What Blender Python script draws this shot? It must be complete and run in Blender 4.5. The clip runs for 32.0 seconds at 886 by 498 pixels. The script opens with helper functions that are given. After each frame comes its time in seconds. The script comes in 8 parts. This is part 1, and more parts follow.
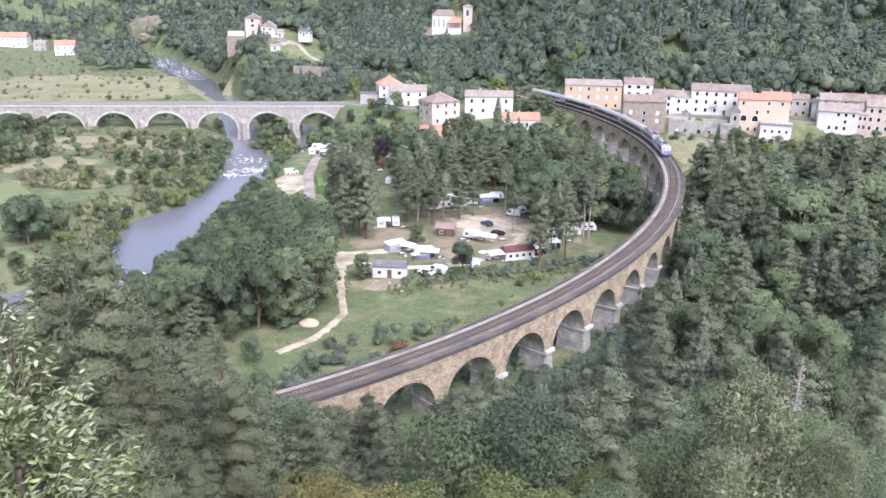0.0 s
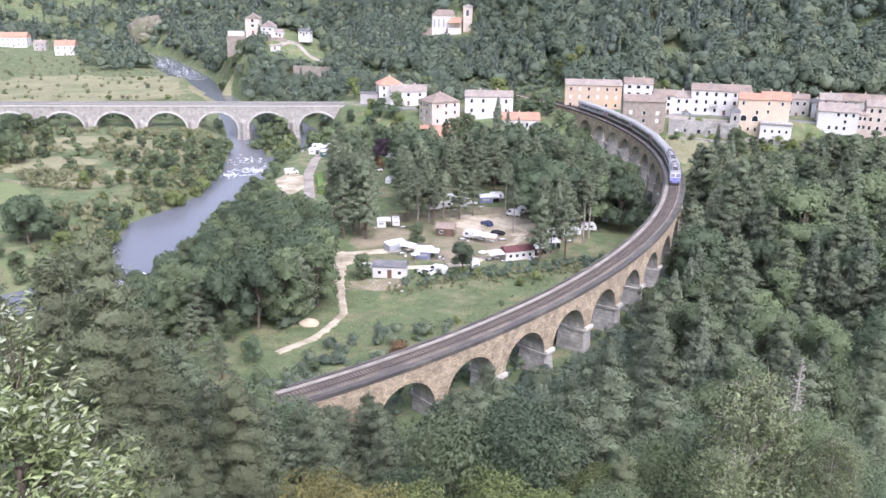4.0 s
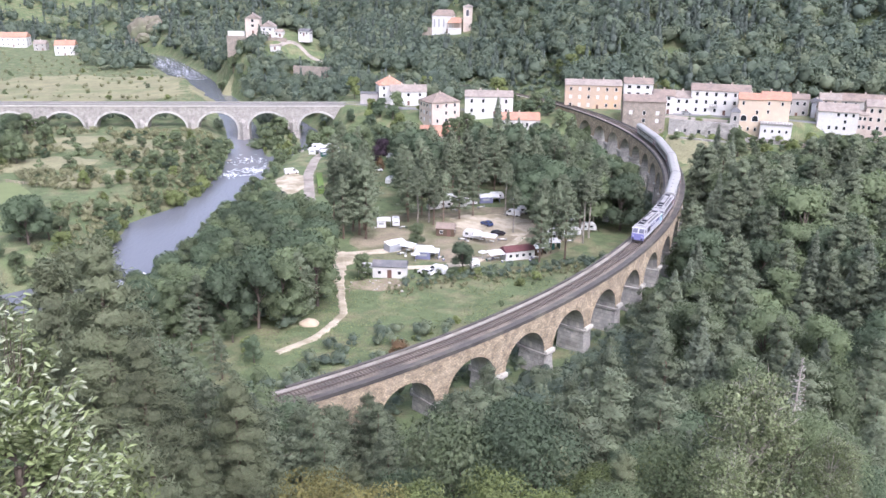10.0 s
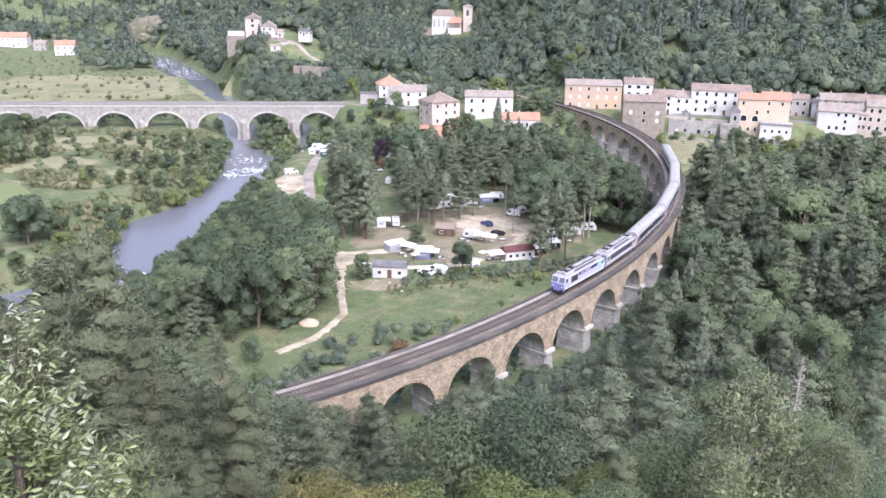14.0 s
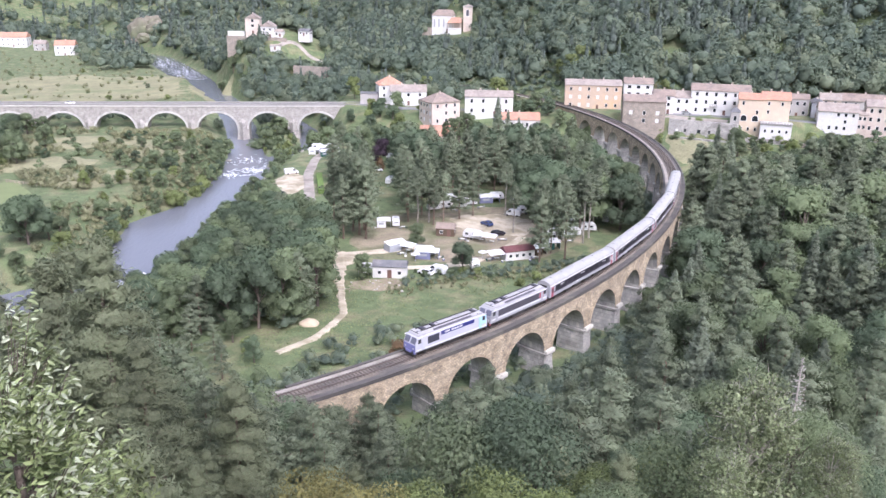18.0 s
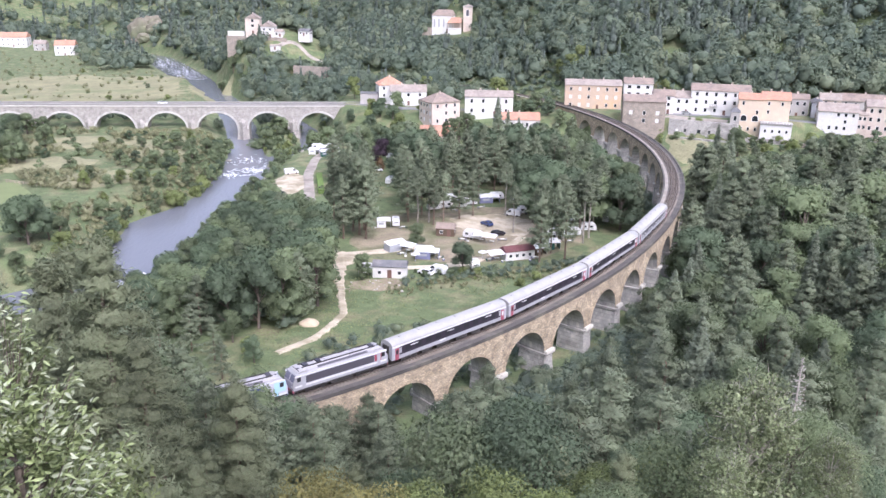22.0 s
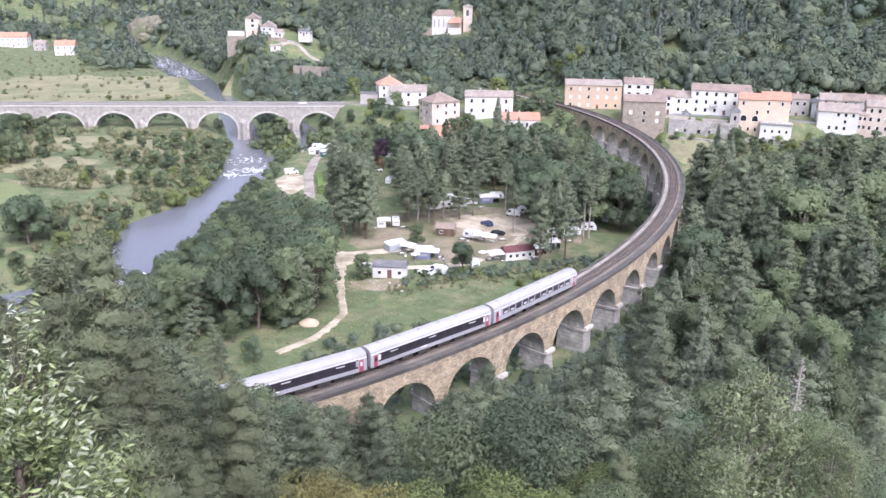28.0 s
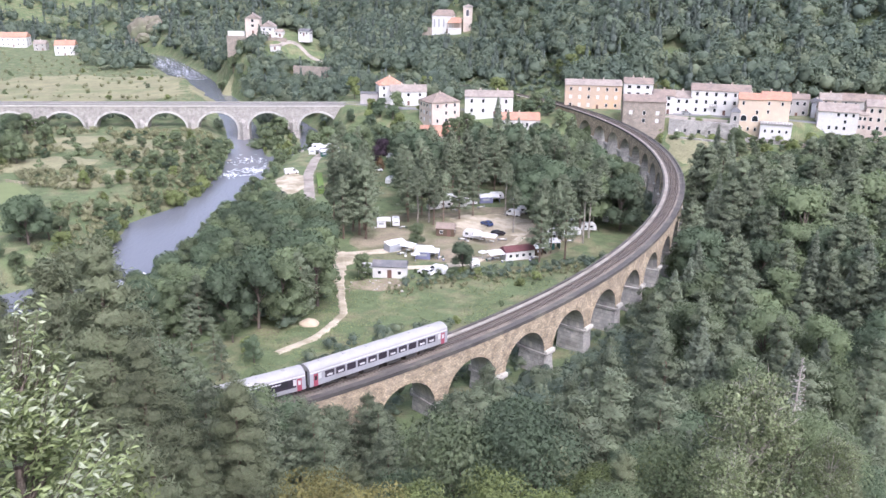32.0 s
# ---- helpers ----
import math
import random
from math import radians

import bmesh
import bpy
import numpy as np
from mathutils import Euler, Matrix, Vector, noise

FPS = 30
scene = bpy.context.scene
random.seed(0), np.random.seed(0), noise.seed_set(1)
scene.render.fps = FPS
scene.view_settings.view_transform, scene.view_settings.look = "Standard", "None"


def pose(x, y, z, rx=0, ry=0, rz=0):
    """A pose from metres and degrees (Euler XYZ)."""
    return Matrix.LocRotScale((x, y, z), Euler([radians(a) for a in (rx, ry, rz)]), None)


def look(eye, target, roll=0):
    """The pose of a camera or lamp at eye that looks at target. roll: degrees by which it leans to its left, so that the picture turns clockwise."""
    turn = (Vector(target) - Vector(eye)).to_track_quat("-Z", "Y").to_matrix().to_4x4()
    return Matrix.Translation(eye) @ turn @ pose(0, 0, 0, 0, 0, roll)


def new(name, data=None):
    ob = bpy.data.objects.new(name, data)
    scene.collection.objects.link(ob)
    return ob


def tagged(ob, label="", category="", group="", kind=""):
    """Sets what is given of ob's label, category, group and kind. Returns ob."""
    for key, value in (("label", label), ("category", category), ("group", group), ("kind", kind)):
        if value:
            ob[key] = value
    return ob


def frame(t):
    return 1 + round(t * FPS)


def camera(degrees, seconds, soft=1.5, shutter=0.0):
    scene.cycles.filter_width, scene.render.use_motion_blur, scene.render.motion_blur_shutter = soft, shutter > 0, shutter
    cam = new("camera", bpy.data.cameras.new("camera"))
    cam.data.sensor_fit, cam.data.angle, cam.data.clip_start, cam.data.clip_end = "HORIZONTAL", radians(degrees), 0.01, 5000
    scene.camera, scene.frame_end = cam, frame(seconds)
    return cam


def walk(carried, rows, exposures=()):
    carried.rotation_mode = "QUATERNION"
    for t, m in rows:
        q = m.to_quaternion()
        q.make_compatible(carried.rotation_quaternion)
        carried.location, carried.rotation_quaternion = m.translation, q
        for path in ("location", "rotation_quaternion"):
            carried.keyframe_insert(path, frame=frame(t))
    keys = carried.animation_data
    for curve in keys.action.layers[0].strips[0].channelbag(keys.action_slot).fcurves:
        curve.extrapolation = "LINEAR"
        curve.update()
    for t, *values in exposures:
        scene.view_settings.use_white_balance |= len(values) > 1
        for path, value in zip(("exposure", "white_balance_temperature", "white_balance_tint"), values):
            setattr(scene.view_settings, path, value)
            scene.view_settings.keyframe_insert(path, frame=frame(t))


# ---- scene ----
import collections

cam = camera(55.77, 32.0, soft=1.5)
EYE_Z = 59.67
VIEW = pose(0, 0, EYE_Z, 90 - 18.69, 0, 0) @ pose(0, 0, 0, 0, 0, 0.744)
walk(cam, [(0.0, VIEW), (32.0, VIEW)], exposures=[(0.0, 1.05, 5680, 21), (32.0, 1.05, 5680, 21)])

# ---- light: a bright, thinly clouded day; soft sun from behind the lookout's right ----
SUN_AZ, SUN_EL = 155.0, 50.0
world = bpy.data.worlds.new("sky")
scene.world = world
world.use_nodes = True
wn = world.node_tree
sky = wn.nodes.new("ShaderNodeTexSky")
sky.sky_type, sky.sun_disc = "NISHITA", False
sky.sun_elevation, sky.sun_rotation = radians(SUN_EL), radians(SUN_AZ)
sky.air_density, sky.dust_density, sky.ozone_density = 1.0, 6.0, 1.0
veil = wn.nodes.new("ShaderNodeHueSaturation")
veil.inputs["Saturation"].default_value = 0.5
wn.links.new(sky.outputs[0], veil.inputs["Color"])
wn.links.new(veil.outputs[0], wn.nodes["Background"].inputs[0])
wn.nodes["Background"].inputs[1].default_value = 0.15
sun_data = bpy.data.lights.new("sun", "SUN")
sun_data.energy, sun_data.angle, sun_data.color = 0.55, radians(48), (1.0, 0.95, 0.88)
sun = new("sun", sun_data)
_a, _e = radians(SUN_AZ), radians(SUN_EL)
sun.matrix_world = look((200 * math.sin(_a), 200 * math.cos(_a), 260), (200 * math.sin(_a) - math.sin(_a) * math.cos(_e), 200 * math.cos(_a) - math.cos(_a) * math.cos(_e), 260 - math.sin(_e)))
# ---- materials ----
def mat(name, base, var=0.25, rough=0.8, scale=2.0, fine=14.0, bump=0.15, metal=0.0, obj_var=0.0, island=0.0, second=None, second_at=0.5, translucent=0.0, coords="Object", hue=0.0):
    """A worn surface: base colour broken by coarse patches and fine grain; second: colour of stains or patches."""
    m = bpy.data.materials.new(name)
    m.use_nodes = True
    t = m.node_tree
    N, Lk = t.nodes, t.links
    bsdf = N["Principled BSDF"]
    tc = N.new("ShaderNodeTexCoord")
    n1, n2 = N.new("ShaderNodeTexNoise"), N.new("ShaderNodeTexNoise")
    for n, s, d in ((n1, scale, 4), (n2, fine, 3)):
        n.inputs["Scale"].default_value, n.inputs["Detail"].default_value = s, d
        Lk.new(tc.outputs[coords], n.inputs["Vector"])
    add = N.new("ShaderNodeMath")
    add.operation = "ADD"
    Lk.new(n1.outputs[0], add.inputs[0])
    Lk.new(n2.outputs[0], add.inputs[1])
    last = add
    if obj_var:
        oi = N.new("ShaderNodeObjectInfo")
        ma = N.new("ShaderNodeMath")
        ma.operation = "MULTIPLY_ADD"
        ma.inputs[1].default_value = obj_var
        Lk.new(oi.outputs["Random"], ma.inputs[0])
        Lk.new(last.outputs[0], ma.inputs[2])
        sub = N.new("ShaderNodeMath")
        sub.operation = "SUBTRACT"
        sub.inputs[1].default_value = obj_var / 2
        Lk.new(ma.outputs[0], sub.inputs[0])
        last = sub
    if island:
        ge = N.new("ShaderNodeNewGeometry")
        ma = N.new("ShaderNodeMath")
        ma.operation = "MULTIPLY_ADD"
        ma.inputs[1].default_value = island
        Lk.new(ge.outputs["Random Per Island"], ma.inputs[0])
        Lk.new(last.outputs[0], ma.inputs[2])
        sub = N.new("ShaderNodeMath")
        sub.operation = "SUBTRACT"
        sub.inputs[1].default_value = island / 2
        Lk.new(ma.outputs[0], sub.inputs[0])
        last = sub
    mr = N.new("ShaderNodeMapRange")
    mr.inputs["From Min"].default_value, mr.inputs["From Max"].default_value = 0.55, 1.45
    mr.inputs["To Min"].default_value, mr.inputs["To Max"].default_value = 1 - var, 1 + var
    Lk.new(last.outputs[0], mr.inputs["Value"])
    col = N.new("ShaderNodeMix")
    col.data_type = "RGBA"
    col.inputs["A"].default_value = (*base, 1)
    col.inputs["B"].default_value = (*(second or base), 1)
    col.inputs["Factor"].default_value = 0
    if second:
        n3 = N.new("ShaderNodeTexNoise")
        n3.inputs["Scale"].default_value, n3.inputs["Detail"].default_value = scale * 0.45, 6
        Lk.new(tc.outputs[coords], n3.inputs["Vector"])
        m3 = N.new("ShaderNodeMapRange")
        m3.inputs["From Min"].default_value, m3.inputs["From Max"].default_value = second_at - 0.08, second_at + 0.1
        Lk.new(n3.outputs[0], m3.inputs["Value"])
        Lk.new(m3.outputs[0], col.inputs["Factor"])
    vm = N.new("ShaderNodeVectorMath")
    vm.operation = "SCALE"
    Lk.new(col.outputs["Result"], vm.inputs[0])
    Lk.new(mr.outputs[0], vm.inputs["Scale"])
    Lk.new(vm.outputs[0], bsdf.inputs["Base Color"])
    bsdf.inputs["Roughness"].default_value, bsdf.inputs["Metallic"].default_value = rough, metal
    if bump:
        bp = N.new("ShaderNodeBump")
        bp.inputs["Strength"].default_value, bp.inputs["Distance"].default_value = bump, 0.08
        Lk.new(n2.outputs[0], bp.inputs["Height"])
        Lk.new(bp.outputs[0], bsdf.inputs["Normal"])
    if translucent:
        tr, mx = N.new("ShaderNodeBsdfTranslucent"), N.new("ShaderNodeMixShader")
        Lk.new(vm.outputs[0], tr.inputs["Color"])
        mx.inputs[0].default_value = translucent
        Lk.new(bsdf.outputs[0], mx.inputs[1])
        Lk.new(tr.outputs[0], mx.inputs[2])
        Lk.new(mx.outputs[0], N["Material Output"].inputs["Surface"])
    return m


def masonry(name, base, joint, w, h, var=0.35, stain=(0.12, 0.11, 0.1), stain_at=0.62, tone=0.16):
    """Coursed stone: blocks of w by h metres with recessed mortar, each of its own tone, and dark weathering."""
    m = mat(name, base, var, 0.9, 0.6, 6.0, 0.3, second=tuple((a * 0.55 + b * 0.45) for a, b in zip(base, stain)), second_at=stain_at)
    t = m.node_tree
    N, Lk = t.nodes, t.links
    br = N.new("ShaderNodeTexBrick")
    uv = N.new("ShaderNodeUVMap")
    uv.uv_map = "wall"
    br.inputs["Color1"].default_value, br.inputs["Color2"].default_value = (1 - tone, 1 - tone, 1 - tone, 1), (1 + tone, 1 + tone * 0.9, 1 + tone * 0.6, 1)
    br.inputs["Mortar"].default_value = tuple(j / max(b, 0.01) for j, b in zip(joint, base)) + (1,)
    br.inputs["Scale"].default_value, br.inputs["Mortar Size"].default_value = 1.0, 0.03
    br.inputs["Brick Width"].default_value, br.inputs["Row Height"].default_value = w, h
    Lk.new(uv.outputs[0], br.inputs["Vector"])
    bsdf = N["Principled BSDF"]
    src = bsdf.inputs["Base Color"].links[0].from_socket
    mul = N.new("ShaderNodeVectorMath")
    mul.operation = "MULTIPLY"
    Lk.new(src, mul.inputs[0])
    Lk.new(br.outputs["Color"], mul.inputs[1])
    Lk.new(mul.outputs[0], bsdf.inputs["Base Color"])
    return m


def plain(name, base, rough=0.5, metal=0.0, var=0.08):
    return mat(name, base, var, rough, 1.2, 9.0, 0.03, metal)


M = {}
M["ground"] = mat("grass_ground", (0.120, 0.155, 0.070), 0.5, 0.95, 0.35, 2.6, 0.6, second=(0.205, 0.20, 0.11), second_at=0.56)
M["field"] = mat("dry_field", (0.262, 0.25, 0.145), 0.4, 0.95, 0.09, 1.1, 0.4, second=(0.19, 0.205, 0.105), second_at=0.56)
M["lawn"] = mat("mown_lawn", (0.18, 0.215, 0.095), 0.15, 0.95, 0.2, 3.0, 0.2)
M["dirt"] = mat("camp_dirt", (0.28, 0.235, 0.165), 0.45, 0.95, 0.2, 2.0, 0.3, second=(0.165, 0.165, 0.09), second_at=0.5)
M["gravel"] = mat("pale_gravel", (0.52, 0.455, 0.35), 0.3, 0.95, 0.4, 3.0, 0.3, second=(0.32, 0.275, 0.19), second_at=0.52)
M["road"] = mat("road_asphalt", (0.20, 0.20, 0.20), 0.2, 0.9, 0.5, 9.0, 0.2)
M["sand"] = mat("sand_heap", (0.50, 0.41, 0.30), 0.15, 0.95, 1.0, 9.0, 0.3)
M["rock"] = mat("pale_boulder", (0.42, 0.38, 0.33), 0.35, 0.9, 0.7, 5.0, 0.6, second=(0.2, 0.19, 0.17), obj_var=0.5)
M["crag"] = mat("weathered_crag", (0.27, 0.235, 0.19), 0.45, 0.95, 0.25, 1.2, 0.6, second=(0.14, 0.15, 0.09), second_at=0.5)
M["stone_tan"] = masonry("viaduct_stone", (0.43, 0.35, 0.25), (0.29, 0.25, 0.205), 0.5, 0.29, 0.6, tone=0.3)
M["stone_grey"] = masonry("pier_stone", (0.45, 0.43, 0.41), (0.34, 0.33, 0.31), 0.7, 0.38, stain_at=0.56)
M["stone_pale"] = mat("cap_stone", (0.54, 0.51, 0.46), 0.25, 0.9, 0.8, 6.0, 0.3, obj_var=0.5, second=(0.30, 0.28, 0.25), second_at=0.6)
M["stone_ring"] = mat("arch_ring_stone", (0.50, 0.48, 0.45), 0.25, 0.9, 0.8, 6.0, 0.3, obj_var=0.5)
M["stone_bridge"] = masonry("bridge_stone", (0.38, 0.355, 0.33), (0.30, 0.285, 0.27), 0.8, 0.4)
M["stone_house"] = masonry("house_stone", (0.33, 0.28, 0.24), (0.3, 0.27, 0.24), 0.6, 0.35)
M["ballast"] = mat("ballast", (0.19, 0.16, 0.135), 0.4, 0.95, 0.35, 11.0, 0.6, second=(0.13, 0.115, 0.105), second_at=0.5)
M["cess"] = mat("cess_path", (0.36, 0.32, 0.28), 0.3, 0.95, 0.4, 8.0, 0.3, second=(0.24, 0.21, 0.18), second_at=0.56)
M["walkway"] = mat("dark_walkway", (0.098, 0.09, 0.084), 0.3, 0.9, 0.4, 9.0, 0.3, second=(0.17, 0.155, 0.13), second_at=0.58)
M["sleeper"] = mat("sleeper_wood", (0.10, 0.08, 0.065), 0.3, 0.9, 3.0, 20.0, 0.3, island=0.5)
M["rail"] = mat("rail_steel", (0.22, 0.185, 0.165), 0.2, 0.45, 2.0, 20.0, 0.1, metal=0.6)
M["bark"] = mat("bark", (0.15, 0.12, 0.10), 0.4, 0.95, 3.0, 18.0, 0.6, obj_var=0.4)
M["bark_pine"] = mat("pine_bark", (0.23, 0.16, 0.12), 0.4, 0.95, 1.2, 14.0, 0.6, second=(0.17, 0.14, 0.12), second_at=0.5, obj_var=0.5)
M["bark_pale"] = mat("pale_bark", (0.36, 0.33, 0.29), 0.3, 0.95, 1.2, 14.0, 0.5, second=(0.2, 0.17, 0.15), second_at=0.5, obj_var=0.5)
M["leaf_pine"] = mat("pine_needles", (0.195, 0.228, 0.145), 0.55, 0.75, 0.35, 3.0, 0.0, obj_var=0.45, island=0.2, translucent=0.3)
M["leaf_near_pine"] = mat("near_pine_needles", (0.195, 0.218, 0.128), 0.5, 0.75, 0.35, 3.0, 0.0, obj_var=0.4, island=0.25, translucent=0.3)
M["leaf_spruce"] = mat("spruce_needles", (0.182, 0.212, 0.148), 0.5, 0.75, 0.35, 3.0, 0.0, obj_var=0.45, island=0.25, translucent=0.3)
M["leaf_broad"] = mat("broad_leaves", (0.160, 0.200, 0.105), 0.5, 0.7, 0.35, 3.0, 0.0, obj_var=0.55, island=0.2, translucent=0.3)
M["leaf_dark"] = mat("dark_broad_leaves", (0.115, 0.155, 0.090), 0.5, 0.7, 0.35, 3.0, 0.0, obj_var=0.5, island=0.2, translucent=0.3)
M["leaf_light"] = mat("light_green_leaves", (0.205, 0.245, 0.09), 0.45, 0.7, 0.35, 3.0, 0.0, obj_var=0.4, island=0.2, translucent=0.34)
M["leaf_yellow"] = mat("yellowing_leaves", (0.25, 0.232, 0.085), 0.45, 0.7, 0.35, 3.0, 0.0, obj_var=0.4, island=0.2, translucent=0.34)
M["leaf_purple"] = mat("purple_leaves", (0.055, 0.035, 0.05), 0.4, 0.7, 0.35, 3.0, 0.0, island=0.2, translucent=0.3)
M["leaf_brown"] = mat("withered_leaves", (0.20, 0.13, 0.07), 0.4, 0.8, 0.35, 3.0, 0.0, island=0.2, translucent=0.3)
# far leaves: bluish haze put into the colours; broadleaf tone drawn per tree
M["leaf_far"] = mat("far_leaves_mid", (0.150, 0.190, 0.132), 0.4, 0.8, 0.13, 0.6, 0.0, island=0.06, translucent=0.3)
M["leaf_far_pale"] = mat("far_leaves_pale", (0.192, 0.228, 0.146), 0.4, 0.8, 0.13, 0.6, 0.0, island=0.06, translucent=0.3)
M["leaf_far_deep"] = mat("far_leaves_deep", (0.122, 0.160, 0.120), 0.4, 0.8, 0.13, 0.6, 0.0, island=0.06, translucent=0.3)
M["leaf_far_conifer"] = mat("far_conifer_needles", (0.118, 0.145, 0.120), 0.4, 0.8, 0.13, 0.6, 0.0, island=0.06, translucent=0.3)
M["leaf_near"] = mat("pale_green_leaves", (0.28, 0.33, 0.155), 0.5, 0.45, 0.6, 4.0, 0.0, obj_var=0.7, island=1.0, translucent=0.3)
# whitish leaves: pale backs, with bright highlights put into the colour too
M["leaf_whitish"] = mat("whitish_backs_and_highlights", (0.50, 0.54, 0.38), 0.3, 0.5, 0.6, 4.0, 0.0, obj_var=0.3, island=0.5, translucent=0.3)
M["leaf_pale"] = mat("pale_grey_leaves", (0.225, 0.262, 0.135), 0.5, 0.5, 0.6, 4.0, 0.0, obj_var=0.3, island=1.1, translucent=0.3)
M["grass_blade"] = mat("grass_blades", (0.20, 0.235, 0.11), 0.4, 0.8, 0.1, 1.0, 0.0, island=0.5, translucent=0.3)
M["grass_dry"] = mat("dry_grass_blades", (0.27, 0.25, 0.15), 0.4, 0.8, 0.1, 1.0, 0.0, island=0.5, translucent=0.3)
M["leaf_scrub"] = mat("olive_scrub_leaves", (0.238, 0.24, 0.132), 0.5, 0.8, 0.09, 0.5, 0.0, island=0.5, translucent=0.3)
M["twig"] = mat("grey_twigs", (0.44, 0.40, 0.36), 0.3, 0.9, 2.0, 12.0, 0.0, island=0.6)
M["white_wall"] = mat("white_render", (0.67, 0.655, 0.635), 0.1, 0.9, 0.35, 5.0, 0.1, second=(0.62, 0.59, 0.55), second_at=0.62, obj_var=0.2)
M["ochre_wall"] = mat("ochre_render", (0.54, 0.42, 0.32), 0.12, 0.9, 0.35, 5.0, 0.1, second=(0.62, 0.43, 0.27), second_at=0.6)
M["peach_wall"] = mat("peach_render", (0.64, 0.53, 0.41), 0.12, 0.9, 0.35, 5.0, 0.1, second=(0.70, 0.56, 0.43), second_at=0.6)
M["pink_wall"] = mat("pinkish_render", (0.61, 0.525, 0.455), 0.15, 0.9, 0.35, 5.0, 0.1, second=(0.5, 0.41, 0.35), second_at=0.56)
M["grey_wall"] = mat("grey_render", (0.44, 0.41, 0.39), 0.15, 0.9, 0.35, 5.0, 0.1, second=(0.33, 0.31, 0.29), second_at=0.56)
M["slate_wall"] = mat("bluish_grey_render", (0.33, 0.34, 0.37), 0.15, 0.9, 0.35, 5.0, 0.1)


def tiles(name, base, second):
    m = mat(name, base, 0.3, 0.9, 0.7, 7.0, 0.2, second=second, second_at=0.55)
    t = m.node_tree
    N, Lk = t.nodes, t.links
    wv = N.new("ShaderNodeTexWave")
    uv = N.new("ShaderNodeUVMap")
    uv.uv_map = "wall"
    wv.inputs["Scale"].default_value, wv.inputs["Distortion"].default_value = 1.4, 0.6
    Lk.new(uv.outputs[0], wv.inputs["Vector"])
    bp = N.new("ShaderNodeBump")
    bp.inputs["Strength"].default_value, bp.inputs["Distance"].default_value = 0.6, 0.12
    Lk.new(wv.outputs["Fac"], bp.inputs["Height"])
    Lk.new(bp.outputs[0], N["Principled BSDF"].inputs["Normal"])
    return m


M["roof_brown"] = tiles("brown_roof_tiles", (0.31, 0.245, 0.205), (0.25, 0.205, 0.18))
M["roof_orange"] = tiles("orange_roof_tiles", (0.54, 0.29, 0.20), (0.45, 0.27, 0.20))
M["roof_pale"] = tiles("pale_roof_tiles", (0.37, 0.315, 0.275), (0.31, 0.265, 0.235))
M["roof_slate"] = tiles("slate_roof", (0.17, 0.17, 0.18), (0.22, 0.21, 0.21))
M["roof_red"] = tiles("red_sheet_roof", (0.19, 0.078, 0.08), (0.16, 0.075, 0.075))
M["glass"] = plain("window_glass", (0.03, 0.035, 0.04), 0.12)
M["frame_white"] = plain("white_frame", (0.75, 0.74, 0.72), 0.6)
M["shutter"] = plain("pale_shutter", (0.62, 0.62, 0.62), 0.7)
M["door_brown"] = plain("brown_door", (0.16, 0.09, 0.07), 0.6)
M["wood_dark"] = mat("dark_boards", (0.12, 0.085, 0.06), 0.3, 0.9, 1.5, 12.0, 0.3)
M["wood_pale"] = mat("weathered_boards", (0.4, 0.34, 0.27), 0.3, 0.9, 1.5, 12.0, 0.3)
M["white_shell"] = mat("white_caravan_shell", (0.68, 0.68, 0.67), 0.08, 0.35, 0.8, 7.0, 0.02, second=(0.68, 0.67, 0.64), second_at=0.66)
M["canvas"] = mat("white_canvas", (0.68, 0.68, 0.68), 0.1, 0.8, 0.8, 7.0, 0.1, obj_var=0.2)
M["canvas_blue"] = mat("blue_canvas", (0.19, 0.20, 0.31), 0.15, 0.8, 0.8, 7.0, 0.1)
M["canvas_grey"] = mat("grey_canvas", (0.36, 0.37, 0.40), 0.15, 0.8, 0.8, 7.0, 0.1)
M["tarp_green"] = mat("dark_green_tarpaulin", (0.03, 0.10, 0.08), 0.2, 0.6, 0.8, 7.0, 0.1)
M["tyre"] = plain("tyre_rubber", (0.03, 0.03, 0.03), 0.85)
M["steel_dark"] = mat("dark_running_gear", (0.055, 0.05, 0.048), 0.3, 0.7, 2.0, 9.0, 0.1)
M["car_white"] = plain("white_car_paint", (0.78, 0.78, 0.78), 0.25)
M["car_blue"] = plain("blue_car_paint", (0.06, 0.09, 0.22), 0.25, 0.3)
M["car_dark"] = plain("dark_car_paint", (0.035, 0.03, 0.04), 0.25, 0.3)
M["car_red"] = plain("dark_red_car_paint", (0.16, 0.03, 0.04), 0.25, 0.2)
M["car_silver"] = plain("silver_car_paint", (0.45, 0.46, 0.47), 0.3, 0.5)
M["train_grey"] = mat("train_light_grey", (0.40, 0.40, 0.43), 0.1, 0.45, 0.5, 6.0, 0.02, second=(0.33, 0.325, 0.34), second_at=0.62)
M["train_band"] = plain("train_dark_band", (0.045, 0.037, 0.05), 0.3)
M["train_stripe"] = plain("train_white_stripe", (0.66, 0.66, 0.67), 0.45)
M["train_roof"] = mat("train_roof_grey", (0.40, 0.39, 0.38), 0.15, 0.55, 0.5, 6.0, 0.05, second=(0.33, 0.325, 0.325), second_at=0.6, obj_var=0.35)
M["train_red"] = plain("train_red_door", (0.36, 0.085, 0.12), 0.45)
M["train_pane"] = plain("train_window_pane", (0.03, 0.03, 0.036), 0.45)
# lilac-grey reflection put into the windscreen's base colour
M["cab_glass"] = plain("cab_glass_sky_tint", (0.16, 0.16, 0.21), 0.12)
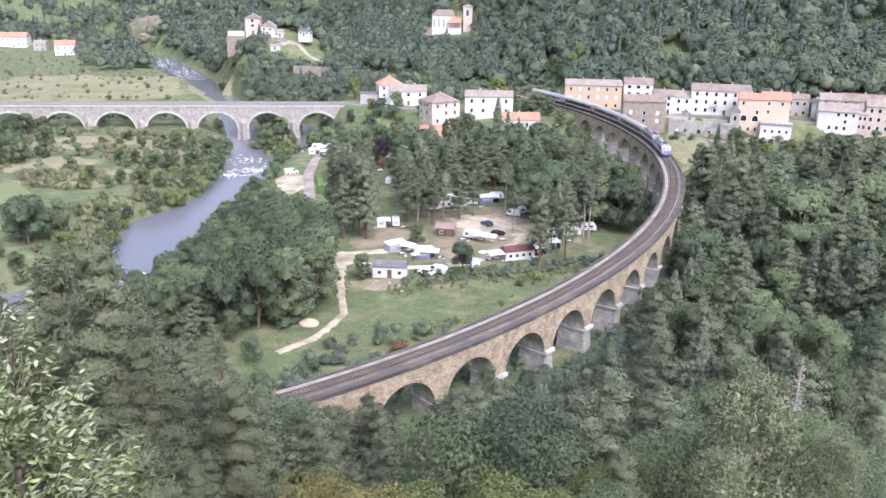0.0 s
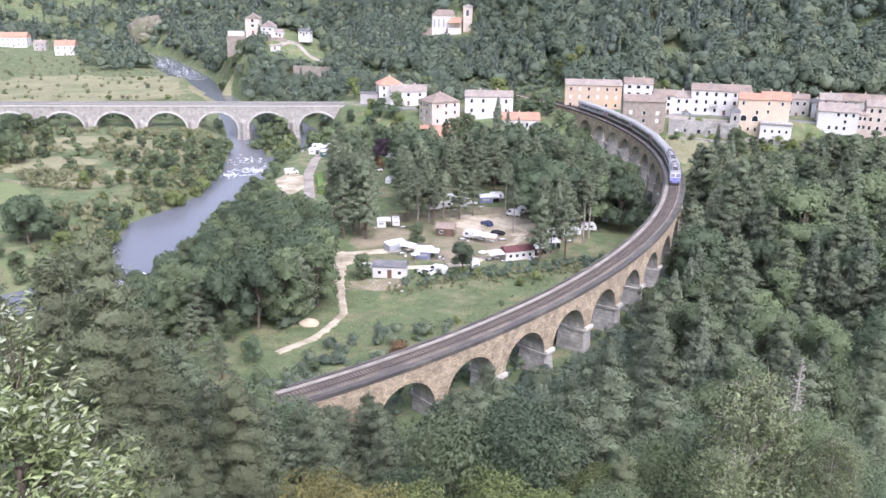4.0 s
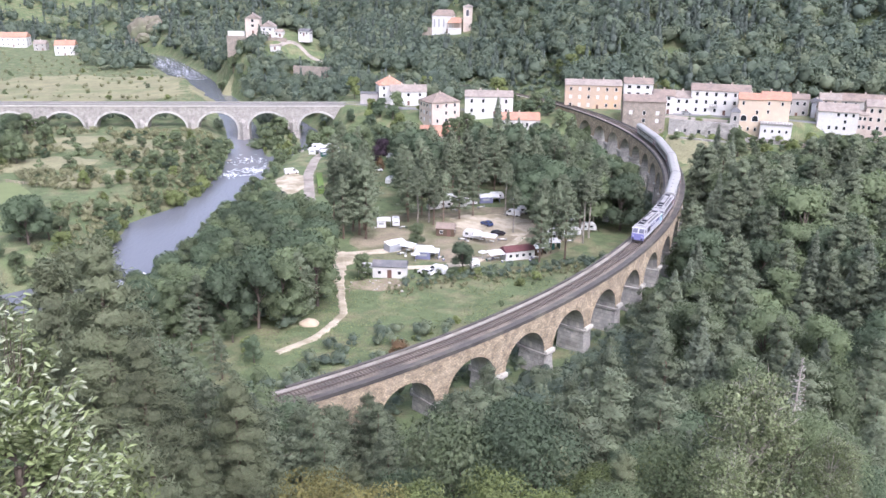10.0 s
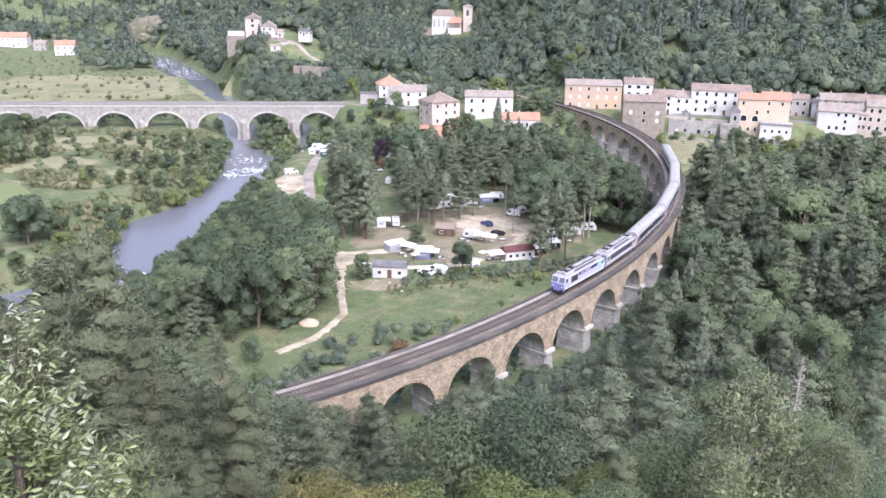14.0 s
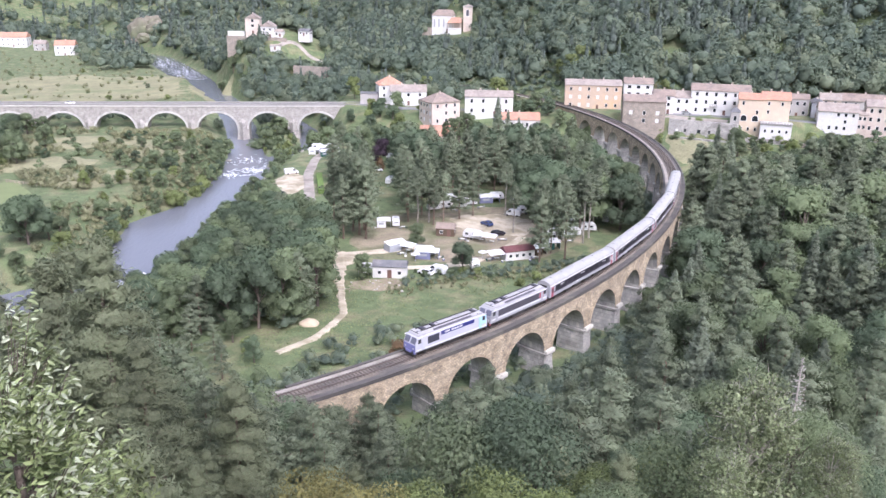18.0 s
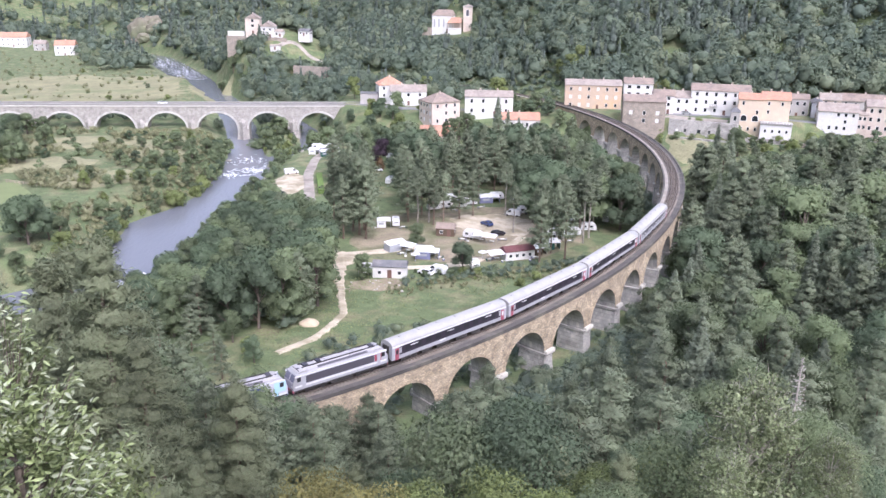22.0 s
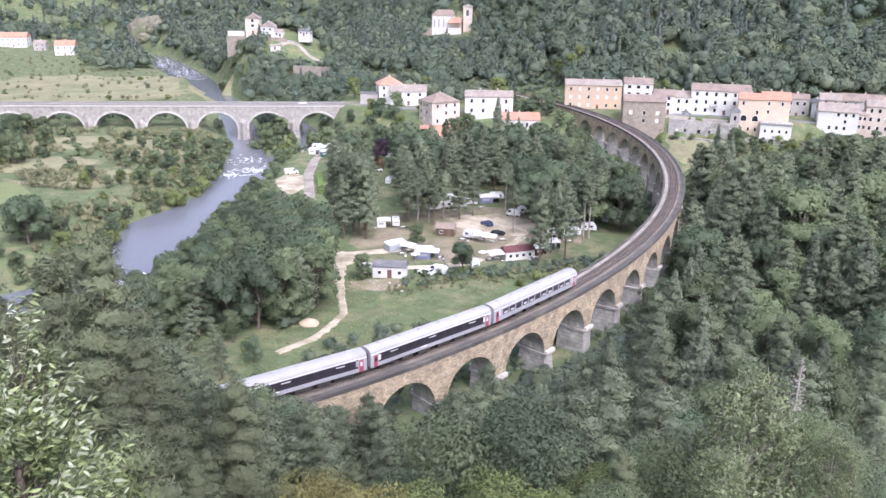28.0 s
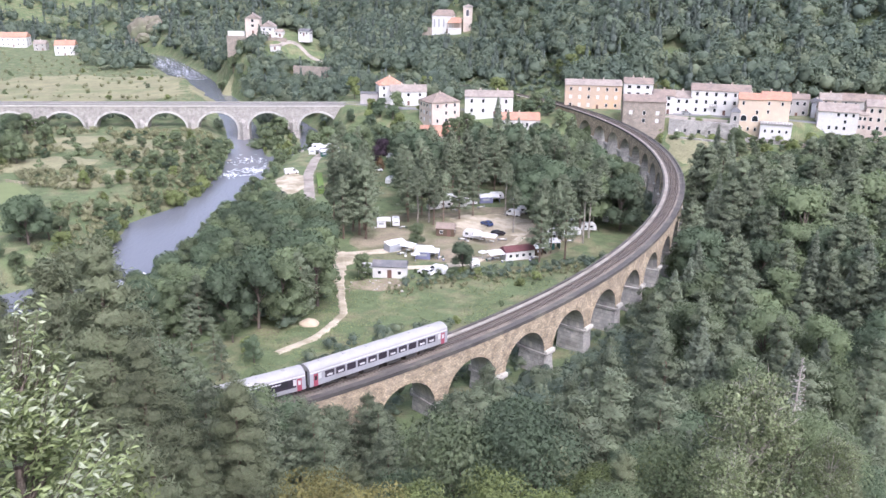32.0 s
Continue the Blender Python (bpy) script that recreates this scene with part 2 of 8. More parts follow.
# pale panels and panes, also the reflections painted on the last coach's windows
M["train_pale_panel"] = plain("train_pale_grey", (0.62, 0.62, 0.62), 0.6)
M["loco_lilac"] = mat("loco_lilac_grey", (0.52, 0.515, 0.58), 0.1, 0.4, 0.6, 7.0, 0.02)
M["loco_nose"] = plain("loco_violet_blue", (0.25, 0.25, 0.52), 0.4)
M["loco_blue"] = plain("loco_dark_blue", (0.045, 0.05, 0.20), 0.35)
M["loco_cyan"] = plain("loco_pale_cyan", (0.40, 0.62, 0.74), 0.4)
M["loco_grille"] = plain("loco_grille", (0.05, 0.05, 0.07), 0.6)
M["loco_dark"] = plain("loco_slate_grey", (0.085, 0.08, 0.095), 0.4)
M["loco_roof"] = mat("loco_roof_grey", (0.38, 0.37, 0.38), 0.2, 0.6, 0.8, 7.0, 0.05, second=(0.22, 0.21, 0.21), second_at=0.58)
M["lamp_glass"] = plain("lamp_glass", (0.7, 0.7, 0.68), 0.15)
M["lettering"] = plain("white_lettering", (0.75, 0.75, 0.75), 0.5)
M["hedge"] = mat("clipped_hedge", (0.13, 0.20, 0.05), 0.4, 0.9, 1.2, 9.0, 0.6)
M["concrete"] = mat("concrete", (0.30, 0.285, 0.27), 0.2, 0.9, 0.6, 7.0, 0.2, second=(0.3, 0.28, 0.26), second_at=0.58)


def water_material():
    m = bpy.data.materials.new("river_water")
    m.use_nodes = True
    t = m.node_tree
    N, Lk = t.nodes, t.links
    b = N["Principled BSDF"]
    # part of the sky's reflection is put into this bluish-grey base
    b.inputs["Base Color"].default_value, b.inputs["Roughness"].default_value = (0.17, 0.178, 0.205, 1), 0.06
    b.inputs["IOR"].default_value = 1.33
    tc, mp = N.new("ShaderNodeTexCoord"), N.new("ShaderNodeMapping")
    mp.inputs["Scale"].default_value = (1, 0.4, 1)
    Lk.new(tc.outputs["Object"], mp.inputs["Vector"])
    n1 = N.new("ShaderNodeTexNoise")
    n1.inputs["Scale"].default_value, n1.inputs["Detail"].default_value = 0.9, 5
    Lk.new(mp.outputs[0], n1.inputs["Vector"])
    bp = N.new("ShaderNodeBump")
    bp.inputs["Strength"].default_value, bp.inputs["Distance"].default_value = 0.4, 0.3
    Lk.new(n1.outputs[0], bp.inputs["Height"])
    Lk.new(bp.outputs[0], b.inputs["Normal"])
    return m


M["water"] = water_material()
M["foam"] = mat("white_water", (0.72, 0.74, 0.78), 0.2, 0.5, 0.8, 5.0, 0.4, island=0.6)


# ---- mesh helpers ----
def mesh(name, verts, faces, material=None, smooth=False):
    me = bpy.data.meshes.new(name)
    me.from_pydata([tuple(map(float, v)) for v in verts], [], [tuple(map(int, f)) for f in faces])
    if material:
        me.materials.append(material)
    if smooth:
        me.shade_smooth()
    me.update()
    return me


def wall_uv(me):
    """Metres along and up each face, for coursed stone and tiles."""
    uv = me.uv_layers.new(name="wall")
    for p in me.polygons:
        n = p.normal
        side = Vector((-n.y, n.x, 0))
        side = side.normalized() if side.length > 0.05 else Vector((1, 0, 0))
        up = n.cross(side)
        for li in p.loop_indices:
            c = me.vertices[me.loops[li].vertex_index].co
            uv.data[li].uv = (c.dot(side), c.dot(up))


def part(name, me, parent, label="", m=None):
    """Links a mesh as one part under a thing or a part."""
    ob = new(name, me)
    ob.parent = parent
    if m is not None:
        ob.matrix_basis = m
    if label:
        ob["label"] = label
    return ob


def thing(name, label, category, m=None, me=None, group="", kind=""):
    ob = new(name, me)
    if m is not None:
        ob.matrix_basis = m
    return tagged(ob, label, category, group, kind)


def box_bm(bm, x0, x1, y0, y1, z0, z1, bevel=0.0):
    r = bmesh.ops.create_cube(bm, size=1.0, matrix=Matrix.Translation(((x0 + x1) / 2, (y0 + y1) / 2, (z0 + z1) / 2)) @ Matrix.Diagonal((x1 - x0, y1 - y0, z1 - z0, 1)))
    if bevel:
        es = {e for v in r["verts"] for e in v.link_edges}
        bmesh.ops.bevel(bm, geom=list(es), offset=bevel, segments=2, affect="EDGES")


def done(bm, name, material, uv=False, smooth=False):
    bmesh.ops.recalc_face_normals(bm, faces=bm.faces[:])
    me = bpy.data.meshes.new(name)
    bm.to_mesh(me)
    bm.free()
    me.materials.append(material)
    if uv:
        wall_uv(me)
    if smooth:
        me.shade_smooth()
    return me


def box(name, x0, x1, y0, y1, z0, z1, material, bevel=0.0, uv=False):
    bm = bmesh.new()
    box_bm(bm, x0, x1, y0, y1, z0, z1, bevel)
    return done(bm, name, material, uv)


def prism(name, profile, x0, x1, material, bevel=0.0, uv=False, axis="x"):
    """A profile of (a, z) pushed from x0 to x1; axis x: a is y, axis y: a is x."""
    bm = bmesh.new()
    put = (lambda t, a, z: (t, a, z)) if axis == "x" else (lambda t, a, z: (a, t, z))
    A = [bm.verts.new(put(x0, a, z)) for a, z in profile]
    B = [bm.verts.new(put(x1, a, z)) for a, z in profile]
    n = len(A)
    for i in range(n):
        bm.faces.new((A[i], A[(i + 1) % n], B[(i + 1) % n], B[i]))
    bm.faces.new(A[::-1])
    bm.faces.new(B)
    if bevel:
        bmesh.ops.bevel(bm, geom=bm.edges[:], offset=bevel, segments=2, affect="EDGES")
    return done(bm, name, material, uv)


def tube(name, x, y, z0, z1, r0, r1, material, n=8):
    bm = bmesh.new()
    bmesh.ops.create_cone(bm, cap_ends=True, segments=n, radius1=r0, radius2=r1, depth=z1 - z0, matrix=Matrix.Translation((x, y, (z0 + z1) / 2)))
    return done(bm, name, material)
# ---- the railway line: fitted arc, s in metres, growing away from the lookout ----
SS = np.arange(-260.0, 400.5, 0.5)
_u = np.maximum(SS, -60) / 200 - 1
_k = 0.0046645 + 0.0005347 * _u - 0.00012 * _u ** 2 - 0.0002965 * _u ** 3
_k = np.where(SS < -60, _k * np.clip((SS + 130) / 70, 0, 1), _k)
_th = np.concatenate([[0], np.cumsum((_k[1:] + _k[:-1]) / 2 * 0.5)])
_i0 = int(round(260 / 0.5))
TH = _th - _th[_i0] + 0.88926
TX = np.concatenate([[0], np.cumsum(np.cos((TH[1:] + TH[:-1]) / 2) * 0.5)])
TY = np.concatenate([[0], np.cumsum(np.sin((TH[1:] + TH[:-1]) / 2) * 0.5)])
TX, TY = TX - TX[_i0] + 23.41, TY - TY[_i0] + 151.974


def track(s, off=0.0, z=0.0):
    """A place on the line: off metres to the outer side of the bend, z over the rail."""
    h = np.interp(s, SS, TH)
    return np.array((np.interp(s, SS, TX) + off * np.sin(h), np.interp(s, SS, TY) - off * np.cos(h), z))


# ---- the ground ----
RIVER = np.array([(-230, 120), (-150, 165), (-118, 183), (-92, 203), (-84, 222), (-89, 242), (-90, 262), (-85, 282), (-82, 301), (-82, 337), (-90, 375), (-105, 430), (-136, 522), (-178, 611), (-222, 695), (-258, 765), (-340, 860), (-460, 930)], float)
RIVER_HALF = np.array([8, 8, 9, 12, 9, 11, 13, 9, 8, 9.5, 7.5, 7.5, 8, 11, 13, 12, 9, 9], float)
CHANNEL = np.array([(-84, 345), (-72, 368), (-64, 392), (-70, 428), (-90, 470), (-118, 495)], float)
CHANNEL_HALF = np.array([5, 4, 4, 4.5, 5, 5], float)
WATER_Z = -22.0


def sm(a, b, x):
    t = np.clip((x - a) / (b - a), 0, 1)
    return t * t * (3 - 2 * t)


def river_gap(x, y):
    """Metres from the water's edge; negative in the river."""
    best = np.full(np.shape(x), 1e9)
    for course, half in ((RIVER, RIVER_HALF), (CHANNEL, CHANNEL_HALF)):
        for (a, b, ha, hb) in zip(course[:-1], course[1:], half[:-1], half[1:]):
            d = b - a
            t = np.clip(((x - a[0]) * d[0] + (y - a[1]) * d[1]) / (d @ d), 0, 1)
            best = np.minimum(best, np.hypot(x - a[0] - t * d[0], y - a[1] - t * d[1]) - ha - t * (hb - ha))
    return best


def line_gap(x, y, lo, hi, step=0):
    """Metres from the middle of the railway between s = lo and hi."""
    sel = slice(int((lo + 260) * 2), int((hi + 260) * 2), 6)
    ax, ay = TX[sel], TY[sel]
    if np.ndim(x) == 0:
        return float(np.sqrt(((ax - x) ** 2 + (ay - y) ** 2).min()))
    best = np.full(np.shape(x), 1e9)
    for px, py in zip(ax, ay):
        best = np.minimum(best, np.hypot(x - px, y - py))
    return best


def rg(x, y):
    """River gap at one place."""
    best = 1e9
    for course, half in ((RIVER, RIVER_HALF), (CHANNEL, CHANNEL_HALF)):
        a, b = course[:-1], course[1:]
        d = b - a
        t = np.clip(((x - a[:, 0]) * d[:, 0] + (y - a[:, 1]) * d[:, 1]) / (d * d).sum(1), 0, 1)
        best = min(best, float((np.hypot(x - a[:, 0] - t * d[:, 0], y - a[:, 1] - t * d[:, 1]) - half[:-1] - t * (half[1:] - half[:-1])).min()))
    return best


def G(x, y):
    """Height of the ground."""
    x, y = np.asarray(x, float), np.asarray(y, float)
    z = -16.5 - 2.5 * sm(430, 560, y)
    # terrace of the village and the slope up to it
    right = sm(30, 66, x)
    edge = np.where(x > 85, 362 - (x - 85) * 0.46, 362 + (85 - x) * 0.35)
    edge = np.where(x > 118, np.interp(x, [118, 126, 147, 158, 170, 190, 215, 260], [346.8, 354, 351.5, 352, 354, 350, 330, 300]), edge)
    edge = np.maximum(edge, 300)
    wide = 34 - 31 * right
    level = -5 + 3.5 * right
    z = z + 8.5 * sm(edge - 48, edge - 6, y) * sm(70, 100, x)
    z = z + (level - z) * sm(0, 1, (y - edge + wide) / (wide + 1)) * sm(-85, -48, x)
    # the hills behind
    yh = 398 + np.clip(60 - x, 0, 420) * 0.95 - np.clip(x - 110, 0, 110) * 0.3
    steep = sm(20, 110, x)
    u = np.maximum(y - yh, 0)
    gentle = 0.13 * u + 0.42 * np.maximum(u - 165, 0)
    hill = gentle * (1 - steep) + 0.6 * u * steep
    z = z + 230 * (1 - np.exp(-hill / 230))
    # spur with two houses above the river's right bank
    z = z + 34.5 * np.exp(-(((x + 118) / 44) ** 2 + ((y - 586) / 52) ** 2))
    # slope of the lookout
    dn = np.maximum(y + 0.0009 * x * x, -60)
    z = z + 73.5 * np.exp(-np.maximum(dn, 0) / 45) - np.minimum(dn, 0) * 0.35
    z = z + 26 * np.exp(-((x + 34) / 21) ** 2 - ((y - 42) / 34) ** 2) + 17 * np.exp(-((x - 26) / 17) ** 2 - ((y - 46) / 26) ** 2)
    # rising side of the valley, far right and far left
    z = z + 0.35 * np.maximum(x - 210, 0) * sm(50, 160, y) + 0.3 * np.maximum(-x - 430, 0)
    # bank of the line where the viaduct ends
    near = line_gap(x, y, -230, -64)
    outer = (x + 16.3) * 0.61 - (y - 109.2) * 0.79 > -1.2
    near = np.where(outer, line_gap(x, y, -230, -76), near)
    z = np.maximum(z, -0.9 - np.maximum(near - 4.5, 0) * 0.62)
    z = z - 2.6 * outer * sm(-30, -18, x) * sm(10, -2, x) * sm(104, 112, y)
    # river bed
    g = river_gap(x, y) if np.ndim(x) else np.float64(rg(float(x), float(y)))
    reach = 14 - 6.5 * sm(535, 560, y) * sm(640, 610, y)
    z = np.where(g < reach, np.minimum(z, -23.6 + 1.9 * sm(-3, 1.0, g) + np.maximum(z + 21.7, 0) * sm(0.0, reach, g)), z)
    return z


def axis(lo, hi, step, out_lo, out_hi, grow=1.22):
    a = list(np.arange(lo, hi + 0.01, step))
    d, v = step, hi
    while v < out_hi:
        d *= grow
        v += d
        a.append(v)
    d, v = step, lo
    while v > out_lo:
        d *= grow
        v -= d
        a.insert(0, v)
    return np.array(a)


def build_ground():
    xs = axis(-240, 240, 3.0, -2600, 2600)
    ys = np.concatenate([axis(-12, 480, 3.0, -2000, 480), np.arange(486, 900, 6.0), axis(906, 912, 12.0, 912, 3200)[-16:]])
    ys = np.unique(np.round(ys, 2))
    X, Y = np.meshgrid(xs, ys)
    Z = G(X, Y)
    rough = np.sin(X * 0.31 + 1.3 * np.sin(Y * 0.23)) * np.sin(Y * 0.27 + np.sin(X * 0.19)) * 0.22
    rough = rough * (1 - sm(66, 56, np.abs(X)) * sm(140, 150, Y) * sm(400, 380, Y))
    Z = Z + rough * sm(1, 6, river_gap(X, Y)) * sm(4, 12, line_gap(X, Y, -230, 300))
    nx, ny = len(xs), len(ys)
    v = np.stack([X.ravel(), Y.ravel(), Z.ravel()], 1)
    i = (np.arange(ny - 1)[:, None] * nx + np.arange(nx - 1)[None, :]).ravel()
    f = np.stack([i, i + 1, i + nx + 1, i + nx], 1)
    return thing("ground", "rough grass valley floor and wooded slopes", "ground", me=mesh("ground", v, f, M["ground"], True), kind="structure")


build_ground()


def strip(name, pts, halves, material, label, category, lift=0.12, step=1.5, wob=0.25, level=None, kind="structure"):
    """A draped band along a line of (x, y), with uneven edges."""
    pts = np.array(pts, float)
    seg = np.hypot(*np.diff(pts, axis=0).T)
    d = np.concatenate([[0], np.cumsum(seg)])
    n = max(int(d[-1] / step), 2)
    t = np.linspace(0, d[-1], n)
    x, y, hw = np.interp(t, d, pts[:, 0]), np.interp(t, d, pts[:, 1]), np.interp(t, d, halves)
    for _ in range(3):
        x[1:-1], y[1:-1] = (x[:-2] + 2 * x[1:-1] + x[2:]) / 4, (y[:-2] + 2 * y[1:-1] + y[2:]) / 4
    dx, dy = np.gradient(x), np.gradient(y)
    ln = np.hypot(dx, dy)
    nxv, nyv = -dy / ln, dx / ln
    cols = 9
    rnd = np.random.RandomState(len(name) * 7 + int(abs(pts[0, 0])))
    V, F = [], []
    w1, w2 = rnd.uniform(-1, 1, n), rnd.uniform(-1, 1, n)
    for k in range(n):
        for c in range(cols):
            o = (c / (cols - 1) * 2 - 1) * hw[k]
            if c in (0, cols - 1):
                o += (w1 if c else w2)[k] * wob * min(hw[k], 3)
            px, py = x[k] + nxv[k] * o, y[k] + nyv[k] * o
            V.append((px, py, level if level is not None else float(G(px, py)) + lift - (0.25 if c in (0, cols - 1) else 0)))
    for k in range(n - 1):
        for c in range(cols - 1):
            a = k * cols + c
            F.append((a, a + 1, a + cols + 1, a + cols))
    return thing(name, label, category, me=mesh(name, V, F, material, True), kind=kind)


def blob(name, cx_, cy_, rx_, ry_, turn, material, label, category, lift=0.1, rings=7, n=40, wob=0.22, kind="structure"):
    """A draped patch of ground with an uneven rim."""
    rnd = np.random.RandomState(int(abs(cx_ * 3 + cy_)))
    ph = rnd.uniform(0, 6.28, 4)
    V, F = [(cx_, cy_, float(G(cx_, cy_)) + lift)], []
    ca, sa = math.cos(radians(turn)), math.sin(radians(turn))
    for r in range(1, rings + 1):
        for k in range(n):
            a = k / n * 2 * math.pi
            w = 1 + wob * (math.sin(2 * a + ph[0]) * 0.5 + math.sin(5 * a + ph[1]) * 0.3 + math.sin(11 * a + ph[2]) * 0.25)
            px, py = rx_ * w * r / rings * math.cos(a), ry_ * w * r / rings * math.sin(a)
            px, py = cx_ + px * ca - py * sa, cy_ + px * sa + py * ca
            V.append((px, py, float(G(px, py)) + lift - (0.3 if r == rings else 0)))
    for k in range(n):
        F.append((0, 1 + k, 1 + (k + 1) % n))
    for r in range(rings - 1):
        for k in range(n):
            a, b = 1 + r * n + k, 1 + r * n + (k + 1) % n
            F.append((a, a + n, b + n, b))
    return thing(name, label, category, me=mesh(name, V, F, material, True), kind=kind)


strip("water", RIVER, RIVER_HALF + 2.5, M["water"], "shallow river with a bright sky reflection", "river", level=WATER_Z, step=4, wob=0)
strip("water", CHANNEL, CHANNEL_HALF + 2.0, M["water"], "side channel of the river behind a bushy island", "river", level=WATER_Z - 0.01, step=4, wob=0)

# ---- the railway viaduct ----
BAY, BAY_0, ARCH_R, ARCH_Z, TOP_Z, HALF_W = 14.12, -43.79, 5.75, -8.85, -0.55, 2.87
FIRST, LAST = -1, 21


def curved(name, quads, material, uvs=True, smooth=False):
    """Faces given as corners (s, off, z) on the line."""
    V, F, idx, UV = [], [], {}, []
    for qd in quads:
        f = []
        for c in qd:
            k = tuple(round(a, 4) for a in c)
            if k not in idx:
                idx[k] = len(V)
                V.append(track(*c))
            f.append(idx[k])
        F.append(f)
        UV.append([(c[0] + c[1] * 0.97, c[2]) if abs(qd[0][1] - qd[2][1]) < 0.3 else (c[1] + 30, c[2] if abs(qd[0][0] - qd[2][0]) < 0.01 else c[0] + c[2] * 0.4) for c in qd])
    me = mesh(name, V, F, material, smooth)
    if uvs:
        uv = me.uv_layers.new(name="wall")
        for p, us in zip(me.polygons, UV):
            for li, u_ in zip(p.loop_indices, us):
                uv.data[li].uv = u_
    return me


def curved_box(name, s0, s1, o0, o1, z0, z1, material, n=1, taper=0.0):
    """A block that follows the bend; taper widens its foot."""
    q = []
    ss = np.linspace(s0, s1, n + 1)
    t = taper
    for a, b in zip(ss[:-1], ss[1:]):
        q += [((a, o0, z1), (b, o0, z1), (b, o1, z1), (a, o1, z1)), ((a, o1 + t, z0), (b, o1 + t, z0), (b, o0 - t, z0), (a, o0 - t, z0)),
              ((a, o1, z1), (b, o1, z1), (b, o1 + t, z0), (a, o1 + t, z0)), ((b, o0, z1), (a, o0, z1), (a, o0 - t, z0), (b, o0 - t, z0))]
    q += [((s0, o0, z1), (s0, o1, z1), (s0, o1 + t, z0), (s0, o0 - t, z0)), ((s1, o1, z1), (s1, o0, z1), (s1, o0 - t, z0), (s1, o1 + t, z0))]
    return curved(name, q, material)


viaduct = thing("railway_viaduct", "tall curved stone railway viaduct of many round arches", "viaduct")
for i in range(FIRST, LAST + 1):
    c = BAY_0 + BAY * i
    ang = np.linspace(0, math.pi, 25)
    arc = [(c - ARCH_R * math.cos(a), ARCH_Z + ARCH_R * math.sin(a)) for a in ang]
    for off, nm in ((HALF_W, "outer_spandrel"), (-HALF_W, "inner_spandrel")):
        line = [(c - BAY / 2, ARCH_Z)] + arc + [(c + BAY / 2, ARCH_Z)]
        q = []
        for (s0, z0), (s1, z1) in zip(line[:-1], line[1:]):
            f = ((s0, off, z0), (s1, off, z1), (s1, off, TOP_Z), (s0, off, TOP_Z))
            q.append(f if off > 0 else f[::-1])
        part("spandrel_wall", curved(nm, q, M["stone_tan"]), viaduct)
    q = []
    for (s0, z0), (s1, z1) in zip(arc[:-1], arc[1:]):
        for o0, o1 in ((-HALF_W, 0.0), (0.0, HALF_W)):
            q.append(((s0, o0, z0), (s0, o1, z0), (s1, o1, z1), (s1, o0, z1)))
    part("arch_vault", curved("vault", q, M["stone_grey"]), viaduct)
    # the pier on this bay's near side
    s = c - BAY / 2
    foot = track(s)
    gz = float(G(foot[0], foot[1])) - 1.0
    if gz < ARCH_Z - 1.5:
        hp = BAY / 2 - ARCH_R
        t = 0.05 * (ARCH_Z - gz)
        q = []
        a0, a1, b0, b1 = s - hp, s + hp, s - hp - t, s + hp + t
        o0, o1, p0, p1 = -HALF_W, HALF_W, -HALF_W - t, HALF_W + t
        nseg = 6
        for k in range(nseg):
            f0, f1 = k / nseg, (k + 1) / nseg
            L_ = lambda u0, u1, f: u0 + (u1 - u0) * f
            z0, z1 = L_(ARCH_Z, gz, f0), L_(ARCH_Z, gz, f1)
            S0, S1, T0, T1 = L_(a0, b0, f0), L_(a1, b1, f0), L_(a0, b0, f1), L_(a1, b1, f1)
            O0, O1, Q0, Q1 = L_(o0, p0, f0), L_(o1, p1, f0), L_(o0, p0, f1), L_(o1, p1, f1)
            q += [((S0, O1, z0), (T0, Q1, z1), (T1, Q1, z1), (S1, O1, z0)), ((S1, O0, z0), (T1, Q0, z1), (T0, Q0, z1), (S0, O0, z0)),
                  ((S0, O0, z0), (T0, Q0, z1), (T0, Q1, z1), (S0, O1, z0)), ((S1, O1, z0), (T1, Q1, z1), (T1, Q0, z1), (S1, O0, z0))]
        part("pier", curved("pier", q, M["stone_grey"]), viaduct)
        part("impost_ledge", curved_box("impost", s - hp - 0.3, s + hp + 0.3, -HALF_W - 0.45, HALF_W + 0.45, ARCH_Z - 0.65, ARCH_Z - 0.18, M["stone_grey"]), viaduct)
        for o in (-1, 1):
            part("cap_stone", curved_box("cap", s - hp - 0.05, s + hp + 0.05, o * (HALF_W + 0.02), o * (HALF_W + 0.62), ARCH_Z - 0.17, ARCH_Z + 0.38, M["stone_pale"], taper=0.1 * o), viaduct, "pale weathered cap stone on the pier")
S_LO, S_HI = BAY_0 + BAY * (FIRST - 0.5), BAY_0 + BAY * (LAST + 0.5)
part("deck_slab", curved_box("deck", S_LO - 6, S_HI, -HALF_W - 0.16, HALF_W + 0.16, TOP_Z - 0.3, TOP_Z + 0.02, M["walkway"], 120), viaduct, "dark string course under the track bed")
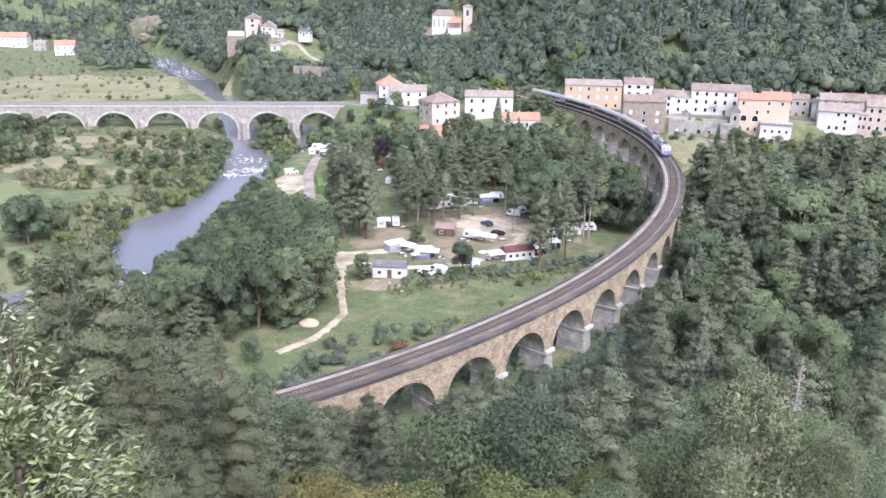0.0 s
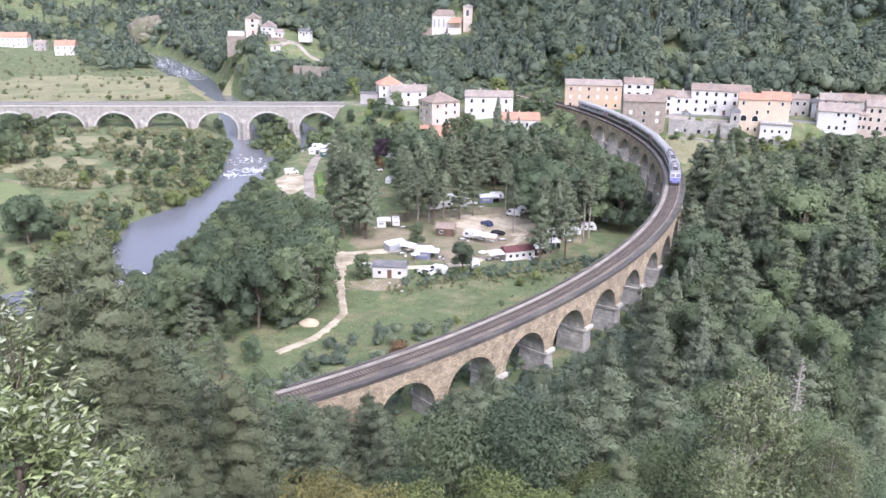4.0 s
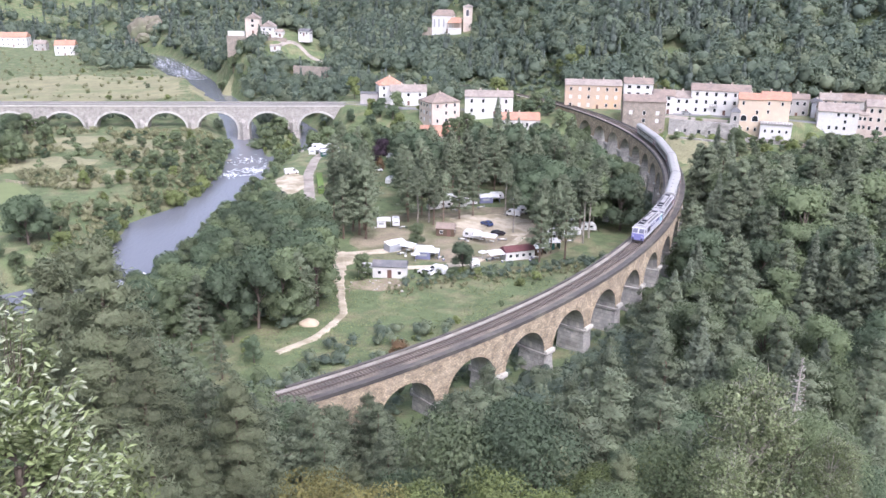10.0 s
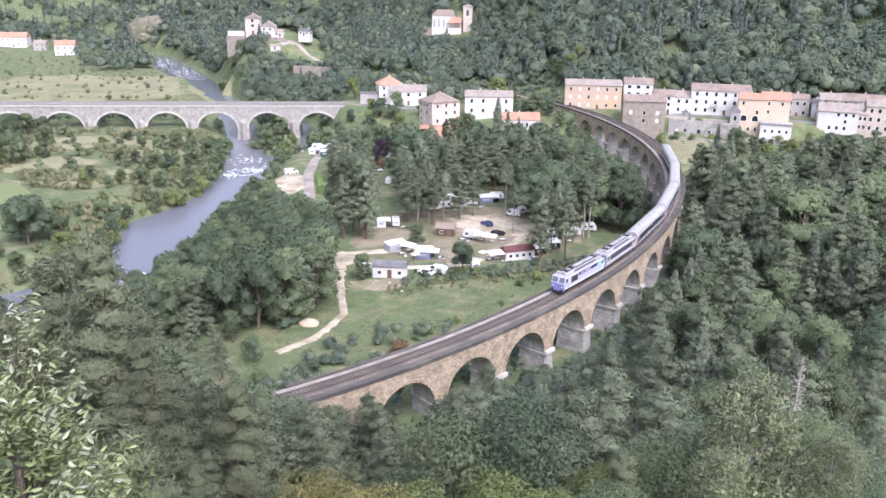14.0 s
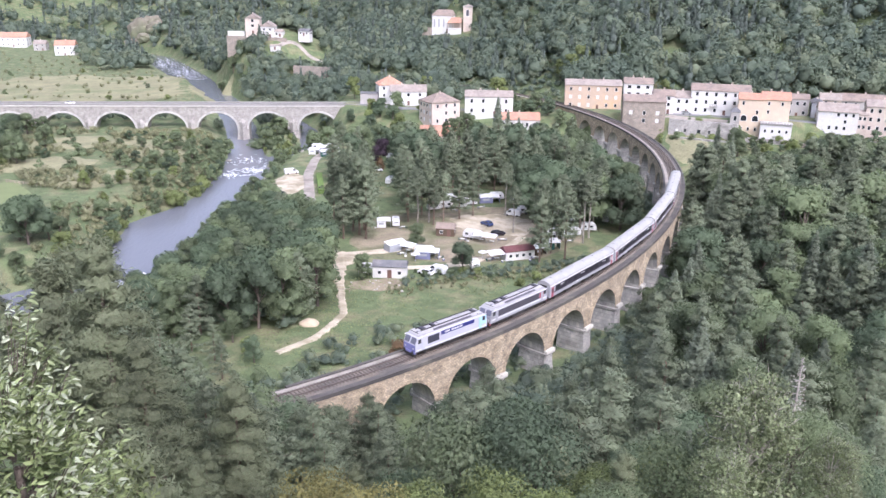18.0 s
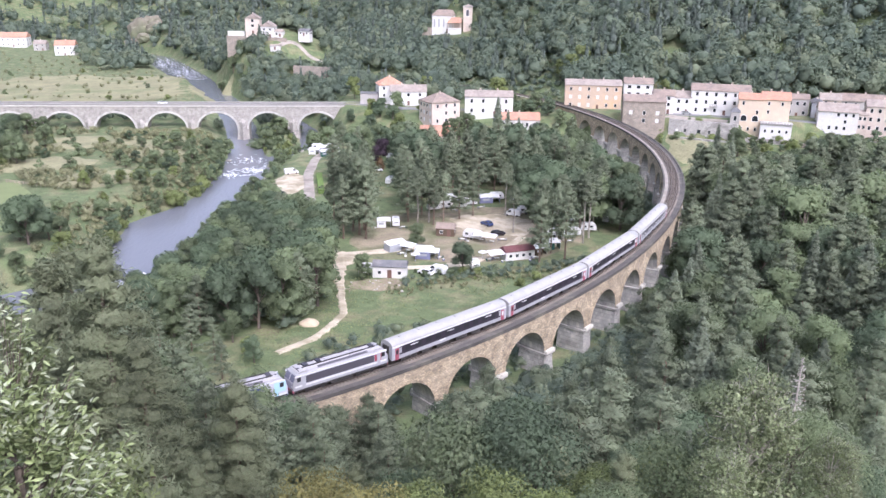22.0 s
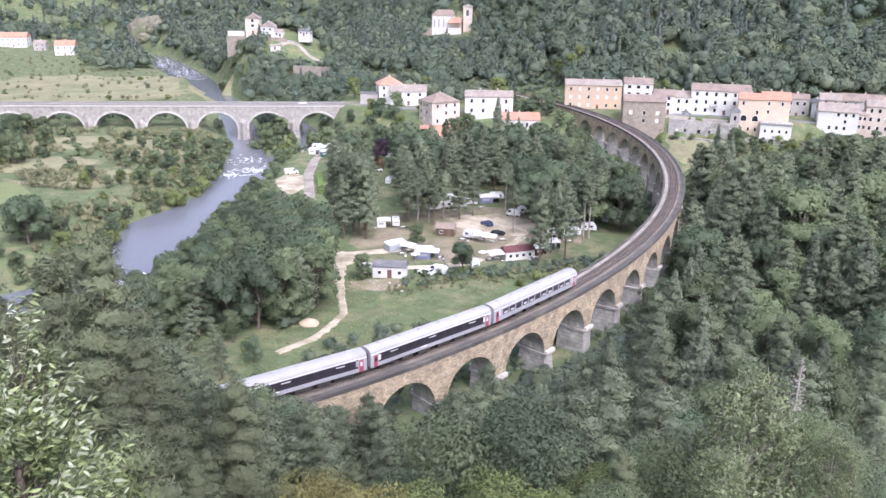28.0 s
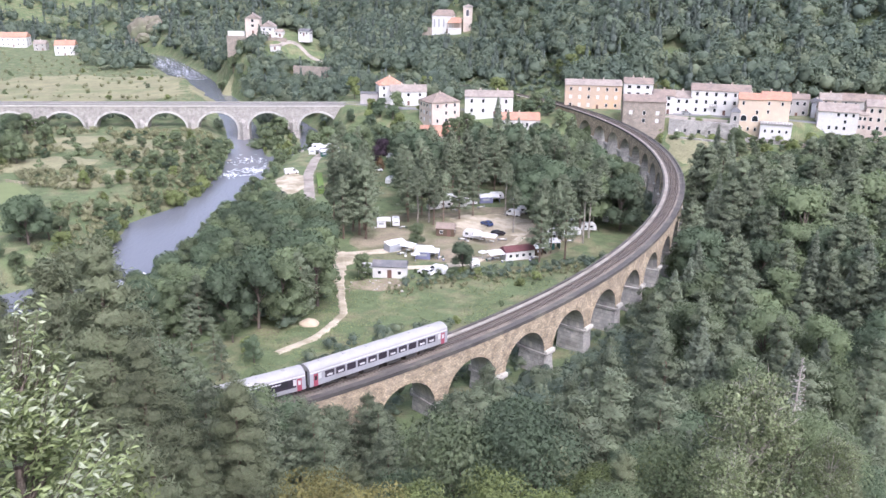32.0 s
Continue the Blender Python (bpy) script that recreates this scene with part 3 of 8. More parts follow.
for i in range(-1, 19):
    c = BAY_0 + BAY * i
    side = 1 if i < 8 else -1
    if 8 <= i < 11:
        continue
    for k in range(15):
        a0, a1 = math.pi * (k + 0.03) / 15, math.pi * (k + 0.97) / 15
        r0, r1 = ARCH_R, ARCH_R + 0.62
        P4 = [(c - r * math.cos(a), ARCH_Z + r * math.sin(a)) for a, r in ((a0, r0), (a1, r0), (a1, r1), (a0, r1))]
        o0, o1 = side * (HALF_W - 0.05), side * (HALF_W + 0.07)
        q = [tuple((s, o1, z) for s, z in P4)]
        for j in range(4):
            (s0, z0), (s1, z1) = P4[j], P4[(j + 1) % 4]
            q.append(((s0, o0, z0), (s1, o0, z1), (s1, o1, z1), (s0, o1, z0)))
        part("voussoir", curved("voussoir", q, M["stone_tan"]), viaduct)
# kerb stones along the outer side, near bays singly, the rest joined
for k, s in enumerate(np.arange(-62, 60, 1.6)):
    part("kerb_stone", curved_box("kerb", s + 0.02, s + 1.58, HALF_W - 0.28, HALF_W + 0.2, TOP_Z + 0.02, TOP_Z + 0.36, M["walkway"]), viaduct)
rest = part("kerb_course", curved_box("kerbs", 60, S_HI, HALF_W - 0.28, HALF_W + 0.2, TOP_Z + 0.02, TOP_Z + 0.36, M["walkway"], 90), viaduct)
part("abutment", curved_box("abutment", -76, -50.9, -HALF_W + 0.004, HALF_W - 0.004, -14, TOP_Z - 0.004, M["stone_tan"], 24), viaduct)
part("kerb_course", curved_box("kerbs_in", -62, S_HI, -HALF_W - 0.2, -HALF_W + 0.28, TOP_Z + 0.02, TOP_Z + 0.34, M["walkway"], 140), viaduct)


def sweep(name, profile, s0, s1, step, material):
    q = []
    ss = np.arange(s0, s1 + step, step)
    for a, b in zip(ss[:-1], ss[1:]):
        for (o0, z0), (o1, z1) in zip(profile[:-1], profile[1:]):
            q.append(((a, o0, z0), (a, o1, z1), (b, o1, z1), (b, o0, z0)))
    return curved(name, q, material, False)


LINE_END = 330
line = thing("railway_track", "single railway track on brown ballast with wooden sleepers", "railway", kind="structure")
part("ballast_bed", sweep("ballast", [(-1.75, TOP_Z + 0.08), (-1.3, -0.21), (1.3, -0.21), (1.75, TOP_Z + 0.08)], -250, LINE_END, 2.5, M["ballast"]), line)
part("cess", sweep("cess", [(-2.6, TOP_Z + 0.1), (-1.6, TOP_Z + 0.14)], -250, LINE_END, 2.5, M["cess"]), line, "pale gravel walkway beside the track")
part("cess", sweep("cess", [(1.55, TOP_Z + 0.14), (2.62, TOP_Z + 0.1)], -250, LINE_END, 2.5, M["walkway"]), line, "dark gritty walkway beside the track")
V, F = [], []
for s in np.arange(-120, LINE_END, 0.62):
    b = len(V)
    for ds, o, z in ((-0.12, -1.25, -0.24), (0.12, -1.25, -0.24), (0.12, 1.25, -0.24), (-0.12, 1.25, -0.24), (-0.12, -1.25, -0.165), (0.12, -1.25, -0.165), (0.12, 1.25, -0.165), (-0.12, 1.25, -0.165)):
        V.append(track(s + ds, o, z))
    F += [(b + 4, b + 5, b + 6, b + 7), (b, b + 4, b + 7, b + 3), (b + 1, b + 2, b + 6, b + 5), (b, b + 1, b + 5, b + 4), (b + 2, b + 3, b + 7, b + 6)]
sl = part("sleepers", mesh("sleepers", V, F, M["sleeper"]), line, "dark wooden sleepers")
sl["kind"] = "stuff"
for o in (-0.75, 0.75):
    part("rail", sweep("rail", [(o - 0.06, -0.165), (o - 0.035, -0.0), (o + 0.035, -0.0), (o + 0.06, -0.165)], -250, LINE_END, 2.5, M["rail"]), line)

# ---- the road bridge ----
BR_A, BR_B = Vector((-215.0, 399.4, 0)), Vector((-40.7, 413.0, 0))
BR_DIR = (BR_B - BR_A).normalized()
BR_N = Vector((BR_DIR.y, -BR_DIR.x, 0))
ROAD_Z = -5.6
BR_SPAN, BR_R, BR_RISE, BR_Z, BR_HALF = 24.2, 9.4, 7.9, -16.9, 3.6


def on_bridge(a, off, z):
    p = BR_A + BR_DIR * a + BR_N * off
    return (p.x, p.y, z)


def bridge_faces(name, quads, material):
    V = [on_bridge(*c) for q in quads for c in q]
    me = mesh(name, V, [tuple(range(i * 4, i * 4 + 4)) for i in range(len(quads))], material)
    wall_uv(me)
    return me


road_bridge = thing("road_bridge", "long stone road bridge of flattened arches over the river", "bridge")
for i in range(-3, 7):
    c = 32.3 + BR_SPAN * i
    ang = np.linspace(0, math.pi, 21)
    arc = [(c - BR_R * math.cos(a), BR_Z + BR_RISE * math.sin(a)) for a in ang]
    pts = [(c - BR_SPAN / 2, BR_Z)] + arc + [(c + BR_SPAN / 2, BR_Z)]
    for off in (BR_HALF, -BR_HALF):
        part("spandrel_wall", bridge_faces("spandrel", [((s0, off, z0), (s1, off, z1), (s1, off, ROAD_Z), (s0, off, ROAD_Z)) for (s0, z0), (s1, z1) in zip(pts[:-1], pts[1:])], M["stone_bridge"]), road_bridge)
    part("arch_vault", bridge_faces("vault", [((s0, -BR_HALF, z0), (s0, BR_HALF, z0), (s1, BR_HALF, z1), (s1, -BR_HALF, z1)) for (s0, z0), (s1, z1) in zip(arc[:-1], arc[1:])], M["stone_bridge"]), road_bridge)
    for k in range(15):
        a0, a1 = math.pi * (k + 0.02) / 15, math.pi * (k + 0.98) / 15
        q4 = [(c - (BR_R + d) * math.cos(a), BR_Z + (BR_RISE + d) * math.sin(a)) for a, d in ((a0, 0), (a1, 0), (a1, 0.9), (a0, 0.9))]
        o0, o1 = BR_HALF - 0.05, BR_HALF + 0.12
        qs = [tuple((s, o1, z) for s, z in q4)]
        for j in range(4):
            (s0, z0), (s1, z1) = q4[j], q4[(j + 1) % 4]
            qs.append(((s0, o0, z0), (s1, o0, z1), (s1, o1, z1), (s0, o1, z0)))
        part("voussoir", bridge_faces("voussoir", qs, M["stone_ring"]), road_bridge)
    hp = BR_SPAN / 2 - BR_R
    s = c - BR_SPAN / 2
    zb = -24.5
    part("pier", bridge_faces("pier", [((s - hp, BR_HALF, BR_Z), (s + hp, BR_HALF, BR_Z), (s + hp + 0.4, BR_HALF + 0.4, zb), (s - hp - 0.4, BR_HALF + 0.4, zb)), ((s - hp, -BR_HALF, BR_Z), (s - hp, BR_HALF, BR_Z), (s - hp - 0.4, BR_HALF + 0.4, zb), (s - hp - 0.4, -BR_HALF - 0.4, zb)), ((s + hp, BR_HALF, BR_Z), (s + hp, -BR_HALF, BR_Z), (s + hp + 0.4, -BR_HALF - 0.4, zb), (s + hp + 0.4, BR_HALF + 0.4, zb)), ((s + hp, -BR_HALF, BR_Z), (s - hp, -BR_HALF, BR_Z), (s - hp - 0.4, -BR_HALF - 0.4, zb), (s + hp + 0.4, -BR_HALF - 0.4, zb))], M["stone_bridge"]), road_bridge)
    # cutwater with its hooded top
    V = [on_bridge(s - 1.9, BR_HALF + 0.02, zb), on_bridge(s, BR_HALF + 1.9, zb), on_bridge(s + 1.9, BR_HALF + 0.02, zb), on_bridge(s - 1.9, BR_HALF + 0.02, -13.6), on_bridge(s, BR_HALF + 1.9, -13.6), on_bridge(s + 1.9, BR_HALF + 0.02, -13.6), on_bridge(s, BR_HALF + 0.02, -11.9)]
    me = mesh("cutwater", V, [(0, 1, 4, 3), (1, 2, 5, 4), (3, 4, 6), (4, 5, 6)], M["stone_bridge"])
    wall_uv(me)
    part("cutwater", me, road_bridge)


def bridge_box(name, a0, a1, o0, o1, z0, z1, material):
    V = [on_bridge(a, o, z) for a in (a0, a1) for o in (o0, o1) for z in (z0, z1)]
    me = mesh(name, V, [(0, 1, 3, 2), (4, 6, 7, 5), (0, 4, 5, 1), (2, 3, 7, 6), (1, 5, 7, 3), (0, 2, 6, 4)], material)
    wall_uv(me)
    return me


A_END = 175.0
part("roadway", bridge_box("roadway", -55, A_END, -BR_HALF, BR_HALF, ROAD_Z - 0.3, ROAD_Z + 0.03, M["road"]), road_bridge)
part("string_course", bridge_box("string", -55, A_END, BR_HALF + 0.01, BR_HALF + 0.3, ROAD_Z - 0.35, ROAD_Z + 0.1, M["stone_ring"]), road_bridge)
for o in (BR_HALF - 0.1, -BR_HALF + 0.1):
    part("parapet", bridge_box("parapet", -55, A_END, o - 0.2, o + 0.2, ROAD_Z + 0.11, ROAD_Z + 0.95, M["concrete"]), road_bridge)


# ---- the train ----
def side_panel(name, x0, x1, y, z0, z1, material, thick=0.015, lean=0.0):
    """A flat panel on a vehicle's side at y (sign gives the side)."""
    sgn, lean = (1 if y > 0 else -1), 0.0
    V = []
    for d in (-0.03, thick):
        V += [(x0, y + sgn * d, z0), (x1, y + sgn * d, z0), (x1, y + sgn * (d - lean), z1), (x0, y + sgn * (d - lean), z1)]
    return mesh(name, V, [(4, 5, 6, 7), (0, 1, 5, 4), (1, 2, 6, 5), (2, 3, 7, 6), (3, 0, 4, 7)], material)


def wheel_mesh(r=0.46, w=0.13):
    bm = bmesh.new()
    bmesh.ops.create_cone(bm, cap_ends=True, segments=16, radius1=r, radius2=r, depth=w, matrix=Matrix.Rotation(math.pi / 2, 4, "X"))
    bmesh.ops.create_cone(bm, cap_ends=True, segments=16, radius1=r + 0.03, radius2=r + 0.03, depth=w * 0.3, matrix=Matrix.Translation((0, -0.04, 0)) @ Matrix.Rotation(math.pi / 2, 4, "X"))
    return done(bm, "wheel", M["steel_dark"])


WHEEL = wheel_mesh()


def bogie(parent, x, base=2.5):
    bm = bmesh.new()
    for y in (-1.02, 1.02):
        box_bm(bm, x - base / 2 - 0.5, x + base / 2 + 0.5, y - 0.09, y + 0.09, 0.42, 0.72, 0.03)
        box_bm(bm, x - 0.4, x + 0.4, y - 0.13, y + 0.13, 0.5, 0.95)
    box_bm(bm, x - 0.35, x + 0.35, -1.0, 1.0, 0.5, 0.85)
    b = part("bogie", done(bm, "bogie", M["steel_dark"]), parent)
    for dx in (-base / 2, base / 2):
        for y in (-0.78, 0.78):
            part("wheel", WHEEL, b, m=Matrix.Translation((x + dx, y, 0.46)))


def coach(index, label):
    """A long passenger coach; +x is the way it runs."""
    Lh, w = 12.95, 1.41
    ob = thing("passenger_coach", label, "train coach", group="train")
    prof = [(-1.3, 0.9), (-w, 1.05), (-w, 3.08), (-1.36, 3.2), (1.36, 3.2), (w, 3.08), (w, 1.05), (1.3, 0.9)]
    part("body", prism("coach_body", prof, -Lh, Lh, M["train_grey"], 0.03), ob)
    roof = [(-1.365, 3.2)] + [(-1.365 * math.cos(a), 3.24 + 0.84 * math.sin(a) ** 0.8) for a in np.linspace(0.12, math.pi - 0.12, 13)] + [(1.365, 3.2)]
    part("roof", prism("coach_roof", roof, -Lh + 0.02, Lh - 0.02, M["train_roof"]), ob)
    for sgn in (-1, 1):
        part("cantrail_stripe", side_panel("stripe", -Lh + 0.05, Lh - 0.05, sgn * 1.385, 3.06, 3.26, M["train_stripe"], 0.03, 0.03), ob)
        last = index == 3
        x0, x1 = (-Lh + 1.5, Lh - 1.5)
        if not last:
            band = part("window_band", side_panel("band", x0, x1, sgn * 1.415, 1.66, 3.05, M["train_band"], 0.012, 0.05), ob)
        count = 10 if not last else 11
        for k in range(count):
            xc = -9.6 + k * 19.2 / (count - 1)
            if last:
                part("window", side_panel("pane", xc - 0.78, xc + 0.78, sgn * 1.415, 1.82, 2.88, M["train_band"], 0.02, 0.045), ob)
                if k % 3 != 2:
                    # light reflected in the pane, put in as a pale panel
                    part("window_reflection", side_panel("pane_reflection", xc - 0.5, xc + 0.45, sgn * 1.43, 1.98, 2.3, M["train_pale_panel"], 0.025, 0.02), ob, "pale reflection painted on the window")
            else:
                part("window", side_panel("pane", xc - 0.6, xc + 0.6, sgn * 1.42, 2.05, 2.85, M["train_pane"], 0.022, 0.045), ob)
        for xd in (-Lh + 1.0, Lh - 1.0):
            d = part("door", side_panel("door", xd - 0.36, xd + 0.36, sgn * 1.415, 0.95, 2.9, M["train_red"], 0.03, 0.04), ob, "dark red entrance door")
            part("door_window", side_panel("door_pane", xd - 0.2, xd + 0.2, sgn * 1.43, 1.9, 2.6, M["train_pale_panel"] if xd < 0 else M["train_pane"], 0.035, 0.03), d)
            ws = part("vestibule_panel", side_panel("vestibule", xd - 0.95 if xd > 0 else xd + 0.46, xd - 0.46 if xd > 0 else xd + 0.95, sgn * 1.415, 1.95, 2.9, M["train_pale_panel"] if last or index == 2 else M["train_grey"], 0.02, 0.04), ob)
        if index != 3:
            for xm in (-8.4, 0.5, 8.4):
                part("lettering_bar", side_panel("lettering", xm - 0.75, xm + 0.75, sgn * 1.42, 2.62 if xm else 1.5, 2.76 if xm else 1.66, M["lettering"], 0.035, 0.0), ob, "small white lettering")
            part("emblem", side_panel("emblem", 1.6, 2.9, sgn * 1.42, 1.4, 1.62, M["lettering"], 0.02), ob, "pale emblem on the lower side")
    for x in (-9.2, 9.2):
        bogie(ob, x)
    bm = bmesh.new()
    for a, b in ((-6.8, -4.6), (-3.6, -0.9), (0.6, 3.4), (4.4, 6.6)):
        box_bm(bm, a, b, -1.25, 1.25, 0.3, 0.92, 0.04)
    part("underframe_boxes", done(bm, "underframe", M["steel_dark"]), ob)
    for sx in (-1, 1):
        part("gangway", box("gangway", *sorted((sx * (Lh - 0.02), sx * (Lh + 0.24))), -0.75, 0.75, 0.95, 3.35, M["steel_dark"], 0.05), ob, "black rubber gangway")
        for y in (-0.88, 0.88):
            part("buffer", box("buffer", *sorted((sx * Lh, sx * (Lh + 0.22))), y - 0.2, y + 0.2, 0.88, 1.24, M["steel_dark"], 0.08), ob)
    for k in range(6):
        part("roof_vent", box("vent", -10.4 + k * 4.1, -9.9 + k * 4.1, -0.25, 0.25, 4.06, 4.16, M["train_roof"], 0.03), ob)
    return ob


def locomotive(second, label):
    """A diesel engine with a cab at each end; +x is the way it runs."""
    H, w = 8.15, 1.46
    ob = thing("diesel_locomotive", label, "locomotive", group="train")
    body = M["train_grey"] if second else M["loco_lilac"]
    nose = M["train_grey"] if second else M["loco_nose"]
    # side view: straight nose, raked windscreen, roof
    side = [(-H, 1.05), (-H, 2.3), (-H + 0.55, 3.42), (-H + 0.95, 3.52), (H - 0.95, 3.52), (H - 0.55, 3.42), (H, 2.3), (H, 1.05)]
    part("body", prism("loco_body", side, -w, w, body, 0.05, axis="y"), ob)
    roof = [(-1.36, 3.5), (-1.2, 3.78), (-0.75, 3.98), (0.75, 3.98), (1.2, 3.78), (1.36, 3.5)]
    part("roof", prism("loco_roof", roof, -H + 1.15, H - 1.15, M["loco_roof"], 0.03), ob)
    for sgn in (-1, 1):
        V = [(x, sgn * y_, z_) for y_, z_ in ((1.28, 3.68), (0.98, 3.92)) for x in (-4.6, 4.0)]
        V += [(x, sgn * (abs(y_) + 0.03), z_ + 0.03) for x, y_, z_ in [(v[0], v[1], v[2]) for v in V]]
        part("roof_grille", mesh("roof_grille", V, [(4, 5, 7, 6), (0, 1, 5, 4), (2, 6, 7, 3), (0, 4, 6, 2), (1, 3, 7, 5)], M["loco_dark"]), ob, "slate-grey air grille along the roof edge")
        part("roof_rail", box("roof_rail", -6.3, 6.3, sgn * 0.62 - 0.05, sgn * 0.62 + 0.05, 4.0, 4.16, M["steel_dark"]), ob, "dark rail along the roof")
    for x0, x1, z, m in ((-3.6, -1.4, 4.12, "loco_roof"), (-0.4, 2.2, 4.12, "loco_roof"), (5.1, 5.9, 4.26, "loco_grille"), (-6.2, -5.5, 4.2, "loco_grille"), (3.0, 3.6, 4.3, "loco_grille")):
        part("roof_hatch", box("hatch", x0, x1, -0.5, 0.5, 3.97, z, M[m], 0.04), ob, "hatch on the engine's roof")
    for sx in (-1, 1):
        part("cab_roof", prism("cab_roof", [(sx * 5.95, 3.5), (sx * 7.0, 3.5), (sx * 7.5, 3.53), (sx * 7.2, 3.72), (sx * 6.6, 3.84), (sx * 5.95, 3.88)], -1.3, 1.3, M["loco_roof"], 0.03, axis="y"), ob, "rounded roof over the cab")
        part("horn", box("horn", *sorted((sx * 6.6, sx * 7.0)), 0.2, 0.5, 3.84, 4.02, M["loco_grille"], 0.04), ob)
    for sx in (-1, 1):
        xs = sx * H
        for y in (-0.72, 0.72):
            V = []
            for d in (0.0, 0.05):
                for (yy, zz) in ((y - 0.58, 2.42), (y + 0.58, 2.42), (y + 0.54, 3.3), (y - 0.54, 3.3)):
                    xx = sx * (H - (zz - 2.3) * 0.49 + d)
                    V.append((xx, yy, zz))
            part("windscreen", mesh("windscreen", V, [(4, 5, 6, 7), (0, 1, 5, 4), (1, 2, 6, 5), (2, 3, 7, 6), (3, 0, 4, 7)], M["cab_glass"]), ob, "raked cab windscreen")
        part("nose_panel", box("nose", *sorted((xs - sx * 0.05, xs + sx * 0.03)), -1.4, 1.4, 1.08, 2.2, nose, 0.02), ob, "grey nose panel" if second else "violet-blue nose panel")
        part("buffer_beam", box("beam", *sorted((xs - sx * 0.3, xs + sx * 0.1)), -1.35, 1.35, 0.72, 1.08, M["loco_nose"] if not second else M["train_red"], 0.03), ob)
        part("snow_plough", box("plough", *sorted((xs - sx * 0.25, xs + sx * 0.02)), -1.25, 1.25, 0.22, 0.7, M["steel_dark"], 0.04), ob)
        for y in (-0.98, 0.98):
            part("headlight", box("headlight", *sorted((xs, xs + sx * 0.08)), y - 0.17, y + 0.17, 1.5, 1.76, M["lamp_glass"], 0.05), ob, "clear round headlight")
            part("buffer", box("buffer", *sorted((xs + sx * 0.08, xs + sx * 0.42)), y - 0.22, y + 0.22, 0.84, 1.26, M["steel_dark"], 0.1), ob)
    for sgn in (-1, 1):
        y = sgn * (w + 0.0)
        if second:
            part("side_panel", side_panel("dark_side", -5.6, 6.1, y, 1.9, 3.05, M["loco_dark"], 0.02), ob, "slate-grey upper side")
            part("side_stripe", side_panel("pale_stripe", -7.9, 7.9, y, 3.12, 3.4, M["train_stripe"], 0.025), ob, "pale stripe under the roof")
            part("side_stripe", side_panel("pale_stripe", -7.9, 7.9, y, 1.5, 1.78, M["train_stripe"], 0.025), ob, "pale stripe along the side")
            part("side_flash", side_panel("red_flash", -6.9, -5.7, y, 1.9, 3.0, M["train_red"], 0.022), ob, "red flash behind the cab")
        else:
            part("side_panel", side_panel("blue_side", -5.0, 2.6, y, 2.55, 3.2, M["loco_blue"], 0.02), ob, "dark blue name panel")
            part("side_grille", side_panel("grille", 3.0, 5.5, y, 1.85, 3.1, M["loco_grille"], 0.025), ob, "dark engine room grille")
            for k, (a, b) in enumerate(((-2.2, -1.6), (-1.5, -0.9), (-0.8, -0.3), (-0.2, 0.3), (0.7, 1.3), (1.4, 1.8))):
                part("lettering_bar", side_panel("letters", a, b, y, 2.74, 3.02, M["lettering"], 0.03), ob, "white name lettering")
            part("side_stripe", side_panel("stripe", -7.9, 7.9, y, 3.28, 3.46, M["train_stripe"], 0.02), ob, "pale stripe under the roof")
            part("side_flash", side_panel("cyan", -7.9, -6.1, y, 1.7, 3.2, M["loco_cyan"], 0.018), ob, "pale blue end patch")
            part("side_stripe", side_panel("lower", -7.9, 7.9, y, 1.1, 1.4, M["train_stripe"], 0.02), ob)
        for sx in (-1, 1):
            part("cab_window", side_panel("cab_window", *sorted((sx * 6.95, sx * 7.55)), y, 2.4, 3.1, M["train_pane"], 0.04), ob, "side window of the cab")
            part("cab_door", side_panel("cab_door", *sorted((sx * 6.15, sx * 6.75)), y, 1.1, 3.15, M["loco_cyan"] if (not second and sx < 0) else body, 0.035), ob)
    part("underframe", box("sole_bar", -H + 0.1, H - 0.1, -1.36, 1.36, 0.8, 1.06, M["steel_dark"]), ob)
    part("fuel_tank", box("tank", -1.9, 1.9, -1.25, 1.25, 0.3, 0.8, M["steel_dark"], 0.06), ob)
    for x in (-4.3, 4.3):
        bogie(ob, x, 2.6)
    return ob


TRAIN = [
    (locomotive(False, "lilac-grey diesel locomotive with a blue nose leading the train"), 8.545, 4.3),
    (locomotive(True, "grey diesel locomotive with pale stripes coupled second"), 25.635, 4.3),
    (coach(0, "grey passenger coach with dark window band and red doors"), 47.38, 9.2),
    (coach(1, "grey passenger coach with dark window band and red doors"), 73.78, 9.2),
    (coach(2, "grey passenger coach with dark window band and red doors"), 100.18, 9.2),
    (coach(3, "light grey last coach with separate windows and red doors"), 126.58, 9.2),
]


def front_at(t):
    """Where the engine's nose stands on the line."""
    return 134.76 - 9.7158 * t - 0.013378 * t * t + 0.00048839 * t ** 3


def on_rails(s, half):
    a, b = track(s - half), track(s + half)
    c = (a + b) / 2
    return Matrix.Translation(c) @ Matrix.Rotation(math.atan2(a[1] - b[1], a[0] - b[0]), 4, "Z")


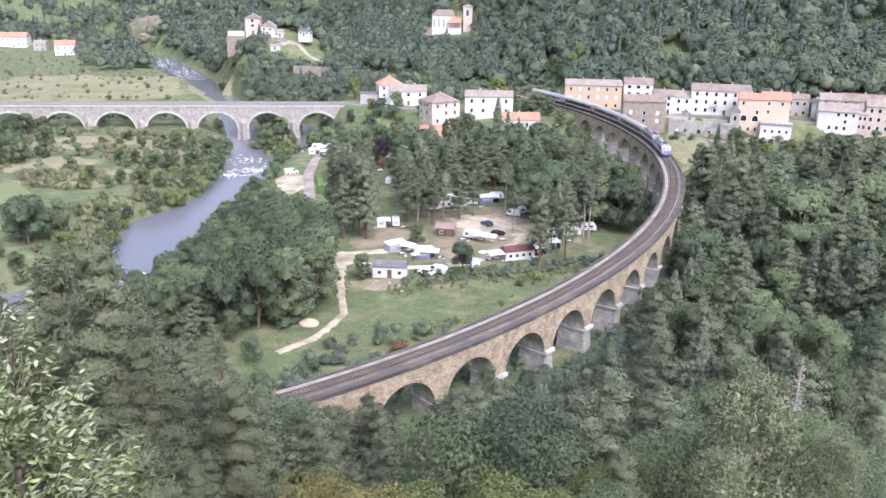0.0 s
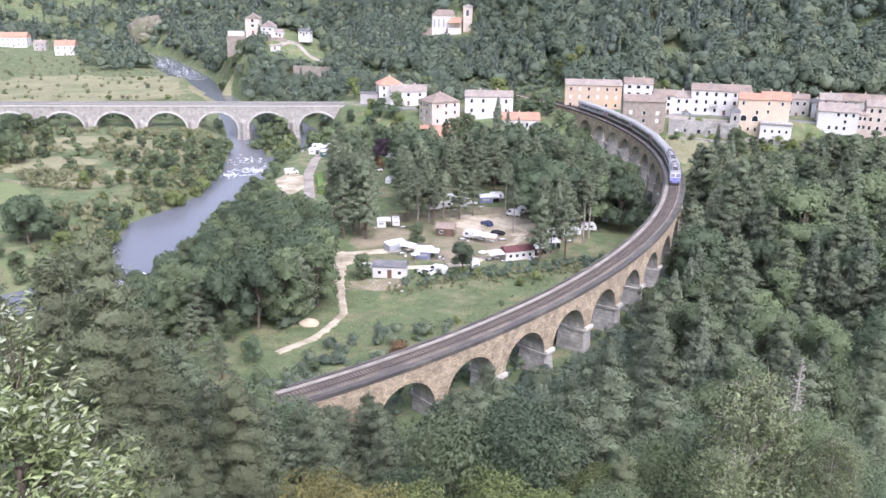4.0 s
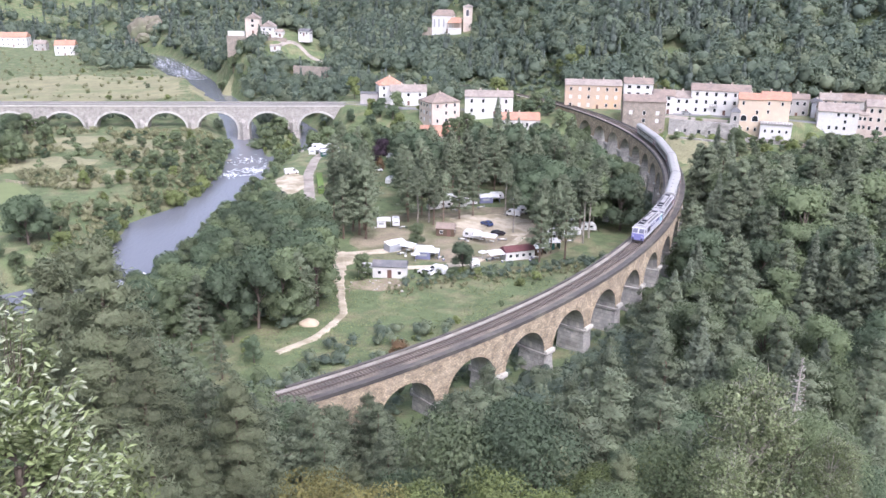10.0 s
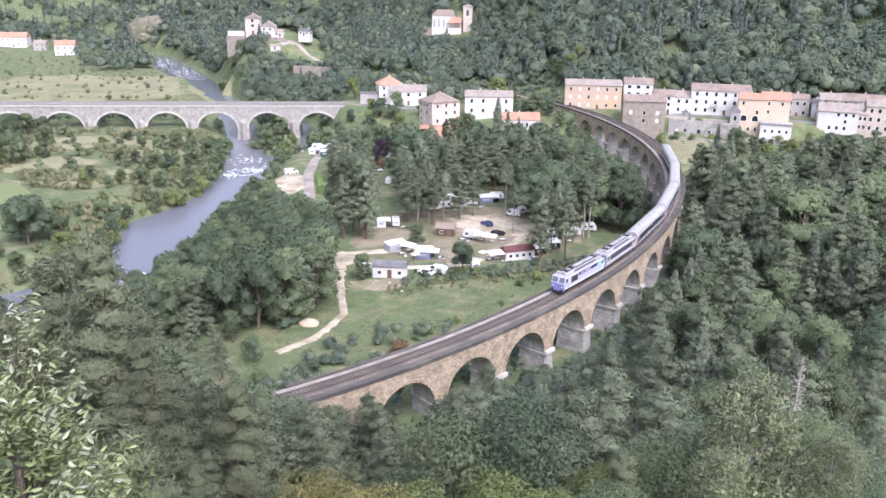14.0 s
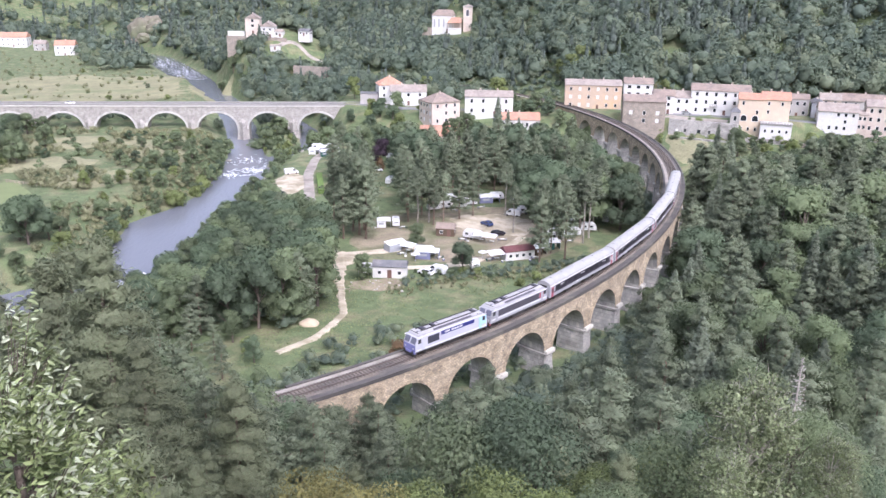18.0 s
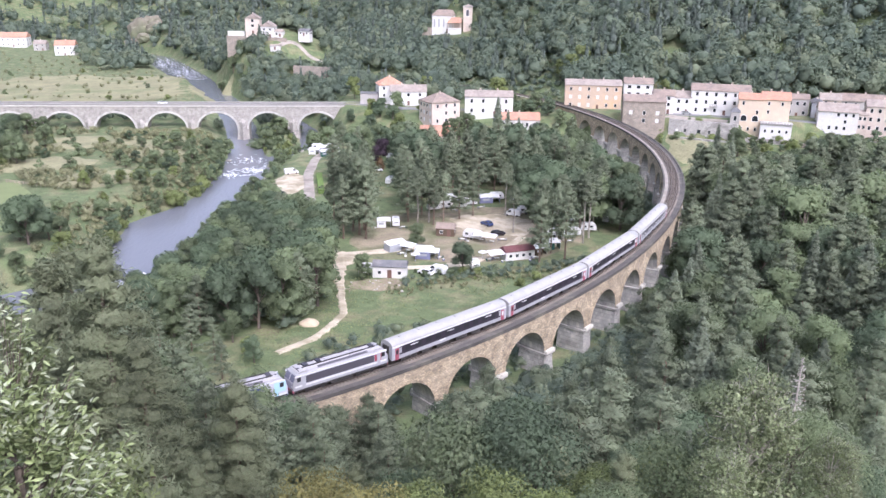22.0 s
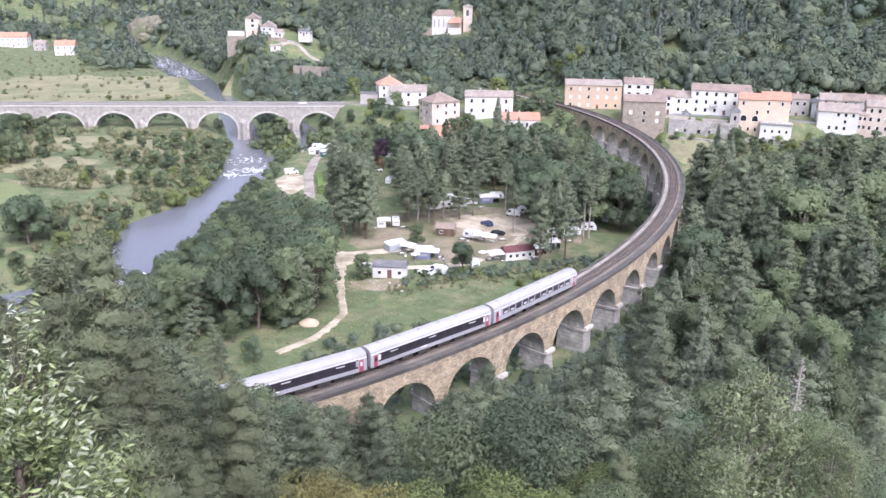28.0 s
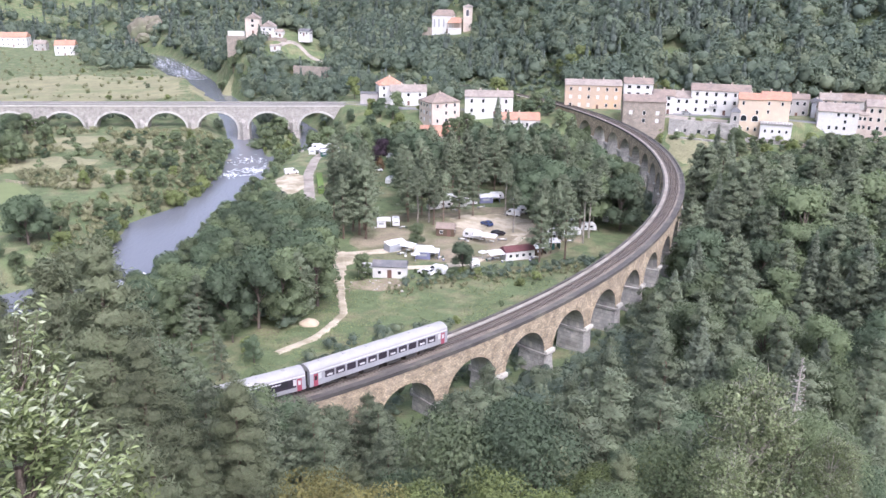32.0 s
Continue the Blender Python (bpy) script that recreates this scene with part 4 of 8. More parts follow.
# ---- houses ----
def house(x, y, w, d, h, rot, wall, roof, label, rows=2, cols=4, pitch=0.32, hip=False, z=None, base=2.5, chimneys=1, side_cols=2, shutters=0.0, name="house", door=True, skip=(), win=(0.95, 1.35), gable_front=False, eave=0.4, seed=0, tilt=0.0):
    """A house at (x, y), its front towards the lookout before it is turned by rot degrees; w wide, d deep, h to the eaves."""
    rnd = random.Random(seed + int(x * 7 + y))
    gz = z if z is not None else float(G(x, y))
    ob = thing(name, label, "house", pose(x, y, gz, 0, 0, rot))
    rh = (d if not gable_front else w) / 2 * pitch * 2
    a, b = w / 2, d / 2
    bm = bmesh.new()
    box_bm(bm, -a, a, -b, b, -base, h)
    body = done(bm, "house_wall", M[wall], True)
    part("wall", body, ob)
    e = eave
    if hip:
        r_ = max(a - b, 0.2)
        V = [(-a - e, -b - e, h), (a + e, -b - e, h), (a + e, b + e, h), (-a - e, b + e, h), (-r_, 0, h + rh), (r_, 0, h + rh)]
        F = [(0, 1, 5, 4), (1, 2, 5), (2, 3, 4, 5), (3, 0, 4), (3, 2, 1, 0)]
    elif gable_front:
        V = [(-a - e, -b - e, h), (0, -b - e, h + rh), (a + e, -b - e, h), (-a - e, b + e, h), (0, b + e, h + rh), (a + e, b + e, h)]
        F = [(0, 1, 4, 3), (1, 2, 5, 4), (0, 2, 1), (3, 4, 5), (0, 3, 5, 2)]
    else:
        V = [(-a - e * 0.5, -b - e, h), (a + e * 0.5, -b - e, h), (a + e * 0.5, b + e, h), (-a - e * 0.5, b + e, h), (-a - e * 0.5, 0, h + rh), (a + e * 0.5, 0, h + rh)]
        F = [(0, 1, 5, 4), (2, 3, 4, 5), (1, 2, 5), (3, 0, 4), (3, 2, 1, 0)]
    V = [(p[0], p[1], p[2] - 0.02) for p in V]
    n = len(V)
    me = mesh("house_roof", V + [(p[0], p[1], p[2] + 0.16) for p in V], [tuple(i + n for i in f) for f in F[:-1]] + [F[-1]] + [(i, (i + 1) % 4, (i + 1) % 4 + n, i + n) for i in range(4 if not gable_front else 0)], M[roof])
    wall_uv(me)
    rf = part("roof", me, ob)
    if not hip:
        tri = [(-a, -b, h - 0.03), (-a, b, h - 0.03), (-a, 0, h + rh - 0.05)] if not gable_front else [(-a, -b, h - 0.03), (a, -b, h - 0.03), (0, -b, h + rh - 0.05)]
        for sgn in (1, -1):
            vv = [((p[0] * sgn) if not gable_front else p[0], p[1] if not gable_front else p[1] * sgn, p[2]) for p in tri]
            me = mesh("gable", vv, [(0, 1, 2)], M[wall])
            wall_uv(me)
            part("gable", me, ob)
    for k in range(chimneys):
        cx_ = (-0.6 + 1.2 * ((k + 0.5) / chimneys)) * a * (0.6 if hip else 1.2)
        part("chimney", box("chimney", cx_ - 0.35, cx_ + 0.35, -0.3, 0.3, h + rh * 0.5, h + rh + 0.9, M["pink_wall"], 0.03), rf)
    storey = h / rows

    def window(px, py, pz, face, ww, wh, shut):
        if face == "f":
            fr = box("win_frame", px - ww / 2 - 0.1, px + ww / 2 + 0.1, -b - 0.07, -b + 0.05, pz - 0.1, pz + wh + 0.1, M["frame_white"])
            gl = box("win_pane", px - ww / 2, px + ww / 2, -b - 0.1, -b - 0.05, pz, pz + wh, M["shutter"] if shut else M["glass"])
        else:
            sx = 1 if face == "r" else -1
            fr = box("win_frame", *sorted((sx * (a + 0.07), sx * (a - 0.05))), py - ww / 2 - 0.1, py + ww / 2 + 0.1, pz - 0.1, pz + wh + 0.1, M["frame_white"])
            gl = box("win_pane", *sorted((sx * (a + 0.1), sx * (a + 0.05))), py - ww / 2, py + ww / 2, pz, pz + wh, M["shutter"] if shut else M["glass"])
        wd = part("window", fr, ob)
        part("pane", gl, wd, "closed pale shutter" if shut else "")

    for r in range(rows):
        for c in range(cols):
            if (r, c) in skip:
                continue
            px = (-1 + 2 * (c + 0.5) / cols) * (a - 0.5)
            pz = r * storey + storey * 0.36
            if r == 0 and door and c == cols // 2:
                dr = part("door", box("door", px - 0.55, px + 0.55, -b - 0.08, -b + 0.05, 0, 2.15, M["door_brown"]), ob)
                continue
            wh = min(win[1], storey * 0.5)
            window(px, 0, pz, "f", win[0], wh, rnd.random() < shutters)
        for c in range(side_cols):
            py = (-1 + 2 * (c + 0.5) / max(side_cols, 1)) * (b - 0.4)
            for face in ("r", "l"):
                if rnd.random() < 0.8:
                    window(0, py, r * storey + storey * 0.36, face, win[0] * 0.9, min(win[1], storey * 0.5), rnd.random() < shutters)
    return ob


VILLAGE_W = (1.05, 1.5)
house(68.1, 389.5, 25.4, 11, 10.8, -6, "ochre_wall", "roof_pale", "long ochre rendered house with pale shutters behind the viaduct", 3, 6, 0.19, shutters=0.45, chimneys=2, win=(1.0, 1.4), z=-1.8)
house(91.6, 401.9, 13.5, 10, 9.8, -9, "white_wall", "roof_brown", "white three-storey house with brown tiled roof", 3, 3, 0.23, chimneys=2, z=-1.5, win=(1.5, 1.4))
house(85.9, 363.4, 17.8, 12, 13.1, -8, "stone_house", "roof_brown", "bare stone mill-like house with few small windows", 4, 3, 0.19, z=-7.2, shutters=0.75, skip=((0, 0), (0, 1), (0, 2), (1, 0), (3, 0), (3, 1), (3, 2)), door=False, side_cols=0, win=(1.2, 1.5), base=10)
house(97.6, 376.4, 9.4, 9, 8.0, -11, "white_wall", "roof_brown", "white village house with small dark windows", 3, 2, 0.24, z=-1.5, win=VILLAGE_W)
house(106.2, 376.8, 7.8, 9, 7.2, -12, "white_wall", "roof_pale", "lower white village house joined to its neighbour", 2, 2, 0.28, z=-1.5, win=VILLAGE_W)
BIG_WHITE = house(122.0, 374.1, 24.9, 11, 10.4, -14, "white_wall", "roof_brown", "large white three-storey house with balcony on the village street", 3, 6, 0.22, chimneys=2, win=(1.05, 1.6), z=-1.2)
PEACH_A = house(129.7, 357.3, 9.6, 11, 14.3, -17, "peach_wall", "roof_orange", "peach house with arched openings above the wall", 4, 3, 0.19, z=-6.1, base=10, win=(0.8, 1.5), skip=((1, 0), (1, 1), (1, 2), (2, 0), (2, 1), (3, 1), (3, 2)), door=False)
PEACH_B = house(139.4, 355.3, 11.5, 11, 10.4, -17, "peach_wall", "roof_orange", "peach house with bright orange tiled roof and terrace", 3, 2, 0.25, z=-2.0, base=10, chimneys=2, win=(0.8, 1.4), skip=((0, 0), (0, 1), (1, 1)), door=False)
TERRACE = house(137.5, 346.3, 12.1, 6.5, 5.2, -17, "white_wall", "concrete", "white annexe carrying a railed terrace", 1, 4, 0.01, z=-5.9, base=8, chimneys=0, side_cols=0, door=False, win=(0.8, 1.2), eave=0.3)
house(121.9, 351.3, 3.6, 4, 5.4, -17, "grey_wall", "roof_slate", "small porch tower with a pointed slate roof", 1, 1, 0.45, hip=True, z=-2.1, base=7, chimneys=0, side_cols=0, door=False, win=(1.2, 1.9), eave=0.25)
house(157.1, 375.8, 9.6, 10, 8.0, -18, "grey_wall", "roof_brown", "grey rendered village house", 2, 3, 0.18, z=-2.1, win=VILLAGE_W)
house(163.7, 370.3, 4.6, 9, 6.4, -18, "slate_wall", "roof_slate", "narrow bluish-grey house between neighbours", 2, 1, 0.31, z=-1.5, gable_front=True)
house(174.6, 382.3, 9.0, 9, 5.6, -18, "pink_wall", "roof_pale", "low pinkish-roofed house above the street", 2, 2, 0.29, z=-1.0, base=4)
house(188.6, 378.8, 21, 10, 5.6, -18, "grey_wall", "roof_brown", "long brown-roofed house behind the street", 2, 5, 0.28, z=-1.0, base=4)
house(166.3, 355.2, 15.5, 11, 8.3, -19, "white_wall", "roof_pale", "white house with rows of shuttered windows", 3, 5, 0.27, z=-4.5, base=10, shutters=0.6, win=(1.0, 1.6), door=False)
house(175.7, 352.8, 4.4, 8, 6.9, -20, "pink_wall", "roof_pale", "narrow pinkish wing between two houses", 2, 2, 0.16, z=-4.0, base=10, chimneys=0, side_cols=0, door=False)
house(184.3, 353.1, 13.4, 11, 10.8, -21, "pink_wall", "roof_pale", "tall greyish-pink house with tiled roof", 3, 4, 0.22, z=-4.6, base=10, win=VILLAGE_W, door=False)
house(-2.4, 383.8, 14.5, 12, 13.3, 30, "pink_wall", "roof_brown", "tall stone and render house with hipped brown roof", 4, 3, 0.3, hip=True, z=-12, base=6, chimneys=1, side_cols=4, shutters=0.2, win=(1.0, 1.5))
house(-2.8, 366.6, 15.5, 8, 3.6, 2, "pink_wall", "roof_orange", "low annexe with orange tiled roof", 1, 3, 0.5, chimneys=0, side_cols=1, z=-14.5, base=4)
house(-17.9, 412.0, 17.5, 10, 6.5, 3, "white_wall", "roof_pale", "white two-storey house with pale roof by the road", 2, 3, 0.28, chimneys=2, z=-4.7, win=(1.1, 1.4))
house(-27.4, 417.0, 12.1, 10, 9.9, 14, "white_wall", "roof_orange", "white house with orange hipped roof at the bridge end", 3, 3, 0.34, hip=True, z=-5.7, win=(1.0, 1.4))
house(-37.1, 413.0, 8.5, 6, 6.0, 2, "grey_wall", "roof_slate", "grey stone shed at the end of the road bridge", 1, 1, 0.03, chimneys=0, side_cols=0, base=5, z=-5.7)
house(20.1, 385.0, 21.7, 10, 8.4, -2, "white_wall", "roof_pale", "long white house with pale tiled roof", 2, 4, 0.23, chimneys=2, skip=((1, 2),), z=-4.6, base=6, win=(1.1, 1.6))
house(33.1, 371.5, 17.9, 9, 4.3, -2, "white_wall", "roof_orange", "low white house with orange tiled roof among trees", 1, 5, 0.30, chimneys=1, win=(1.0, 1.6), z=-8.5, base=6, door=False)


def arch_window(parent, px, front, pz, w, h, material="glass"):
    """A round-headed opening with a pale surround on a house front."""
    for nm, grow, off, m in (("arch_surround", 0.22, 0.06, "frame_white"), ("arch_pane", 0.0, 0.1, material)):
        r = w / 2 + grow
        prof = [(px - r, pz - grow)] + [(px - r * math.cos(a), pz + h - w / 2 + r * math.sin(a)) for a in np.linspace(0, math.pi, 11)] + [(px + r, pz - grow)]
        part("arched_window", prism(nm, prof, front - off, front + 0.05, M[m], axis="y"), parent)


for dx in (-2.2, 2.4):
    arch_window(PEACH_A, dx, -5.5, 5.4, 2.3, 2.3)
# terrace rail with its posts, and the balcony of the large white house
part("terrace_slab", box("slab", -6.3, 6.3, -3.7, 3.2, 5.25, 5.5, M["concrete"], 0.03), TERRACE)
for k in range(11):
    part("rail_post", box("post", -6.1 + k * 1.22, -6.0 + k * 1.22, -3.6, -3.5, 5.5, 6.45, M["frame_white"]), TERRACE)
for z in (5.95, 6.4):
    part("hand_rail", box("terrace_rail", -6.15, 6.2, -3.62, -3.48, z, z + 0.08, M["frame_white"]), TERRACE)
part("balcony_slab", box("balcony", -4.4, -1.2, -6.5, -5.5, 3.5, 3.68, M["concrete"], 0.02), BIG_WHITE)
for k in range(8):
    part("balcony_bar", box("bar", -4.35 + k * 0.44, -4.29 + k * 0.44, -6.48, -6.42, 3.68, 4.6, M["steel_dark"]), BIG_WHITE)
part("balcony_rail", box("balcony_rail", -4.4, -1.2, -6.5, -6.4, 4.6, 4.68, M["steel_dark"]), BIG_WHITE)
# far houses up the valley
house(-408, 809.6, 28, 14, 8.6, 8, "white_wall", "roof_orange", "white farmhouse with orange roof up the valley", 2, 6, 0.3)
house(-374, 792, 11, 9, 6, 8, "grey_wall", "roof_pale", "small grey house up the valley", 2, 2, 0.35)
house(-334.5, 755, 17, 12, 8.6, 8, "white_wall", "roof_orange", "white house with orange roof beside the upper field", 2, 3, 0.34, base=6)
house(-293, 752, 10, 8, 4, 8, "pink_wall", "roof_pale", "low stone barn by the upper river", 1, 2, 0.4)
house(-127.9, 574.5, 9.6, 9, 9.8, 4, "pink_wall", "roof_pale", "tall narrow pale house on the spur above the river", 3, 1, 0.30, base=6, z=15.4, gable_front=True, win=(1.6, 1.8), side_cols=0)
house(-117.9, 574.5, 9.0, 9, 6.9, -4, "white_wall", "roof_pale", "white gabled house on the spur", 2, 2, 0.34, base=6, z=13.1, gable_front=True, win=(1.3, 1.2))
house(-110.8, 574.0, 5.4, 7, 3.4, -4, "white_wall", "roof_pale", "low white wing beside the gabled house", 1, 2, 0.2, base=6, z=13.6, chimneys=0, side_cols=0)
house(-93.6, 574, 7.6, 6, 3.0, -12, "white_wall", "roof_slate", "small white house beside the hill road", 1, 3, 0.25, base=4, z=14.4, chimneys=0)
house(-110.8, 558.5, 6.2, 5, 2.6, 0, "white_wall", "roof_pale", "small pale garage below the spur houses", 1, 1, 0.15, base=5, z=6.6, chimneys=0, side_cols=0)


# ---- trees ----
def lump(n):
    """A faceted ball as loose triangles."""
    bm = bmesh.new()
    bmesh.ops.create_icosphere(bm, subdivisions=n, radius=1.0)
    v = np.array([[tuple(l.vert.co) for l in f.loops] for f in bm.faces])
    bm.free()
    return v


LUMP = lump(1)
LUMP_FINE = lump(2)


def quads_mesh(name, centers, size, material, rnd, tangent=None, lean=0.6, stretch=1.0, soft=0.78, cores=None):
    """Many small leaf clumps: pointed faces that stand roughly square to tangent; soft: how far they shade with it."""
    n = len(centers)
    d = rnd.normal(size=(n, 3))
    if tangent is not None:
        tangent = tangent / (np.linalg.norm(tangent, axis=1)[:, None] + 1e-9)
        d = d * lean + tangent
    d /= np.linalg.norm(d, axis=1)[:, None] + 1e-9
    a = np.cross(d, rnd.normal(size=(n, 3)))
    a /= np.linalg.norm(a, axis=1)[:, None] + 1e-9
    b = np.cross(d, a)
    s = np.asarray(size) * rnd.uniform(0.6, 1.4, n)
    a, b = a * (s * stretch)[:, None], b * s[:, None]
    bend = d * (s * 0.2)[:, None]
    V = np.empty((n, 3, 3))
    V[:, 0], V[:, 1], V[:, 2] = centers - a * 0.9 - b * 0.3, centers + a + bend, centers - a * 0.25 + b * 0.95
    fn = np.cross(V[:, 1] - V[:, 0], V[:, 2] - V[:, 0])
    fn /= np.linalg.norm(fn, axis=1)[:, None] + 1e-9
    ref = tangent if tangent is not None else fn
    flip = (fn * ref).sum(1) < 0
    V[flip] = V[flip][:, ::-1]
    fn[flip] *= -1
    nn = fn * (1 - soft) + ref * soft
    nn = np.repeat((nn / (np.linalg.norm(nn, axis=1)[:, None] + 1e-9))[:, None], 3, axis=1)
    if cores is not None:
        # opaque lump added in each lobe, so gaps between leaves look lit, not dark
        cc, cr = cores[:2]
        ball = LUMP_FINE if len(cores) > 2 else LUMP
        wob = 1 + 0.10 * np.sin(ball[None] @ rnd.normal(size=(len(cc), 1, 3, 1)) * 4 + rnd.uniform(0, 6, (len(cc), 1, 1, 1)))
        CV = (ball[None] * wob * cr[:, None, None, :] + cc[:, None, None, :]).reshape(-1, 3, 3)
        CN = np.tile(ball, (len(cc), 1, 1)) + np.array((0, 0, 0.3))
        CN /= np.linalg.norm(CN, axis=2)[:, :, None]
        V, nn = np.concatenate([V, CV]), np.concatenate([nn, CN])
    n, k = len(V), 3
    me = bpy.data.meshes.new(name)
    me.vertices.add(n * k)
    me.vertices.foreach_set("co", V.reshape(-1))
    me.loops.add(n * k)
    me.loops.foreach_set("vertex_index", np.arange(n * k, dtype=np.int32))
    me.polygons.add(n)
    me.polygons.foreach_set("loop_start", np.arange(0, n * k, k, dtype=np.int32))
    me.materials.append(material)
    me.update(calc_edges=True)
    if soft > 0:
        me.normals_split_custom_set_from_vertices(nn.reshape(-1, 3).tolist())
    return me


def limbs_mesh(name, segs, material, sides=5):
    """Tapered round limbs from (a, b, ra, rb)."""
    V, F = [], []
    for a, b, ra, rb in segs:
        a, b = np.array(a, float), np.array(b, float)
        d = b - a
        d /= np.linalg.norm(d) + 1e-9
        u = np.cross(d, (0.3, 0.9, 0.2))
        u /= np.linalg.norm(u)
        w = np.cross(d, u)
        base = len(V)
        for p, r in ((a, ra), (b, rb)):
            for k in range(sides):
                t = k / sides * 2 * math.pi
                V.append(p + (u * math.cos(t) + w * math.sin(t)) * r)
        for k in range(sides):
            F.append((base + k, base + (k + 1) % sides, base + sides + (k + 1) % sides, base + sides + k))
    return mesh(name, V, F, material, True)


def trunk_segs(h, r, top, rnd, bend=0.03):
    """A slightly bent stem in four pieces."""
    pts = [np.array((0, 0, -0.6))]
    for k in range(1, 6):
        f = k / 5
        pts.append(np.array((rnd.uniform(-1, 1) * bend * h * f, rnd.uniform(-1, 1) * bend * h * f, top * h * f)))
    return [(pts[i], pts[i + 1], r * (1 - 0.82 * i / 5), r * (1 - 0.82 * (i + 1) / 5)) for i in range(5)], pts


def make_broad(seed, h=10.0, w=8.0, n=4400, size=0.17, leaf="leaf_broad", bark="bark", low=0.1, lobes=16, soft=0.78, core=None, twigs=0):
    rnd = np.random.RandomState(seed)
    core = core or (0.68 if n < 5000 else 0.6 if n < 10000 else 0.18)
    segs, pts = trunk_segs(h, h * 0.028, 0.72, rnd)
    C, T = [], []
    cen = []
    for k in range(lobes):
        f = rnd.uniform(0, 1)
        zz = h * (low + 0.12 + (0.80 - low) * f)
        prof = math.sin(math.pi * min(0.98, (0.28 + 0.62 * f))) ** 0.7
        a = k * 2.4 + rnd.uniform(-0.5, 0.5)
        rr = w / 2 * prof * rnd.uniform(0.35, 0.78)
        cen.append((rr * math.cos(a), rr * math.sin(a), zz, w * rnd.uniform(0.15, 0.26)))
    cen.append((0, 0, h * 0.86, w * 0.2))
    for (x, y, z, r) in cen:
        m = int(n / len(cen) * (r / (w * 0.2)) ** 1.5)
        d = rnd.normal(size=(m, 3))
        d /= np.linalg.norm(d, axis=1)[:, None]
        d[:, 2] = np.where(d[:, 2] < -0.5, -d[:, 2], d[:, 2])
        rad = r * rnd.uniform(0.55, 1.12, m) ** 0.6
        C.append(np.array((x, y, z)) + d * rad[:, None] * np.array((1, 1, 0.85)))
        T.append(d)
        s = pts[min(4, max(1, int(z / h * 5)))]
        segs.append((s * 0.9, (x * 0.85, y * 0.85, z - r * 0.3), h * 0.009, h * 0.003))
        for _ in range(twigs):
            q = rnd.normal(size=3)
            q = q / np.linalg.norm(q) * np.array((1, 1, 0.9)) + np.array((0, 0, 0.35))
            o = np.array((x, y, z))
            segs.append((o + q * r * 0.3, o + q * r * rnd.uniform(0.8, 1.12), 0.035, 0.015))
    C, T = np.concatenate(C), np.concatenate(T)
    return limbs_mesh("broad_trunk", segs, M[bark]), quads_mesh("broad_crown", C, np.where(rnd.rand(len(C)) < 0.12, size * 1.7, size), M[leaf], rnd, T * 0.9 + np.array((0, 0, 0.5)), 0.7, 1.2, soft, (np.array([c[:3] for c in cen]), np.array([(c[3] * core, c[3] * core, c[3] * core * 0.84) for c in cen]))), h


def make_pine(seed, h=18.0, n=3600, size=0.17, leaf="leaf_pine", bark="bark_pine", bare=0.42, spread=0.19, droop=0.0, slim=2.2):
    rnd = np.random.RandomState(seed)
    cc, cr = [], []
    segs, pts = trunk_segs(h, h * 0.0135 + 0.06, 0.97, rnd, 0.018)
    C, T = [], []
    nb = 34
    for k in range(nb):
        f = (k + rnd.uniform(0, 1)) / nb
        z = h * (bare + (0.97 - bare) * f)
        out = h * spread * (1 - f) ** 0.55 * rnd.uniform(0.45, 1.15) + 0.3
        a = k * 2.39996 + rnd.uniform(-0.4, 0.4)
        d = np.array((math.cos(a), math.sin(a), 0.22 - droop))
        base = np.array((np.interp(z, [p[2] for p in pts], [p[0] for p in pts]), np.interp(z, [p[2] for p in pts], [p[1] for p in pts]), z))
        tip = base + d * out
        segs.append((base, base + d * out * 0.8, h * 0.0038, h * 0.0012))
        puffs = max(2, int(out * 1.6))
        for j in range(puffs):
            g = 0.3 + 0.75 * (j + rnd.uniform(0, 1)) / puffs
            c = base + d * out * g + rnd.normal(size=3) * np.array((0.35, 0.35, 0.15)) * out * 0.28
            m = max(6, int(n / nb / puffs))
            q = rnd.normal(size=(m, 3)) * np.array((0.5, 0.5, 0.32)) * (0.5 + out * 0.15)
            C.append(c + q)
            T.append(q * 0.6 + d * 0.5 + np.array((0, 0, 0.4)))
            if j % 2 == 0:
                cc.append(c)
                cr.append(np.array((0.62, 0.62, 0.24)) * (0.5 + out * 0.15) * (1.15 if n < 8000 else 0.85 if n < 12000 else 0.3))
    m = n // 30
    q = rnd.normal(size=(m, 3)) * np.array((0.35, 0.35, 0.6))
    C.append(np.array((pts[5][0], pts[5][1], h * 0.96)) + q)
    T.append(q)
    for k in range(9):
        z = h * rnd.uniform(bare * 0.45, bare)
        a = rnd.uniform(0, 6.28)
        segs.append(((0, 0, z), (math.cos(a) * h * 0.06, math.sin(a) * h * 0.06, z + rnd.uniform(-0.3, 0.4)), 0.04, 0.012))
    C, T = np.concatenate(C), np.concatenate(T)
    T = T / (np.linalg.norm(T, axis=1)[:, None] + 1e-9)
    return limbs_mesh("pine_trunk", segs, M[bark]), quads_mesh("pine_crown", C, size, M[leaf], rnd, T, 1.0, slim, 0.78, (np.array(cc), np.array(cr))), h


